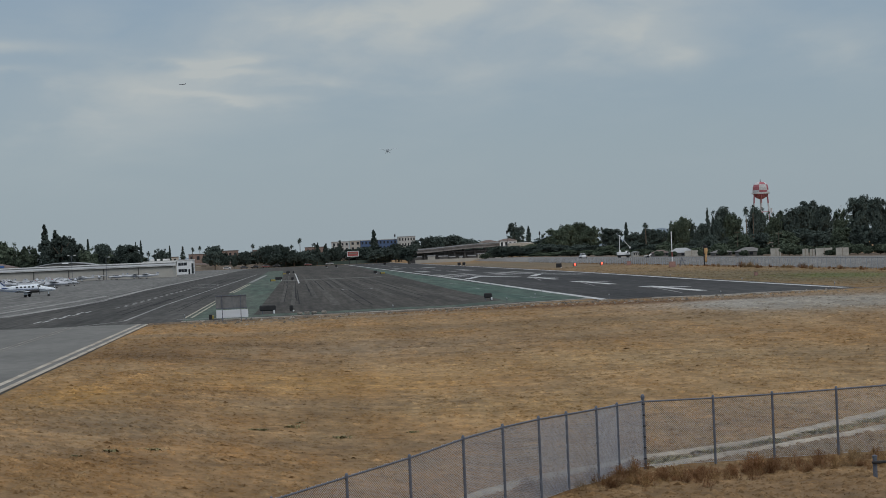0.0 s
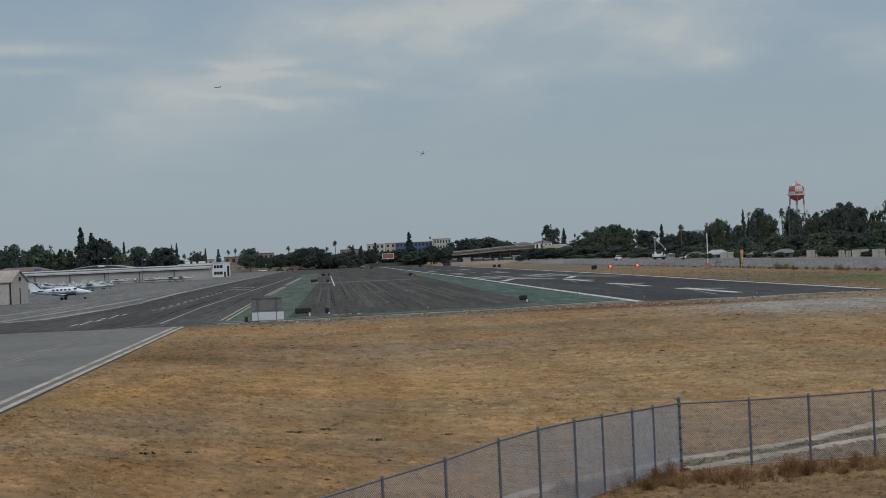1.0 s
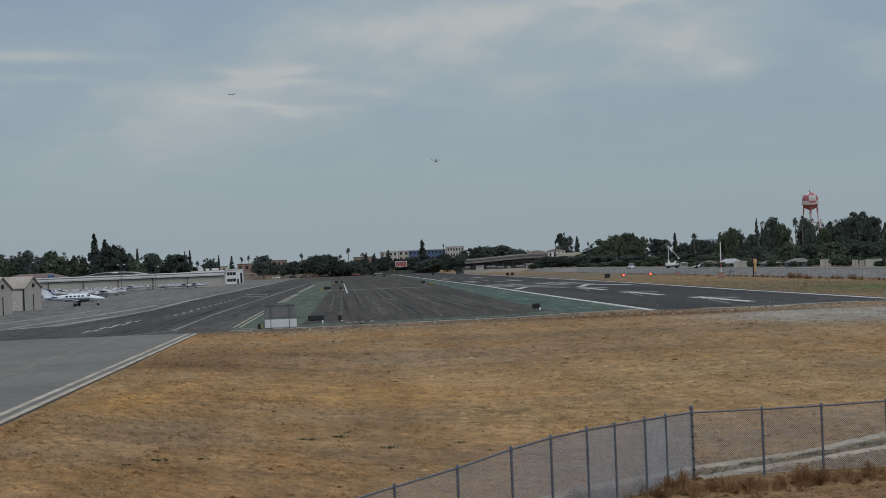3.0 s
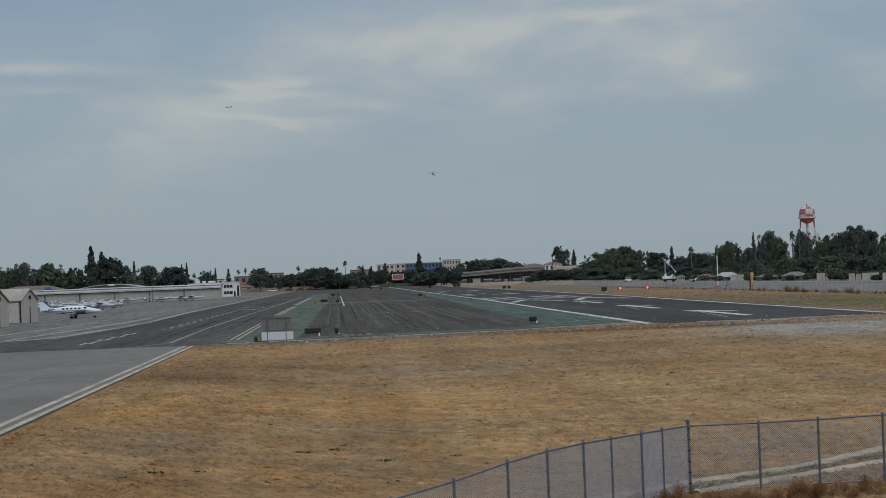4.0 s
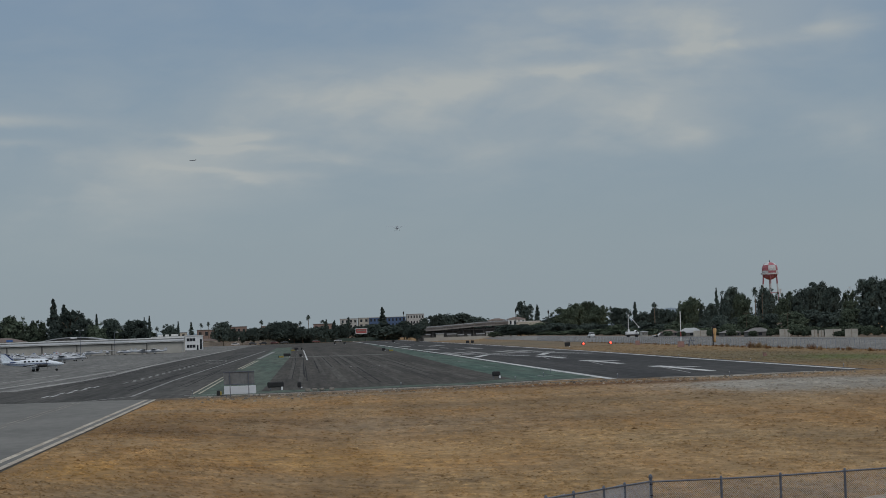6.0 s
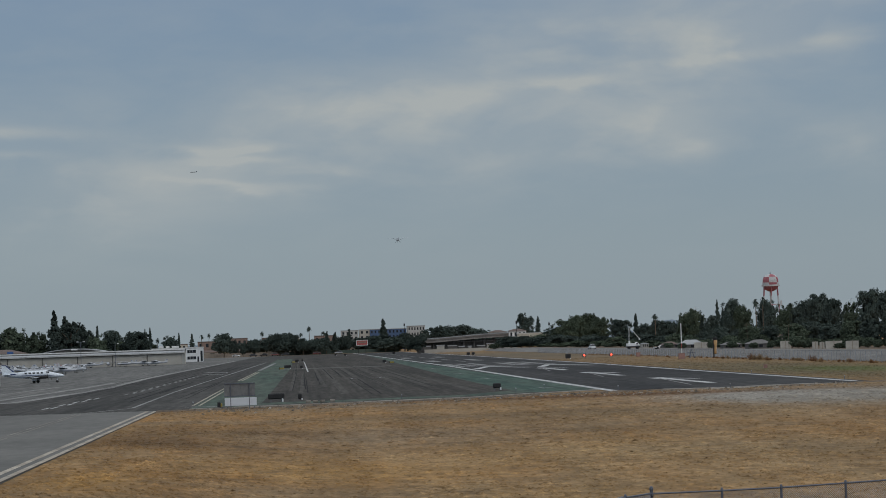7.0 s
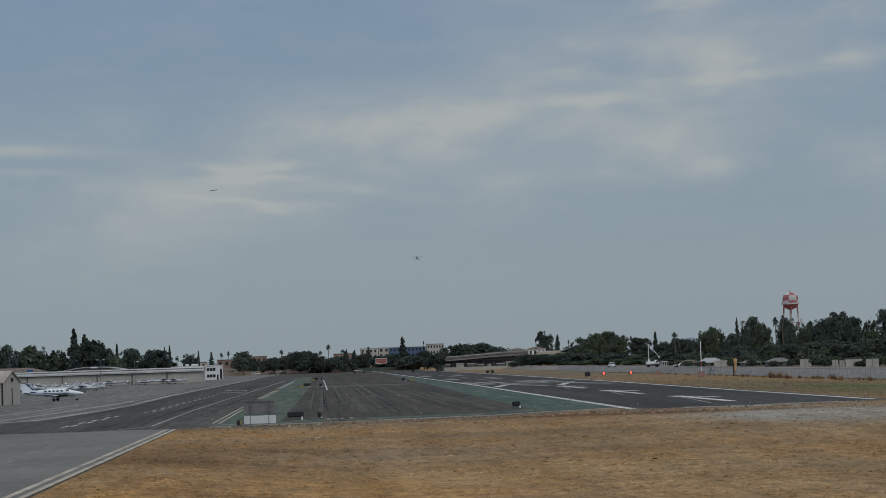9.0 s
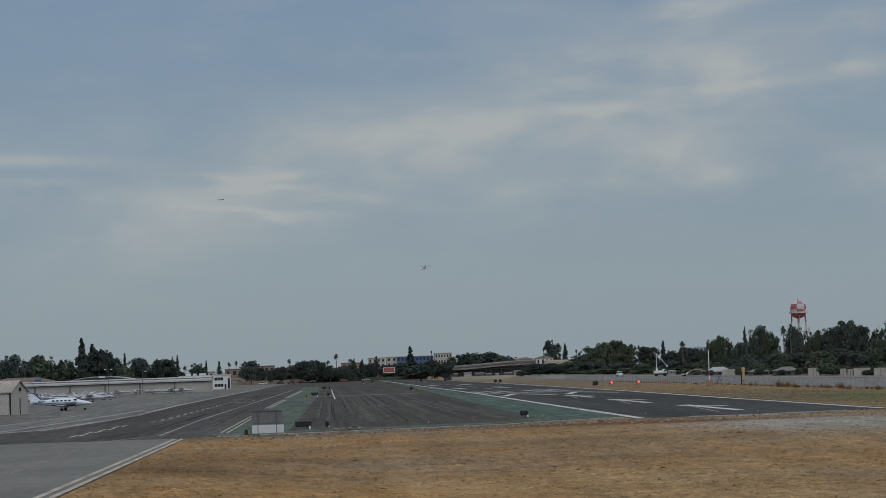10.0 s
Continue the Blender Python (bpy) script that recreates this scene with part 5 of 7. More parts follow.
def papi(x, y):
    t = thing("approach_light", "low grey approach-path light box glowing red", "light", at(x, y), group="approach-path lights")
    part("body", bx(-0.45, 0.45, -0.5, 0.5, 0.35, 0.85, 0.05), GREY_CONC, t)
    part("lens", lathe(bmesh.new(), [(0.21, 0), (0.21, 0.06), (0, 0.08)], 16, pose(0, -0.5, 0.62, 90, 0, 0)), PAPI_RED, t, "glowing red lens")
    for k in (-0.3, 0.3):
        part("leg", bx(k - 0.03, k + 0.03, -0.03, 0.03, -0.1, 0.36), GALV, t)


papi(64.3, 530)
papi(70.5, 530)


def far_box(x, y, w, h, m, label):
    t = thing("equipment_box", label, "equipment box", at(x, y, height(x, y)), group="equipment boxes by the runway")
    part("cabinet", bx(-w / 2, w / 2, -0.3, 0.3, 0, h, 0.03), m, t)
    part("lid", bx(-w / 2 - 0.04, w / 2 + 0.04, -0.34, 0.34, h, h + 0.06), m, t)


far_box(73.0, 446, 1.2, 1.0, PINK, "faded red equipment cabinet by the fence")
far_box(75.3, 520, 0.9, 0.9, PINK, "weathered brown equipment cabinet")
far_box(60.0, 300, 0.4, 0.4, PINK, "small rusty marker box in the grass")


def frangible_mast():
    t = thing("weather_mast", "slim red and white banded mast", "mast", at(73.7, 450))
    n = 7
    for i in range(n):
        part("mast_section", rod(bmesh.new(), (0, 0, i * 0.98), (0, 0, (i + 1) * 0.98), 0.09), RED if i % 2 == 0 and i < 4 else WHITE, t)
    u = thing("sensor_frame", "small grey tripod sensor frame", "equipment", at(75.2, 448))
    for a in (0, 2.1, 4.2):
        part("leg", rod(bmesh.new(), (0.7 * math.cos(a), 0.7 * math.sin(a), 0), (0, 0, 1.8), 0.05), GALV, u)
    part("crossbar", rod(bmesh.new(), (-0.8, 0, 1.1), (0.8, 0, 1.1), 0.05), GALV, u)


frangible_mast()


SALMON = mat("faded_sock_cloth", (0.56, 0.36, 0.17), (0.50, 0.30, 0.15), 1.5, rough=0.9)


def windsock():
    t = thing("windsock", "limp orange windsock hanging from its mast", "windsock", at(78.2, 440, height(78.2, 440)))
    part("mast", rod(bmesh.new(), (0, 0, -0.2), (0, 0, 3.9), 0.13, 0.10), DARK, t)
    part("hoop", lathe(bmesh.new(), [(0.26, 3.4), (0.34, 3.45), (0.32, 3.8), (0.24, 3.9)], 14, pose(0.35, 0, 0)), DARK, t)
    part("sock", lathe(bmesh.new(), [(0.24, 3.5), (0.34, 3.25), (0.36, 2.9), (0.31, 2.5), (0.20, 2.15), (0.22, 1.8), (0.27, 1.4), (0.28, 1.0), (0.20, 0.75), (0, 0.73)], 14, pose(0.35, 0, 0)), SALMON, t, "faded orange cloth sock", smooth=True)


windsock()


def bucket_truck():
    z = height(91.3, 640)
    t = thing("bucket_truck", "white utility truck with a raised folding boom", "truck", at(91.3, 640, z, 5))
    part("chassis", bx(-2.8, 2.9, -0.9, 0.9, 0.55, 0.95, 0.05), DARK, t)
    part("body", bx(-2.8, 1.0, -1.0, 1.0, 0.95, 1.9, 0.08), WHITE, t)
    cab = part("cab", hull(bmesh.new(), [(1.1, 1.5, 0.95, 0.7), (1.4, 1.55, 0.98, 0.78), (2.2, 1.45, 0.95, 0.65), (2.9, 1.15, 0.9, 0.35)], 8), WHITE, t)
    part("cab_window", bx(1.35, 2.1, -1.0, 1.0, 1.55, 2.05, 0.03), GLASS_DARK, cab)
    for x in (-1.8, 2.0):
        for y in (-0.95, 0.95):
            part("wheel", lathe(bmesh.new(), [(0, -0.14), (0.42, -0.13), (0.42, 0.13), (0, 0.14)], 14, pose(x, y, 0.42, 90, 0, 0)), RUBBER, t)
    part("turret", bx(-1.9, -1.2, -0.4, 0.4, 1.9, 2.6, 0.05), WHITE, t)
    part("lower_boom", rod(bmesh.new(), (-1.7, 0, 2.4), (-1.5, 0, 7.4), 0.13), WHITE, t)
    part("upper_boom", rod(bmesh.new(), (-1.5, 0, 7.4), (3.0, 0, 3.4), 0.08), WHITE, t)
    part("bucket", bx(2.8, 3.3, -0.35, 0.35, 3.0, 3.6, 0.05), WHITE, t)
    return t


bucket_truck().scale = (0.62, 0.8, 0.85)


def car(x, y, rz, label, m=WHITE):
    t = thing("car", label, "car", at(x, y, height(x, y), rz), group="vehicles on the levee road")
    b = part("body", hull(bmesh.new(), [(2.2, 0.62, 0.75, 0.28), (1.9, 0.66, 0.85, 0.36), (-1.9, 0.68, 0.85, 0.38), (-2.2, 0.66, 0.78, 0.3)], 10), m, t)
    part("cabin", hull(bmesh.new(), [(1.0, 1.05, 0.7, 0.1), (0.4, 1.2, 0.72, 0.38), (-1.2, 1.2, 0.72, 0.38), (-1.8, 1.05, 0.7, 0.12)], 10), GLASS_DARK, t)
    part("roof", bx(-1.1, 0.35, -0.62, 0.62, 1.52, 1.62, 0.03), m, t)
    for xx in (-1.4, 1.4):
        for yy in (-0.8, 0.8):
            part("wheel", lathe(bmesh.new(), [(0, -0.1), (0.32, -0.09), (0.32, 0.09), (0, 0.1)], 12, pose(xx, yy, 0.32, 90, 0, 0)), RUBBER, t)


car(86.2, 690, 92, "white pickup car on the levee road")
CAR_DARK = mat("dark_car_paint", (0.03, 0.032, 0.036), (0.04, 0.042, 0.046), 1.0, rough=0.35)
CAR_RED = mat("dull_red_car_paint", (0.16, 0.05, 0.045), (0.13, 0.04, 0.038), 1.0, rough=0.4)
for x, y, r, m, label in ((-26.5, 1292, 5, CAR_DARK, "dark car parked past the taxiway's end"), (-20.8, 1293, 178, CAR_DARK, "dark car parked past the taxiway's end"), (-14.5, 1291, 0, CAR_RED, "dull red car parked past the taxiway's end"),
                          (-8.9, 1293, 183, CAR_DARK, "dark car parked past the taxiway's end"), (-36.0, 1293, 4, WHITE, "white car parked past the taxiway's end"), (8.5, 1294, 0, CAR_RED, "dull red car parked past the runway"), (20.5, 1294, 180, ROOF_GREY, "grey car parked past the runway")):
    car(x, y, r, label, m)
for x, y in ((92.4, 604),):
    t = thing("trailer", "low pale flat trailer on the levee road", "trailer", at(x, y, height(x, y), 8))
    part("bed", bx(-0.8, 0.6, -0.6, 0.6, 0.35, 0.6, 0.03), ROOF_PALE, t)
    part("ramp", box(bmesh.new(), 0, 0.7, -0.5, 0.5, -0.08, 0.08, 0, pose(0.5, 0, 0.55, 0, -35, 0)), ROOF_PALE, t)
    for y2 in (-0.85, 0.85):
        part("wheel", lathe(bmesh.new(), [(0, -0.1), (0.3, -0.09), (0.3, 0.09), (0, 0.1)], 12, pose(0, y2, 0.3, 90, 0, 0)), RUBBER, t)


def light_mast(x, y, h, label, arms=2):
    t = thing("light_pole", label, "light pole", at(x, y, height(x, y)), group="light and utility poles")
    part("pole", rod(bmesh.new(), (0, 0, 0), (0, 0, h), 0.10, 0.06), GALV, t)
    for s in ((-1, 1) if arms == 2 else (1,)):
        a = part("arm", rod(bmesh.new(), (0, 0, h - 0.1), (s * 1.0, 0, h + 0.15), 0.05), GALV, t)
        part("lamp", bx(s * 1.0 - 0.35, s * 1.0 + 0.35, -0.2, 0.2, h + 0.05, h + 0.25, 0.04), WHITE, a)


light_mast(-72, 770, 8.5, "apron flood light pole with two heads")
light_mast(-61, 772, 7.5, "apron flood light pole with one head", 1)
light_mast(-112, 850, 11, "slim pole with a round white lamp", 1)
for x, y, h in ((99, 470, 7.0), (103, 535, 8.0)):
    t = thing("utility_pole", "weathered wooden utility pole among trees", "utility pole", at(x, y, height(x, y)), group="light and utility poles")
    part("pole", rod(bmesh.new(), (0, 0, 0), (0, 0, h * 0.72), 0.05, 0.04), BARK, t)
    part("crossarm", bx(-0.7, 0.7, -0.05, 0.05, h * 0.66, h * 0.66 + 0.08), BARK, t)
for x, y, h in ((137, 1480, 17), (160, 1500, 15.5), (78, 1760, 20)):
    t = thing("mast", "thin dark mast above far roofs", "mast", at(x, y))
    part("pole", rod(bmesh.new(), (0, 0, 0), (0, 0, h), 0.2, 0.15), DARK, t)
    part("head", bx(-0.5, 0.5, -0.3, 0.3, h - 2.4, h - 0.6, 0.1), DARK, t)


def pylon(x, y, h):
    t = thing("pylon", "hazy lattice power pylon on the skyline", "pylon", at(x, y), group="power pylons")
    for sx in (-1, 1):
        for sy in (-1, 1):
            part("leg", rod(bmesh.new(), (sx * 4, sy * 4, 0), (sx * 0.8, sy * 0.8, h), 0.18, 0.15, 5), HAZE, t)
    for z in (h * 0.72, h * 0.84, h * 0.96):
        part("crossarm", bx(-5, 5, -0.2, 0.2, z, z + 0.35), HAZE, t)
    for i in range(6):
        z0, z1 = h * i / 7, h * (i + 1) / 7
        w0, w1 = 4 - 3.2 * i / 7, 4 - 3.2 * (i + 1) / 7
        part("brace", rod(bmesh.new(), (-w0, -w0, z0), (w1, -w1, z1), 0.12, seg=4), HAZE, t)


# Pylon steel paled towards the sky colour, standing in for distance haze.
HAZE = mat("hazy_grey", (0.56, 0.62, 0.66), (0.52, 0.58, 0.62), 0.05, rough=1.0)
# The air's haze is put into the hills' blue-grey base colour.
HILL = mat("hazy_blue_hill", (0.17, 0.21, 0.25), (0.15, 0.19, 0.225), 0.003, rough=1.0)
for x, h in ((497, 33), (511, 39), (716, 44)):
    pylon(x, 3000, h)


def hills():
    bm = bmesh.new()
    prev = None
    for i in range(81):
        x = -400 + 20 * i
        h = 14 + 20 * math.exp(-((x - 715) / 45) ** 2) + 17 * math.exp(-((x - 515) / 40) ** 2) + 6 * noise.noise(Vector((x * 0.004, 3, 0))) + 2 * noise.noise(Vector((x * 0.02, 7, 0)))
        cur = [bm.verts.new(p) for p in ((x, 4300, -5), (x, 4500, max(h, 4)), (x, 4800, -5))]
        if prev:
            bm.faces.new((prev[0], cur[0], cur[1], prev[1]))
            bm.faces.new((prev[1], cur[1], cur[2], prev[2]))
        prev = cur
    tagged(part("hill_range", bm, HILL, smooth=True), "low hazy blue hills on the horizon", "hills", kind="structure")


hills()


# ---- trees ----
def leaf_quads(bm, centre, radii, count, size, rnd, shell=0.55, core=None):
    """Leaf clumps: many small quads in an uneven cloud, most of them facing away from the crown's core."""
    c = Vector(centre)
    core = c if core is None else Vector(core)
    for _ in range(count):
        while True:
            d = Vector((rnd.uniform(-1, 1), rnd.uniform(-1, 1), rnd.uniform(-1, 1)))
            if 0.05 < d.length <= 1:
                break
        d = d.normalized() * (shell + (1 - shell) * rnd.random() ** 0.7)
        p = c + Vector((d.x * radii[0], d.y * radii[1], d.z * radii[2]))
        s = size * rnd.uniform(0.6, 1.4)
        n = (p - core).normalized() + Vector((rnd.gauss(0, 0.75), rnd.gauss(0, 0.75), rnd.gauss(0, 0.75)))
        q = n.to_track_quat("Z", "Y").to_matrix() @ Matrix.Rotation(rnd.uniform(0, 6.3), 3, "Z")
        pts = [p + q @ Vector(v) * s for v in ((-0.5, -0.35, 0), (0.45, -0.5, 0.1), (0.55, 0.4, -0.1), (-0.4, 0.5, 0.05))]
        bm.faces.new([bm.verts.new(v) for v in pts])


def trunk_mesh(h, r, rnd, limbs=5, top=0.75):
    bm = bmesh.new()
    p, k = Vector((0, 0, -0.3)), 5
    for i in range(k):
        q = Vector((rnd.uniform(-0.02, 0.02) * h, rnd.uniform(-0.02, 0.02) * h, h * top * (i + 1) / k))
        rod(bm, p, q, r * (1 - 0.16 * i), r * (1 - 0.16 * (i + 1)), 7)
        p = q
    for i in range(limbs):
        a, z = rnd.uniform(0, 6.28), h * rnd.uniform(0.3, 0.6)
        e = Vector((math.cos(a) * h * 0.25, math.sin(a) * h * 0.25, z + h * 0.22))
        rod(bm, (0, 0, z), e, r * 0.45, r * 0.15, 6)
    return bm


def broadleaf(rnd, h, w, material, label, fill=1.0):
    """A round-headed tree of height h and crown width w; fill thins out the leaves of bushes."""
    t = thing("tree", label, "tree")
    part("trunk", trunk_mesh(h, 0.035 * h, rnd), BARK, t)
    bm = bmesh.new()
    core = (0, 0, 0.42 * h)
    for i in range(24):
        a, rr = rnd.uniform(0, 6.28), math.sqrt(rnd.random()) * 0.37 * w
        z = h * rnd.uniform(0.26, 0.88)
        lim = 1.0 - 0.75 * max(0, (z / h - 0.5) / 0.5) ** 2
        s = rnd.uniform(0.10, 0.22) * w * (0.75 + 0.25 * lim)
        s = min(s, (h - z) * 1.1)
        leaf_quads(bm, (math.cos(a) * rr * lim, math.sin(a) * rr * lim, z), (s, s * 1.05, s * rnd.uniform(0.6, 0.95)), int(270 * fill), (0.022 * w + 0.10) / fill ** 0.4, rnd, 0.2, core)
    for i in range(44):
        a, z = rnd.uniform(0, 6.28), h * rnd.uniform(0.35, 0.94)
        rr = 0.47 * w * math.sqrt(max(0.05, 1 - ((z / h - 0.5) / 0.5) ** 2)) * rnd.uniform(0.7, 1.02)
        leaf_quads(bm, (math.cos(a) * rr, math.sin(a) * rr, z), (0.07 * w, 0.07 * w, 0.055 * w), int(40 * fill), (0.019 * w + 0.09) / fill ** 0.4, rnd, 0.1, core)
    # the dense inside of the crown
    leaf_quads(bm, (0, 0, 0.5 * h), (0.36 * w, 0.36 * w, 0.34 * h), 170, 0.10 * w, rnd, 0.3)
    part("crown", bm, material, t)
    return t


def bush(rnd, h, w, material, label):
    return broadleaf(rnd, h, w, material, label, 0.4)


def conifer(rnd, h, w, material, label):
    t = thing("conifer_tree", label, "tree")
    part("trunk", trunk_mesh(h, 0.02 * h, rnd, 0, 0.95), BARK, t)
    bm = bmesh.new()
    n = 16
    for i in range(n):
        z = h * (0.16 + 0.82 * i / (n - 1))
        r = 0.5 * w * (1.08 - 0.9 * (i / (n - 1)) ** 1.3) * rnd.uniform(0.7, 1.15)
        for k in range(4):
            a = rnd.uniform(0, 6.28)
            leaf_quads(bm, (math.cos(a) * r * 0.5, math.sin(a) * r * 0.5, z + rnd.uniform(-0.03, 0.03) * h), (r * 0.6, r * 0.6, h * 0.035), 80, 0.045 * w + 0.09, rnd, 0.3, (0, 0, z - 0.05 * h))
    part("crown", bm, material, t)
    return t


def cypress(rnd, h, w, material, label):
    t = thing("cypress_tree", label, "tree")
    part("trunk", trunk_mesh(h, 0.012 * h, rnd, 0, 0.9), BARK, t)
    bm = bmesh.new()
    for i in range(14):
        f = i / 13
        r = 0.5 * w * math.sin(math.pi * (0.12 + 0.86 * f)) ** 0.6
        leaf_quads(bm, (0, 0, h * (0.07 + 0.9 * f)), (r, r, h * 0.05), 80, 0.2 * w + 0.1, rnd, 0.4)
    part("crown", bm, material, t)
    return t


def palm(rnd, h, w, material, label):
    t = thing("palm_tree", label, "palm tree")
    bm = bmesh.new()
    rod(bm, (0, 0, -0.3), (0.1, 0, h * 0.5), 0.32, 0.24, 8)
    rod(bm, (0.1, 0, h * 0.5), (0, 0, h - 0.3 * w), 0.24, 0.2, 8)
    part("trunk", bm, BARK, t)
    bm = bmesh.new()
    c = Vector((0, 0, h - 0.38 * w))
    for i in range(34):
        a, e = rnd.uniform(0, 6.28), rnd.uniform(-0.9, 1.3)
        side = Vector((-math.sin(a), math.cos(a), 0))
        prev = None
        for k in range(5):
            f = k / 4
            p = c + Vector((math.cos(a) * math.cos(e) * f * w * 0.5, math.sin(a) * math.cos(e) * f * w * 0.5, math.sin(e) * f * w * 0.42 - 0.22 * w * f * f))
            wd = w * 0.11 * math.sin(math.pi * (0.12 + 0.83 * f))
            cur = (bm.verts.new(p - side * wd), bm.verts.new(p + side * wd))
            if prev:
                bm.faces.new((prev[0], prev[1], cur[1], cur[0]))
            prev = cur
    part("crown", bm, material, t)
    return t


TREE_KINDS = {
    "b": (broadleaf, 12.0, 12.0, LEAF, "broad dark green tree with a rounded crown", 7),
    "d": (broadleaf, 12.0, 12.0, LEAF_DARK, "dense very dark green tree with a rounded crown", 6),
    "t": (broadleaf, 16.0, 9.0, LEAF_DARK, "tall dark green tree with an uneven crown", 4),
    "c": (conifer, 16.0, 6.0, LEAF_DARK, "tall dark conifer with a ragged crown", 4),
    "y": (cypress, 14.0, 2.2, LEAF_DARK, "slim pointed dark cypress", 2),
    "p": (palm, 16.0, 4.5, LEAF_DARK, "tall slim palm with a tuft of fronds", 3),
    "f": (bush, 12.0, 12.0, LEAF_DARK, "dark green round-headed tree far past the runway", 7),
    "s": (bush, 4.0, 6.0, LEAF, "low wide dark green bush", 4),
}
TREES = {}
for key, (fn, h, w, material, label, count) in TREE_KINDS.items():
    TREES[key] = [[fn(random.Random(ord(key) * 31 + i), h, w, material, label), h, w, False] for i in range(count)]
turn = random.Random(5)


def plant(rows, group):
    """Rows: kind, x, y, height, width."""
    for key, x, y, h, w in rows:
        slot = turn.choice(TREES[key])
        src, h0, w0, used = slot
        m = Matrix.Translation((x, y, height(x, y))) @ Matrix.Rotation(turn.uniform(0, 6.28), 4, "Z")
        s = (w / w0, w / w0, h / h0)
        if used:
            ob = copy_thing(src, m)
        else:
            ob, slot[3] = src, True
            ob.matrix_basis = m
        ob.scale = s
        tagged(ob, group=group)


plant([
    ("b", -124.9, 857, 16.0, 12.5), ("d", -120.0, 872, 15.0, 10.6), ("d", -114.7, 863, 16.0, 12.5),
    ("b", -106.2, 875, 16.1, 12.7), ("d", -111.3, 876, 13.7, 10.6), ("b", -95.0, 848, 13.3, 11.5),
    ("c", -88.4, 846, 20.3, 7.4), ("c", -88.7, 887, 18.8, 7.3), ("t", -87.8, 858, 15.9, 6.2),
    ("t", -83.5, 857, 18.0, 7.1), ("t", -85.8, 895, 17.6, 10.8), ("d", -79.9, 869, 14.5, 8.4),
    ("y", -76.6, 887, 14.9, 1.5), ("b", -75.8, 869, 12.1, 9.7), ("d", -71.0, 877, 13.7, 10.6),
    ("d", -59.3, 853, 12.6, 13.6), ("b", -56.9, 877, 9.3, 7.2), ("y", -58.8, 888, 13.1, 1.1),
    ("y", -55.8, 871, 13.4, 1.3), ("d", -49.0, 882, 10.8, 8.1), ("p", -53.6, 879, 10.2, 1.9),
    ("y", -44.0, 848, 10.9, 1.0), ("b", -102.7, 883, 12.0, 12.8), ("b", -88.2, 875, 12.7, 12.7),
], "trees behind the hangars")
plant([
    ("s", -65.3, 860, 9.0, 6.2),
], "trees behind the hangars")
plant([
    ("c", -62.3, 1344, 13.9, 4.6), ("p", -61.1, 1444, 14.7, 3.5), ("p", -54.7, 1397, 15.2, 2.7),
    ("f", -51.6, 1426, 10.6, 6.9), ("f", -48.0, 1445, 14.9, 16.1), ("f", -37.3, 1426, 8.5, 8.3),
    ("f", -30.3, 1451, 9.0, 11.9), ("p", -23.0, 1387, 15.2, 3.0), ("f", -15.9, 1436, 13.4, 13.9),
    ("f", -8.7, 1393, 13.6, 14.8), ("p", 0.0, 1452, 13.9, 3.2), ("p", 5.1, 1445, 17.9, 3.9),
    ("f", -2.8, 1352, 8.9, 14.4), ("f", 7.7, 1356, 8.5, 14.5), ("p", 13.2, 1366, 13.8, 4.0),
    ("c", 20.7, 1456, 12.0, 4.9), ("c", 15.5, 1392, 13.2, 4.7), ("f", 25.1, 1415, 9.3, 11.7),
    ("c", 28.3, 1376, 13.9, 6.0), ("f", 36.7, 1401, 7.3, 14.9), ("c", 48.9, 1386, 18.9, 8.1),
    ("f", 44.0, 1382, 9.1, 18.1), ("f", 59.2, 1410, 7.8, 23.9), ("f", 70.0, 1410, 5.9, 15.0),
], "trees past the end of the runway")
plant([
    ("f", 53.6, 1449, 5.2, 17.5), ("f", -21.1, 1422, 7.8, 10.3), ("s", 76.5, 1451, 2.0, 7.0),
], "trees past the end of the runway")
plant([
    ("f", -29.8, 1353, 9.8, 9.8), ("f", -21.1, 1360, 10.1, 11.9), ("f", -13.6, 1344, 12.8, 15.0),
    ("f", 1.1, 1318, 8.3, 16.3), ("f", 9.7, 1353, 9.4, 14.1), ("f", 16.2, 1358, 7.8, 10.5),
    ("f", 23.5, 1355, 10.2, 11.5), ("f", 36.1, 1338, 8.9, 19.4), ("f", 44.1, 1346, 9.6, 22.8),
    ("f", 52.2, 1321, 8.4, 17.6), ("f", 61.6, 1352, 8.2, 21.3), ("f", 39.8, 1339, 5.7, 16.9),
    ("f", 5.8, 1324, 6.8, 11.2), ("f", -10.0, 1313, 8.5, 14.0), ("f", -39.6, 1353, 9.9, 7.9),
], "trees past the end of the runway")
plant([
    ("d", 88.0, 1022, 4.5, 8.4), ("d", 90.1, 1000, 5.4, 10.7), ("d", 95.9, 1017, 5.2, 10.8),
    ("d", 98.6, 1008, 4.5, 9.8), ("d", 102.4, 1002, 4.9, 9.7), ("s", 83.1, 1005, 2.6, 5.8),
    ("s", 88.2, 1016, 2.4, 7.4), ("s", 94.7, 1019, 2.7, 8.9),
], "trees beside the overpass")
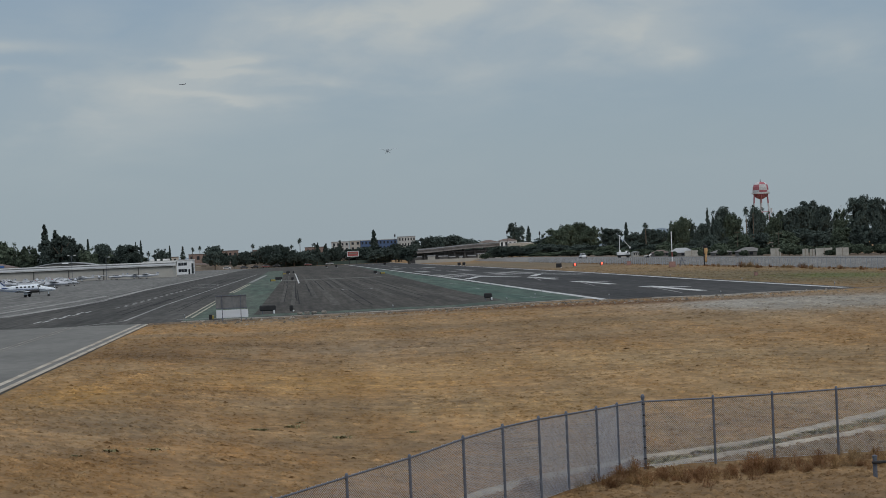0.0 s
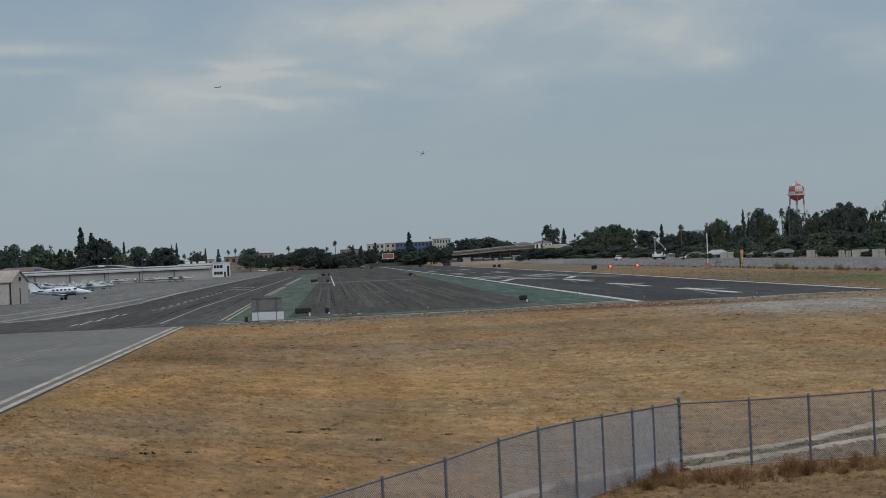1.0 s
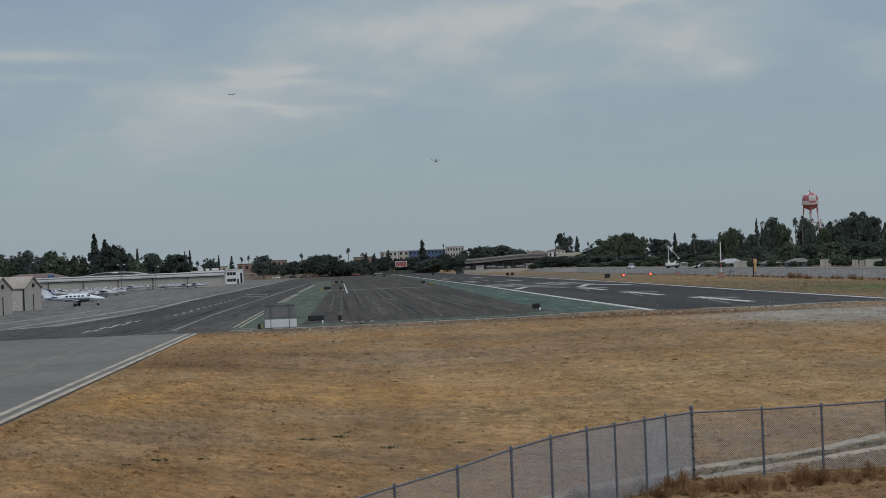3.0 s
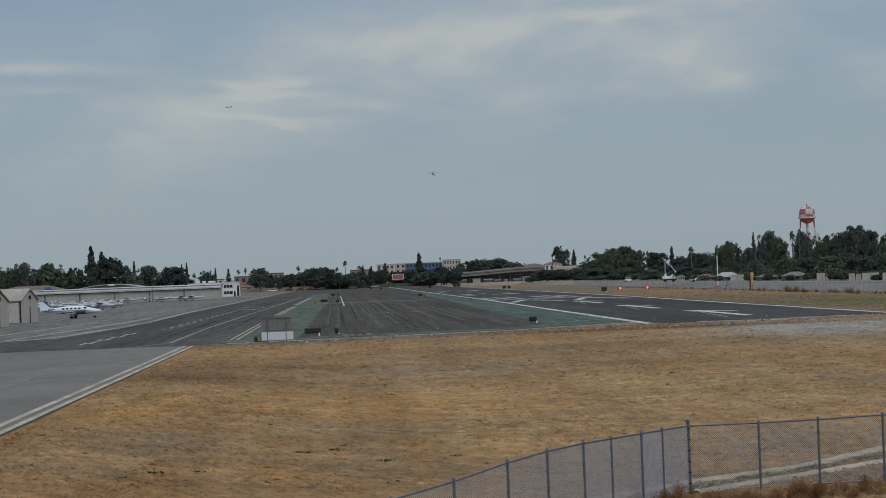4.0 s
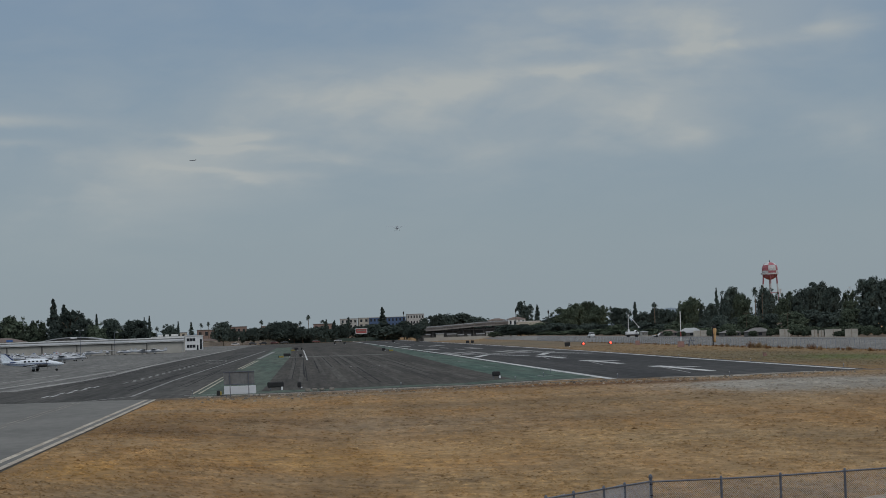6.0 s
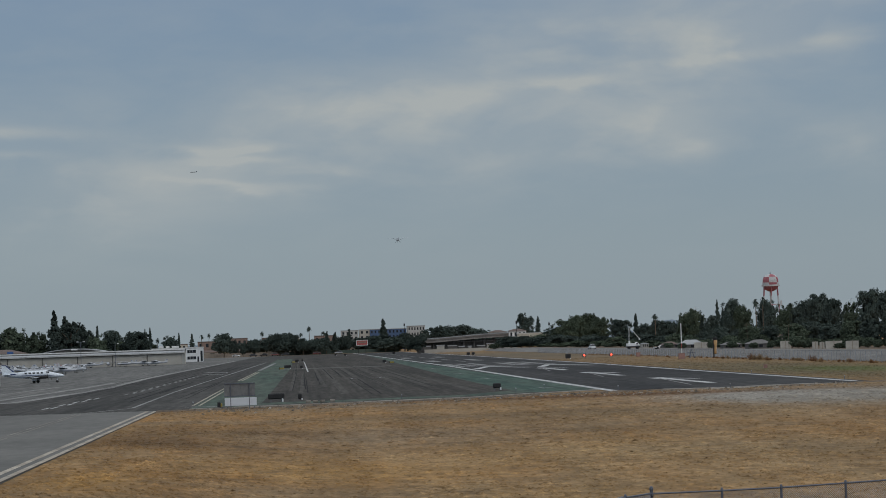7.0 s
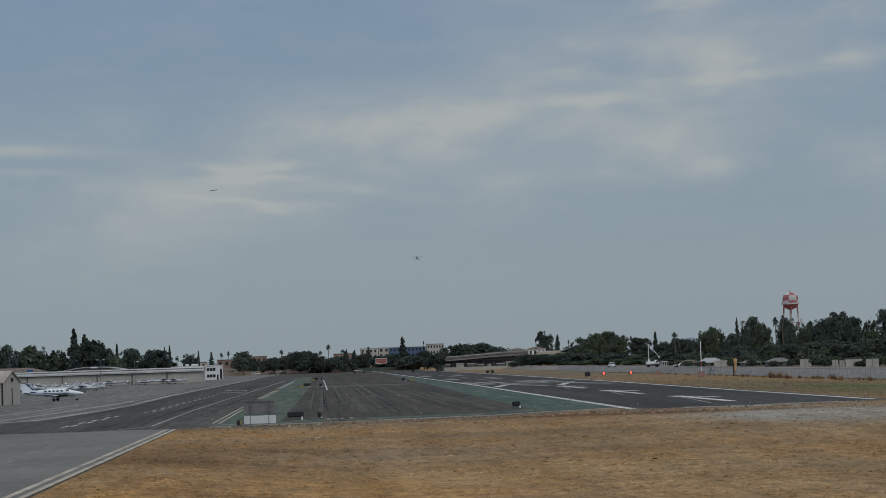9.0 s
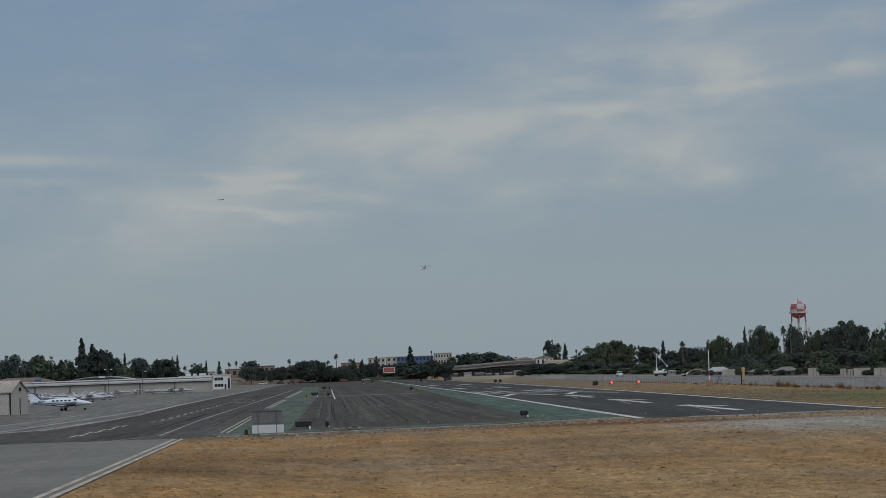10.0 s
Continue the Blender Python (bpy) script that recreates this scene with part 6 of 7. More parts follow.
plant([
    ("d", 58.6, 1076, 5.2, 7.8), ("d", 63.2, 1087, 5.0, 7.9), ("d", 66.5, 1076, 5.1, 7.8),
    ("d", 71.3, 1089, 5.2, 7.9), ("d", 74.7, 1082, 5.3, 7.9), ("d", 79.5, 1093, 5.1, 7.9),
    ("d", 83.6, 1095, 5.2, 8.0), ("d", 86.9, 1085, 5.3, 7.9), ("d", 91.7, 1095, 5.5, 8.0),
    ("d", 94.5, 1081, 5.3, 7.9), ("d", 98.0, 1077, 5.4, 7.8), ("d", 103.0, 1087, 5.5, 7.9),
], "trees behind the overpass")
plant([
    ("f", 89.8, 1694, 13.6, 9.8), ("f", 99.2, 1714, 15.9, 16.6), ("f", 107.1, 1739, 16.7, 21.1),
    ("f", 121.4, 1763, 16.3, 25.6), ("f", 128.0, 1709, 13.3, 20.7), ("f", 133.1, 1695, 11.7, 16.4),
    ("t", 171.2, 1794, 25.4, 11.3), ("t", 168.9, 1728, 21.8, 10.9), ("c", 184.0, 1805, 20.3, 7.0),
    ("f", 158.5, 1798, 6.7, 17.4), ("f", 145.2, 1735, 3.5, 16.8),
], "trees behind the overpass")
plant([
    ("d", 132.7, 1225, 9.3, 14.8), ("b", 134.6, 1193, 13.5, 14.4), ("b", 132.4, 1124, 15.2, 13.6),
    ("b", 142.3, 1159, 15.9, 15.7), ("b", 132.0, 1025, 12.5, 11.4), ("p", 136.0, 1041, 13.4, 1.8),
    ("p", 136.8, 1023, 12.5, 2.0), ("d", 124.8, 906, 10.7, 10.1), ("c", 129.0, 894, 12.0, 3.5),
    ("d", 130.9, 883, 8.6, 7.7), ("p", 129.9, 851, 12.0, 2.9), ("d", 134.7, 874, 9.8, 7.2),
    ("d", 138.9, 871, 9.0, 7.6), ("b", 137.1, 827, 11.7, 7.2), ("b", 139.5, 820, 12.8, 7.9),
    ("d", 130.5, 738, 9.8, 5.4), ("c", 128.6, 715, 13.8, 2.4), ("d", 139.2, 749, 15.3, 8.0),
    ("b", 139.1, 728, 12.5, 7.1), ("p", 126.9, 645, 13.6, 2.3), ("p", 130.9, 655, 14.2, 2.1),
    ("d", 141.2, 700, 13.5, 7.8), ("b", 140.4, 670, 12.2, 7.5), ("d", 141.2, 652, 12.2, 7.3),
], "trees along the river")
plant([
    ("d", 136.6, 610, 13.7, 8.3), ("d", 128.6, 557, 11.6, 6.2), ("b", 139.1, 583, 10.6, 6.5),
    ("d", 141.3, 573, 14.0, 8.3), ("d", 124.8, 490, 12.0, 5.9), ("d", 136.5, 519, 11.2, 7.0),
    ("d", 135.6, 497, 11.5, 6.7), ("d", 133.0, 477, 9.3, 6.9), ("b", 134.1, 521, 9.5, 6.3),
    ("c", 141.0, 930, 8.1, 5.0), ("c", 135.8, 831, 9.2, 3.2), ("c", 129.3, 747, 9.1, 2.5),
    ("c", 138.5, 760, 11.5, 2.6),
], "trees along the river")
plant([
    ("b", 108.9, 1072, 6.0, 10.4), ("d", 113.2, 1063, 4.7, 11.3), ("d", 114.7, 1030, 5.5, 12.5),
    ("d", 111.5, 949, 4.6, 11.5), ("d", 112.0, 906, 4.8, 11.0), ("d", 114.2, 881, 4.1, 10.7),
    ("b", 114.4, 838, 3.9, 10.1), ("d", 115.3, 804, 4.9, 9.0), ("d", 110.6, 741, 4.2, 8.2),
    ("d", 112.4, 719, 3.6, 7.0), ("b", 111.9, 692, 4.2, 6.7), ("d", 112.9, 620, 5.5, 6.9),
    ("d", 117.1, 624, 4.7, 6.0), ("b", 113.9, 587, 5.4, 7.1), ("d", 109.7, 541, 5.4, 6.6),
    ("b", 109.2, 514, 5.4, 7.5), ("d", 116.7, 527, 5.9, 7.2), ("d", 116.6, 507, 5.2, 7.4),
    ("b", 108.6, 455, 5.4, 6.2), ("d", 109.3, 440, 5.6, 6.4), ("d", 111.5, 433, 4.9, 6.3),
    ("d", 110.0, 414, 5.2, 6.0), ("d", 112.1, 644, 4.5, 5.3), ("d", 112.4, 667, 3.6, 4.8),
], "trees along the river")
plant([
    ("d", 112.4, 407, 5.0, 5.9),
], "trees along the river")
plant([
    ("s", 103.8, 1117, 2.0, 10.8), ("s", 104.6, 1057, 1.2, 9.2), ("s", 104.7, 996, 1.4, 9.7),
    ("s", 101.8, 905, 1.8, 9.6), ("s", 102.4, 854, 2.3, 9.1), ("s", 102.2, 564, 1.1, 5.5),
    ("s", 103.4, 548, 1.7, 5.3), ("s", 103.0, 512, 1.7, 4.5), ("s", 102.4, 471, 1.8, 4.1),
    ("s", 103.0, 442, 1.8, 4.3), ("s", 104.4, 434, 2.4, 3.1), ("s", 104.5, 784, 1.4, 5.7),
    ("s", 102.9, 690, 1.4, 5.0), ("s", 103.8, 605, 1.4, 4.4),
], "bushes on the levee")
plant([
    ("s", 104.9, 1002, 2.2, 8.2), ("s", 106.8, 977, 1.5, 10.2), ("s", 105.4, 925, 1.9, 8.5),
    ("s", 106.6, 899, 2.5, 7.2), ("s", 106.1, 861, 1.7, 8.8), ("s", 105.6, 825, 2.3, 7.4),
    ("s", 105.2, 794, 1.6, 6.2), ("s", 106.1, 773, 1.9, 7.7), ("s", 104.4, 736, 2.4, 6.4),
    ("s", 106.4, 726, 1.7, 5.4), ("s", 106.5, 704, 2.2, 6.8), ("s", 106.1, 681, 1.6, 5.8),
    ("s", 105.1, 655, 1.9, 4.8), ("s", 104.7, 633, 2.3, 6.0), ("s", 106.8, 628, 1.7, 5.2),
    ("s", 104.5, 598, 2.1, 6.2), ("s", 105.7, 590, 1.6, 5.4), ("s", 104.6, 569, 2.0, 4.5),
    ("s", 105.7, 560, 2.2, 5.7), ("s", 105.2, 544, 1.7, 4.9), ("s", 104.8, 529, 2.1, 4.1),
    ("s", 105.3, 519, 1.6, 5.2), ("s", 106.6, 514, 1.9, 4.5), ("s", 104.4, 492, 2.2, 3.7),
], "bushes on the levee")
plant([
    ("s", 104.7, 482, 1.7, 4.7), ("s", 106.3, 480, 2.0, 4.1), ("s", 104.7, 462, 1.6, 3.4),
    ("s", 104.8, 454, 1.9, 4.3), ("s", 106.8, 453, 2.1, 3.7), ("s", 105.8, 440, 1.8, 4.6),
    ("s", 105.0, 428, 2.0, 3.9), ("s", 106.3, 425, 1.6, 3.4), ("s", 105.6, 414, 1.9, 4.2),
    ("s", 105.7, 407, 2.0, 3.6), ("s", 105.4, 399, 1.8, 3.1), ("s", 104.5, 389, 2.0, 3.9),
    ("s", 105.2, 384, 1.7, 3.4),
], "bushes on the levee")
plant([("f", 52, 1326, 8.2, 11), ("f", 59, 1332, 11.0, 12), ("d", 51.6, 1036, 8.8, 11.0), ("f", 46.5, 1330, 6.4, 9)], "trees beside the overpass")
plant([
    ("f", -25.9, 1312, 9.8, 7.0), ("f", -13.1, 1316, 13.4, 5.6), ("f", -8.4, 1322, 12.6, 5.6), ("f", -3.6, 1312, 11.6, 7.0),
    ("f", 1.1, 1308, 9.8, 8.4), ("f", 9.0, 1310, 8.8, 9.1), ("c", 13.9, 1316, 11.6, 4.9), ("f", -32.4, 1306, 8.4, 4.2),
    ("f", -37.8, 1340, 7.3, 5.0), ("c", 19.3, 1318, 12.1, 4.2), ("f", 25.2, 1326, 11.2, 7.1), ("f", 41.4, 1330, 9.9, 10.6),
    ("f", 54.4, 1334, 9.1, 12.1), ("f", 47.3, 1318, 6.9, 14.0), ("f", 61.2, 1310, 5.7, 9.1), ("t", -19.6, 1320, 10.3, 4.2),
    ("f", -43.1, 1310, 13.2, 10.5),
], "trees past the end of the runway")
plant([
    ("s", 97.6, 500, 1.4, 2.4), ("s", 96.4, 588, 1.5, 2.8), ("s", 99.9, 584, 1.2, 2.0), ("s", 98.4, 622, 1.6, 3.0), ("s", 99.4, 535, 1.7, 3.0),
    ("s", 100.8, 497, 1.6, 2.2), ("s", 101.8, 512, 3.2, 3.8), ("s", 100.6, 468, 2.6, 4.2), ("s", 100.2, 456, 2.0, 2.6), ("s", 101.6, 606, 3.4, 5.0),
    ("s", 99.0, 560, 1.8, 2.4), ("s", 100.6, 438, 1.9, 2.0), ("s", 101.3, 548, 3.0, 4.4), ("s", 99.2, 426, 1.2, 2.4), ("s", 101.5, 520, 2.4, 4.0),
], "bushes on the levee")
for slots in TREES.values():
    for slot in slots:
        if not slot[3]:
            for o in (*slot[0].children_recursive, slot[0]):
                bpy.data.objects.remove(o)


# ---- the far fence along the river and the levee ----
LEVEE = mat("levee_concrete", (0.165, 0.158, 0.148), (0.118, 0.112, 0.104), 0.05, (1, 0.2, 1), 0.9, bump=0.2, fine=0.8, world_size=True)
WIRE = mat("fence_wire", (0.40, 0.425, 0.47), (0.33, 0.35, 0.39), 3.0, rough=0.5, metal=0.5)


def levee():
    bm = bmesh.new()
    prev = None
    for i in range(71):
        y = 190 + i * 12
        cur = [bm.verts.new((x, y, height(x, y) + 0.04)) for x in (80, 81, 82.2, 83.4, 85, 99)]
        if prev:
            for k in range(5):
                bm.faces.new((prev[k], prev[k + 1], cur[k + 1], cur[k]))
        prev = cur
    tagged(part("levee", bm, LEVEE, smooth=True), "grey paved levee slope along the river", "levee", kind="structure")


levee()
# darker strip of ground laid beneath the bushes
pave("river_bank", "dark strip of ground under the bushes beyond the levee", [(99.2, 190), (116, 190), (116, 1030), (99.2, 1030)], 1.02, SOIL, "bank")


def veil():
    """Woven wire seen from afar: mostly gaps."""
    m = bpy.data.materials.new("woven_wire")
    m.use_nodes = True
    n, l = m.node_tree.nodes, m.node_tree.links
    p = n["Principled BSDF"]
    p.inputs["Base Color"].default_value, p.inputs["Roughness"].default_value = (0.27, 0.28, 0.30, 1), 0.6
    tr, mx = n.new("ShaderNodeBsdfTransparent"), n.new("ShaderNodeMixShader")
    mx.inputs[0].default_value = 0.11
    l.new(tr.outputs[0], mx.inputs[1])
    l.new(p.outputs[0], mx.inputs[2])
    l.new(mx.outputs[0], n["Material Output"].inputs[0])
    return m


VEIL = veil()


def river_fence():
    t = thing("river_fence", "long grey chain-link fence along the river levee", "fence", at(78.6, 0))
    post = mesh_of(rod(bmesh.new(), (0, 0, -0.2), (0, 0, 1.6), 0.034, seg=6), "post", WIRE)
    for i in range(190):
        o = new("post", post)
        o.parent = t
        o.matrix_basis = pose(0, 205 + i * 3.0, 0)
    for i in range(19):
        y = 205 + i * 30
        part("mesh_panel", bx(-0.006, 0.006, y, y + 29.98, 0.05, 1.55), VEIL, t, "woven wire mesh")
        part("top_rail", rod(bmesh.new(), (0, y, 1.58), (0, y + 29.98, 1.58), 0.025, seg=6), GALV, t)


river_fence()

# ---- the near chain-link fence ----
CORNER = (9.79, 66.00)
RIGHT = [CORNER, (11.88, 66.38), (13.66, 66.69), (15.62, 67.03), (17.40, 67.35), (19.35, 67.65), (21.30, 67.95)]
LEFT = [CORNER, (8.81, 64.30), (8.00, 62.53), (6.99, 60.87), (6.08, 59.14), (5.01, 57.51), (3.91, 55.91), (2.54, 54.51), (1.03, 53.30), (-0.69, 52.38), (-2.47, 51.75)]
RIGHT_TOP = [0.292, 0.278, 0.285, 0.322, 0.360, 0.390, 0.420]
LEFT_TOP = [0.300, 0.330, 0.383, 0.397, 0.435, 0.397, 0.285, 0.015, -0.247, -0.600, -0.938]


def wires(a, b, za, zb, low_a, low_b, step=0.058, r=0.0026):
    """Both sets of slanting wires of a chain-link panel between two posts, as thin prisms."""
    verts, faces = [], []
    A, B = Vector((*a, 0)), Vector((*b, 0))
    u = (B - A).normalized()
    n = u.cross(Vector((0, 0, 1)))
    L = (B - A).length
    zt = lambda s: za + (zb - za) * s / L
    zl = lambda s: low_a + (low_b - low_a) * s / L
    H = max(za - low_a, zb - low_b)
    slope = 1.05
    for d in (1, -1):
        s = -H / slope
        while s < L + H / slope:
            # a wire starts at the bottom at s and rises towards d
            pts = []
            for k in range(0, 41):
                q = s + d * k * H / slope / 40
                z = low_a + (low_b - low_a) * max(0, min(L, q)) / L + k * H / 40
                if 0.03 < q < L - 0.03 and z < zt(q) and z > zl(q) - 0.01:
                    pts.append((q, z))
            if len(pts) > 1:
                (q0, z0), (q1, z1) = pts[0], pts[-1]
                p0, p1 = A + u * q0 + Vector((0, 0, z0)), A + u * q1 + Vector((0, 0, z1))
                side = (p1 - p0).normalized().cross(n) * r
                i = len(verts)
                for p in (p0, p1):
                    verts += [p + side + n * d * 0.003, p - side + n * d * 0.003, p + n * (r * 1.6 + d * 0.003)]
                faces += [(i, i + 1, i + 4, i + 3), (i + 1, i + 2, i + 5, i + 4), (i + 2, i, i + 3, i + 5)]
            s += step
    me = bpy.data.meshes.new("wire_mesh")
    me.from_pydata([tuple(v) for v in verts], [], faces)
    me.materials.append(WIRE)
    return me


def near_fence(corner, pts, tops, label, wire_r):
    t = thing("chain_link_fence", label, "fence", group="chain-link fences on the field")
    for i, ((x, y), z) in enumerate(zip(pts, tops)):
        if i == 0 and not corner:
            continue
        low = height(x, y)
        r = 0.048 if i == 0 else 0.037
        p = part("post", rod(bmesh.new(), (x, y, low - 0.3), (x, y, z + (0.11 if i == 0 else 0.0)), r, seg=10), GALV, t)
        part("post_cap", lathe(bmesh.new(), [(r * 1.25, 0), (r * 1.25, 0.05), (r * 0.8, 0.1), (0, 0.12)], 10, pose(x, y, z + (0.10 if i == 0 else -0.02))), GALV, p)
    for (a, za), (b, zb) in zip(zip(pts, tops), zip(pts[1:], tops[1:])):
        part("top_rail", rod(bmesh.new(), (*a, za), (*b, zb), 0.025, seg=8), GALV, t)
        la, lb = height(*a) + 0.05, height(*b) + 0.05
        o = new("wire_mesh", wires(a, b, za + 0.05, zb + 0.05, la, lb, r=wire_r))
        o.parent = t
        part("tension_wire", rod(bmesh.new(), (*a, la), (*b, lb), 0.006, seg=5), WIRE, t)
    if corner:
        x, y = pts[0]
        for k in range(6):
            part("clamp", rod(bmesh.new(), (x, y, -1.35 + 0.31 * k), (x, y, -1.31 + 0.31 * k), 0.057, seg=10), DARK, t, "dark tension band")
    return t


near_fence(True, RIGHT, RIGHT_TOP, "galvanized chain-link fence on the field with corner post", 0.0029)
near_fence(False, LEFT, LEFT_TOP, "galvanized chain-link fence running down to the road", 0.0044)


def gate_post():
    t = thing("hinge_post", "short blue-grey steel post with a black hinge", "post", at(15.15, 60.9, height(15.15, 60.9)))
    part("post", rod(bmesh.new(), (0, 0, -0.2), (0, 0, 0.52), 0.06, seg=12), GALV, t)
    part("hinge", bx(-0.1, 0.35, -0.14, -0.06, 0.34, 0.42, 0.02), DARK, t)
    part("cap", lathe(bmesh.new(), [(0.07, 0.5), (0.07, 0.55), (0, 0.58)], 12), GALV, t)


gate_post()

# ---- dry weeds and tufts ----
STRAW = mat("dry_straw", (0.31, 0.215, 0.115), (0.22, 0.15, 0.08), 1.5, rough=0.95, vary=0.2, islands=0.4)
RUST_WEED = mat("rusty_weed", (0.170, 0.082, 0.038), (0.245, 0.135, 0.062), 1.5, rough=0.95, vary=0.25, islands=0.4)
GREEN_WEED = mat("green_weed", (0.15, 0.135, 0.06), (0.20, 0.165, 0.085), 1.5, rough=0.9, vary=0.2, islands=0.4)


def weed_mesh(rnd, h, w, blades, material, name):
    verts, faces = [], []
    for _ in range(blades):
        a, lean = rnd.uniform(0, 6.28), rnd.uniform(0.05, 1.0)
        bx0, by0 = rnd.gauss(0, w * 0.22), rnd.gauss(0, w * 0.22)
        hh = h * rnd.uniform(0.45, 1.0)
        tip = (bx0 + math.cos(a) * lean * w * 0.4, by0 + math.sin(a) * lean * w * 0.4, hh)
        mid = ((bx0 + tip[0]) / 2 * 0.9, (by0 + tip[1]) / 2 * 0.9, hh * 0.6)
        t = rnd.uniform(0.012, 0.028) * (0.7 + w)
        sx, sy = -math.sin(a) * t, math.cos(a) * t
        i = len(verts)
        verts += [(bx0 - sx, by0 - sy, -0.05), (bx0 + sx, by0 + sy, -0.05), (mid[0] + sx, mid[1] + sy, mid[2]), (mid[0] - sx, mid[1] - sy, mid[2]), tip]
        faces += [(i, i + 1, i + 2, i + 3), (i + 3, i + 2, i + 4)]
    me = bpy.data.meshes.new(name)
    me.from_pydata(verts, [], faces)
    me.materials.append(material)
    return me


def bush_mesh(rnd, h, w, material, stems=90, bits=9):
    """A dead weed bush: thin stems with a haze of small dry bits."""
    verts, faces = [], []
    for _ in range(stems):
        a, lean = rnd.uniform(0, 6.28), rnd.random() ** 0.7
        base = Vector((rnd.gauss(0, w * 0.12), rnd.gauss(0, w * 0.12), -0.05))
        tip = Vector((math.cos(a) * lean * w * 0.5, math.sin(a) * lean * w * 0.5, h * rnd.uniform(0.5, 1.0) * (1.1 - 0.5 * lean)))
        side = Vector((-math.sin(a), math.cos(a), 0)) * 0.007
        i = len(verts)
        verts += [base - side, base + side, tip + side * 0.6, tip - side * 0.6]
        faces.append((i, i + 1, i + 2, i + 3))
        for _ in range(bits):
            p = base.lerp(tip, rnd.uniform(0.25, 1.0)) + Vector((rnd.gauss(0, 0.04), rnd.gauss(0, 0.04), rnd.gauss(0, 0.03)))
            q = Euler((rnd.uniform(0, 6.3), rnd.uniform(0, 6.3), 0)).to_matrix() @ Vector((rnd.uniform(0.012, 0.04), 0, 0))
            r = Euler((rnd.uniform(0, 6.3), rnd.uniform(0, 6.3), rnd.uniform(0, 6))).to_matrix() @ Vector((0, rnd.uniform(0.008, 0.022), 0))
            i = len(verts)
            verts += [p - q, p + r, p + q, p - r]
            faces.append((i, i + 1, i + 2, i + 3))
    me = bpy.data.meshes.new("weed_clump")
    me.from_pydata([tuple(v) for v in verts], [], faces)
    me.materials.append(material)
    return me


wr = random.Random(21)
BRUSH = [bush_mesh(wr, 0.75, 1.0, m) for m in (RUST_WEED, RUST_WEED, STRAW, STRAW)]
GREENS = [weed_mesh(wr, 0.10, 1.0, 60, GREEN_WEED, "green_weed") for _ in range(2)]


def clump(me, x, y, s, label, group, cat="weed"):
    o = new("weed_clump", me)
    o.matrix_basis = Matrix.LocRotScale((x, y, height(x, y) - 0.04), Euler((0, 0, wr.uniform(0, 6.28))), (s, s, s * wr.uniform(0.7, 1.2)))
    return tagged(o, label, cat, group)


def weed_cover(name, label, meshes, spots):
    """Many low clumps that nobody could count, joined into one mesh; spots: x, y, size."""
    verts, faces, mats, index = [], [], [], []
    for x, y, s in spots:
        me = wr.choice(meshes)
        m = Matrix.LocRotScale((x, y, height(x, y) - 0.04), Euler((0, 0, wr.uniform(0, 6.28))), (s, s, s * wr.uniform(0.6, 1.2)))
        k = len(verts)
        verts += [m @ v.co for v in me.vertices]
        faces += [[k + q for q in p.vertices] for p in me.polygons]
        if me.materials[0] not in mats:
            mats.append(me.materials[0])
        index += [mats.index(me.materials[0])] * len(me.polygons)
    me = bpy.data.meshes.new(name)
    me.from_pydata(verts, [], faces)
    for m in mats:
        me.materials.append(m)
    me.polygons.foreach_set("material_index", index)
    tagged(new(name, me), label, "weeds", kind="stuff")


GOLD = mat("golden_dry_grass", (0.34, 0.215, 0.095), (0.24, 0.145, 0.065), 1.5, rough=0.95, vary=0.2, islands=0.4)
SPRIGS = [bush_mesh(wr, 0.6, 1.1, m, 34, 5) for m in (RUST_WEED, RUST_WEED, GOLD, GOLD, STRAW)]
weed_cover("dry_weeds", "low tangle of golden and rust-brown dry weeds along the fence", SPRIGS,
           [(x, 62.3 + 0.30 * (x - 7.5) + wr.gauss(0, 0.9), 0.2 + 0.5 * wr.random() ** 1.6) for x in (wr.uniform(5.8, 20.8) for _ in range(520))])
for i in range(46):
    x = wr.uniform(6.4, 20.5)
    y = 62.5 + 0.30 * (x - 7.5) + wr.gauss(0, 0.9)
    k = wr.choice((0, 0, 1, 1, 1, 2, 3))
    clump(BRUSH[k], x, y, 0.25 + 0.5 * wr.random() ** 2.0, "rust-brown dead weed clump along the fence" if k < 2 else "straw-coloured dry weed clump along the fence", "dry weeds along the fence")
for x, y, s in ((12.5, 63.3, 0.75), (12.8, 63.0, 0.7), (8.7, 63.4, 0.85), (9.1, 63.2, 0.7), (9.3, 65.1, 0.7)):
    clump(BRUSH[0], x, y, s, "tall rust-brown dead weed clump by the fence post", "dry weeds along the fence")
for x, y in ((-6.4, 66.5), (-5.6, 69.0), (-4.8, 70.5), (-4.5, 70.6), (-1.6, 81.8), (-1.3, 82.0), (-0.3, 84.0), (0.0, 86.0), (4.0, 82.5), (1.4, 80.5)):
    clump(GREENS[wr.randrange(2)], x, y, wr.uniform(0.4, 0.75), "low patch of green weed in the dry grass", "green weeds in the field")


for i in range(60):
    x = wr.uniform(10.2, 22.5)
    y = 67.4 + 1.12 * (x - 10.05) + wr.gauss(0, 0.35)
    clump(GREENS[wr.randrange(2)], x, y, wr.uniform(0.5, 1.1), "low olive weed between the wheel ruts", "weeds between the wheel ruts")
for i in range(34):
    y = 300 + 130 * wr.random() ** 1.6
    clump(BRUSH[wr.randrange(4)], 77.2 + wr.gauss(0, 0.8), y, wr.uniform(0.35, 1.15), "dry brown weed clump against the river fence", "dry weeds by the river fence")


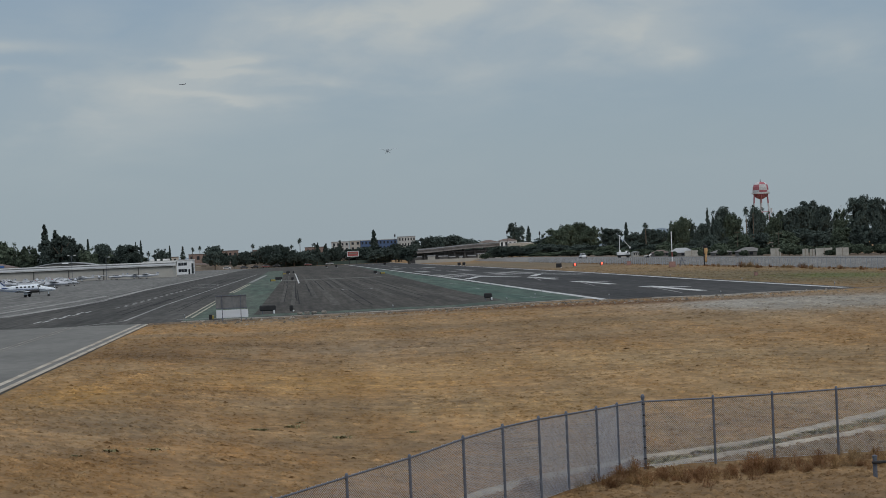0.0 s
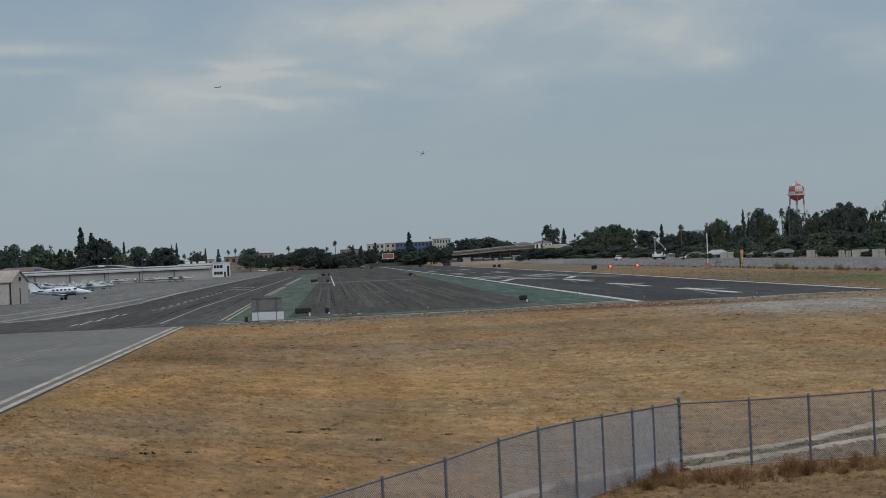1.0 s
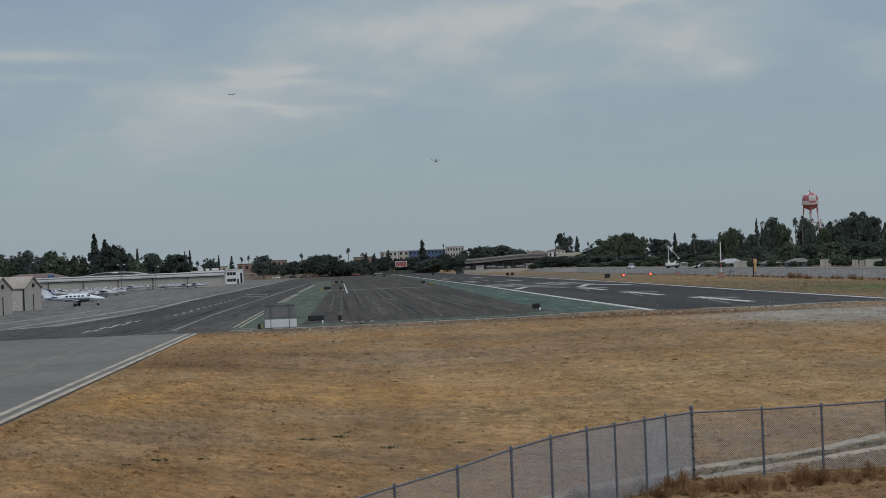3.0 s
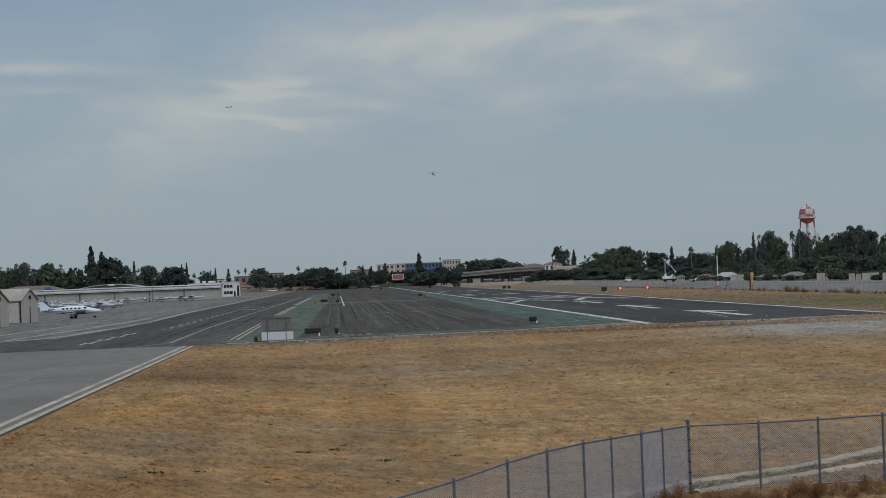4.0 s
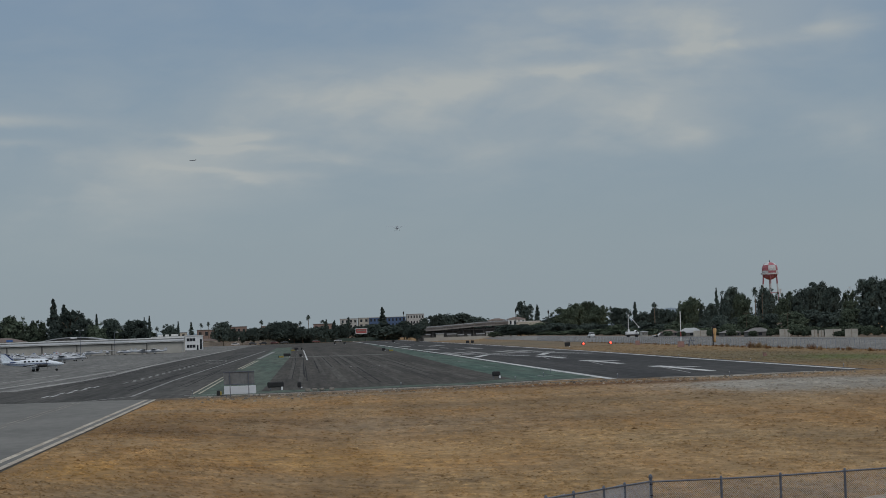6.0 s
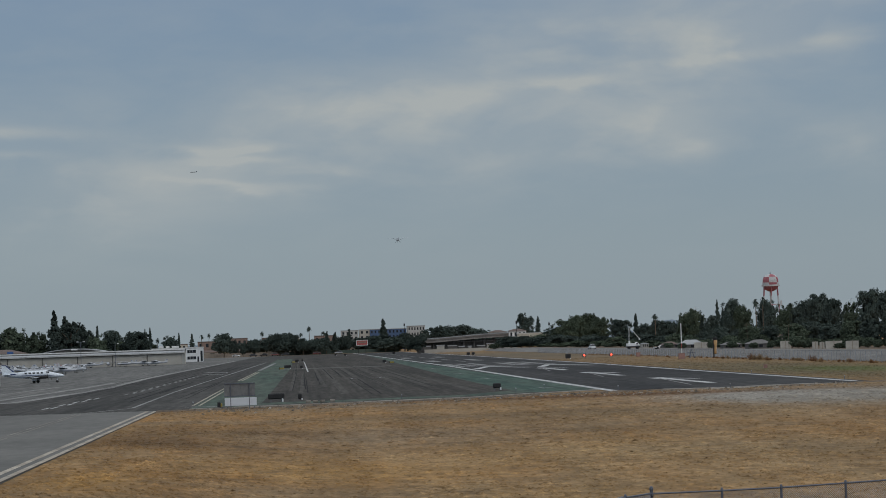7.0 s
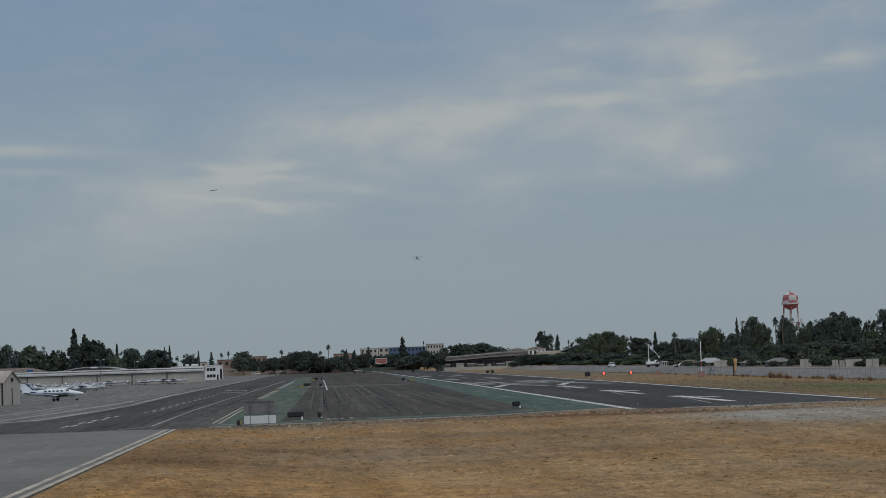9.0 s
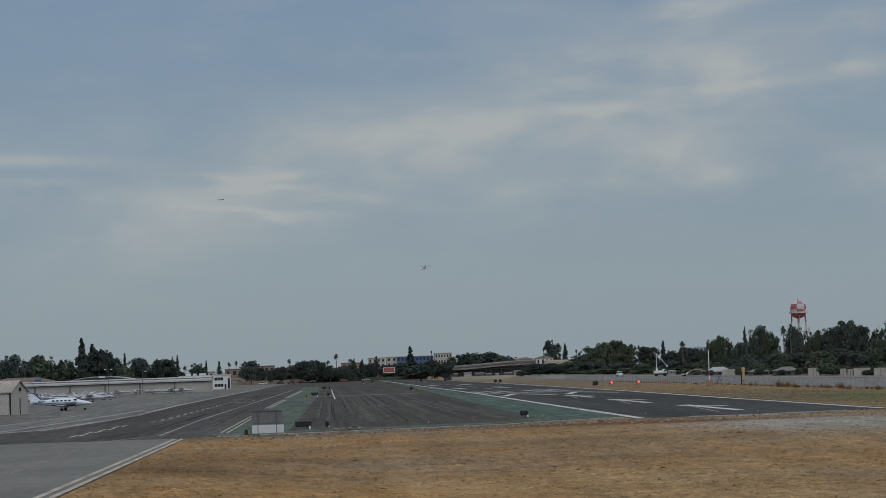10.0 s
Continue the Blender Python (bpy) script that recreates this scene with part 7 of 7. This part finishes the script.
weed_cover("fence_weeds", "low dry weeds at the foot of the river fence", SPRIGS[:3],
           [(78.2 + wr.gauss(0, 0.4), 290 + 340 * wr.random(), wr.uniform(0.35, 0.9)) for _ in range(240)])
for y0, n, s in ((392, 10, 1.5), (362, 6, 1.2), (430, 4, 1.0)):
    for i in range(n):
        clump(BRUSH[wr.choice((1, 2, 3))], 77.6 + wr.gauss(0, 0.5), y0 + wr.gauss(0, 7), s * wr.uniform(0.6, 1.1), "tall heap of dry brush against the river fence", "dry weeds by the river fence")


def rubble():
    """Small stones and clods along the broken edge of the paving."""
    r = random.Random(14)
    verts, faces = [], []
    for _ in range(1500):
        x = r.uniform(-9, 48)
        y = float(np.interp(x, (-9, 2, 8.6, 14.4, 20, 27, 36, 48), (189, 191.6, 194.4, 196, 201.5, 200.5, 199.5, 205))) - abs(r.gauss(0, 5.0)) + 0.8 + 0.8 * math.sin(x * 1.7)
        s, z = 0.04 + 0.17 * r.random() ** 4, height(x, y)
        i = len(verts)
        verts += [(x - s, y, z - 0.05), (x + s, y - s * 0.4, z - 0.05), (x + s * 0.2, y + s, z - 0.05), (x + r.uniform(-0.3, 0.3) * s, y, z + s * r.uniform(0.4, 0.9))]
        faces += [(i, i + 1, i + 3), (i + 1, i + 2, i + 3), (i + 2, i, i + 3)]
    me = bpy.data.meshes.new("rubble")
    me.from_pydata(verts, [], faces)
    me.materials.append(RUBBLE)
    tagged(new("rubble", me), "pale stones and dark clods along the paving edge", "rubble", kind="stuff")


RUBBLE = mat("rubble", (0.30, 0.27, 0.23), (0.12, 0.10, 0.08), 0.7, rough=0.95, islands=0.5, world_size=True)
rubble()


def grass_tufts():
    """Short dry tufts and stubble over the field, thicker where the ground is near."""
    r = np.random.default_rng(8)
    edge_x = (-11.6, -4, 5.7, 17, 27, 36, 49, 60, 76)
    edge_y = (185.0, 187.0, 190.5, 196.0, 200.0, 199.0, 204.0, 207.0, 210.0)
    n = 60000
    y = 56.0 * (205.0 / 56.0) ** r.random(n)
    x = y * r.uniform(-0.17, 0.29, n)
    drift = 0.5 + 0.5 * np.sin(x * 0.9 + 1.7 * np.sin(y * 0.11)) * np.sin(y * 0.23 + 1.3 * np.sin(x * 0.37))
    keep = (x > -11.3) & (y < np.interp(x, edge_x, edge_y) + r.normal(-0.3, 0.6, n)) & (r.random(n) < 0.35 + 0.65 * drift)
    x, y = x[keep], y[keep]
    xf, yf = r.uniform(52, 78, 7000), 205 + 330 * r.random(7000) ** 1.5
    keep = xf > 49.5 + 0.003 * (yf - 205)
    x, y = np.concatenate([x, xf[keep]]), np.concatenate([y, yf[keep]])
    n = len(x)
    z = np.array([height(a, b) + (0.10 * noise.noise(Vector((a * 0.13, b * 0.08, 0))) if b < 185 else 0.0) for a, b in zip(x.tolist(), y.tolist())]) - 0.06
    wide = np.minimum(0.20, 0.085 * r.lognormal(0, 0.5, n)) * (y / 100.0) ** 0.5
    tall = np.minimum(0.07, wide * r.uniform(0.12, 0.32, n))
    turn_by = r.uniform(0, 6.283, n)
    pts = np.zeros((n, 5, 3))
    for k in range(4):
        a = turn_by + k * 1.571 + r.uniform(-0.4, 0.4, n)
        pts[:, k] = np.stack([x + np.cos(a) * wide * r.uniform(0.9, 1.9, n), y + np.sin(a) * wide * r.uniform(0.6, 1.2, n), z + 0.01], 1)
    pts[:, 4] = np.stack([x + r.normal(0, 0.3, n) * wide, y + r.normal(0, 0.3, n) * wide, z + 0.055 + tall], 1)
    me = bpy.data.meshes.new("grass_tufts")
    faces = (np.arange(n)[:, None, None] * 5 + np.array([[0, 1, 4], [1, 2, 4], [2, 3, 4], [3, 0, 4]])[None]).reshape(-1, 3)
    me.from_pydata(pts.reshape(-1, 3), [], faces.tolist())
    me.materials.append(TUFTS)
    tagged(new("grass_tufts", me), "short dry brown grass tufts over the field", "grass", kind="stuff")


grass_tufts()
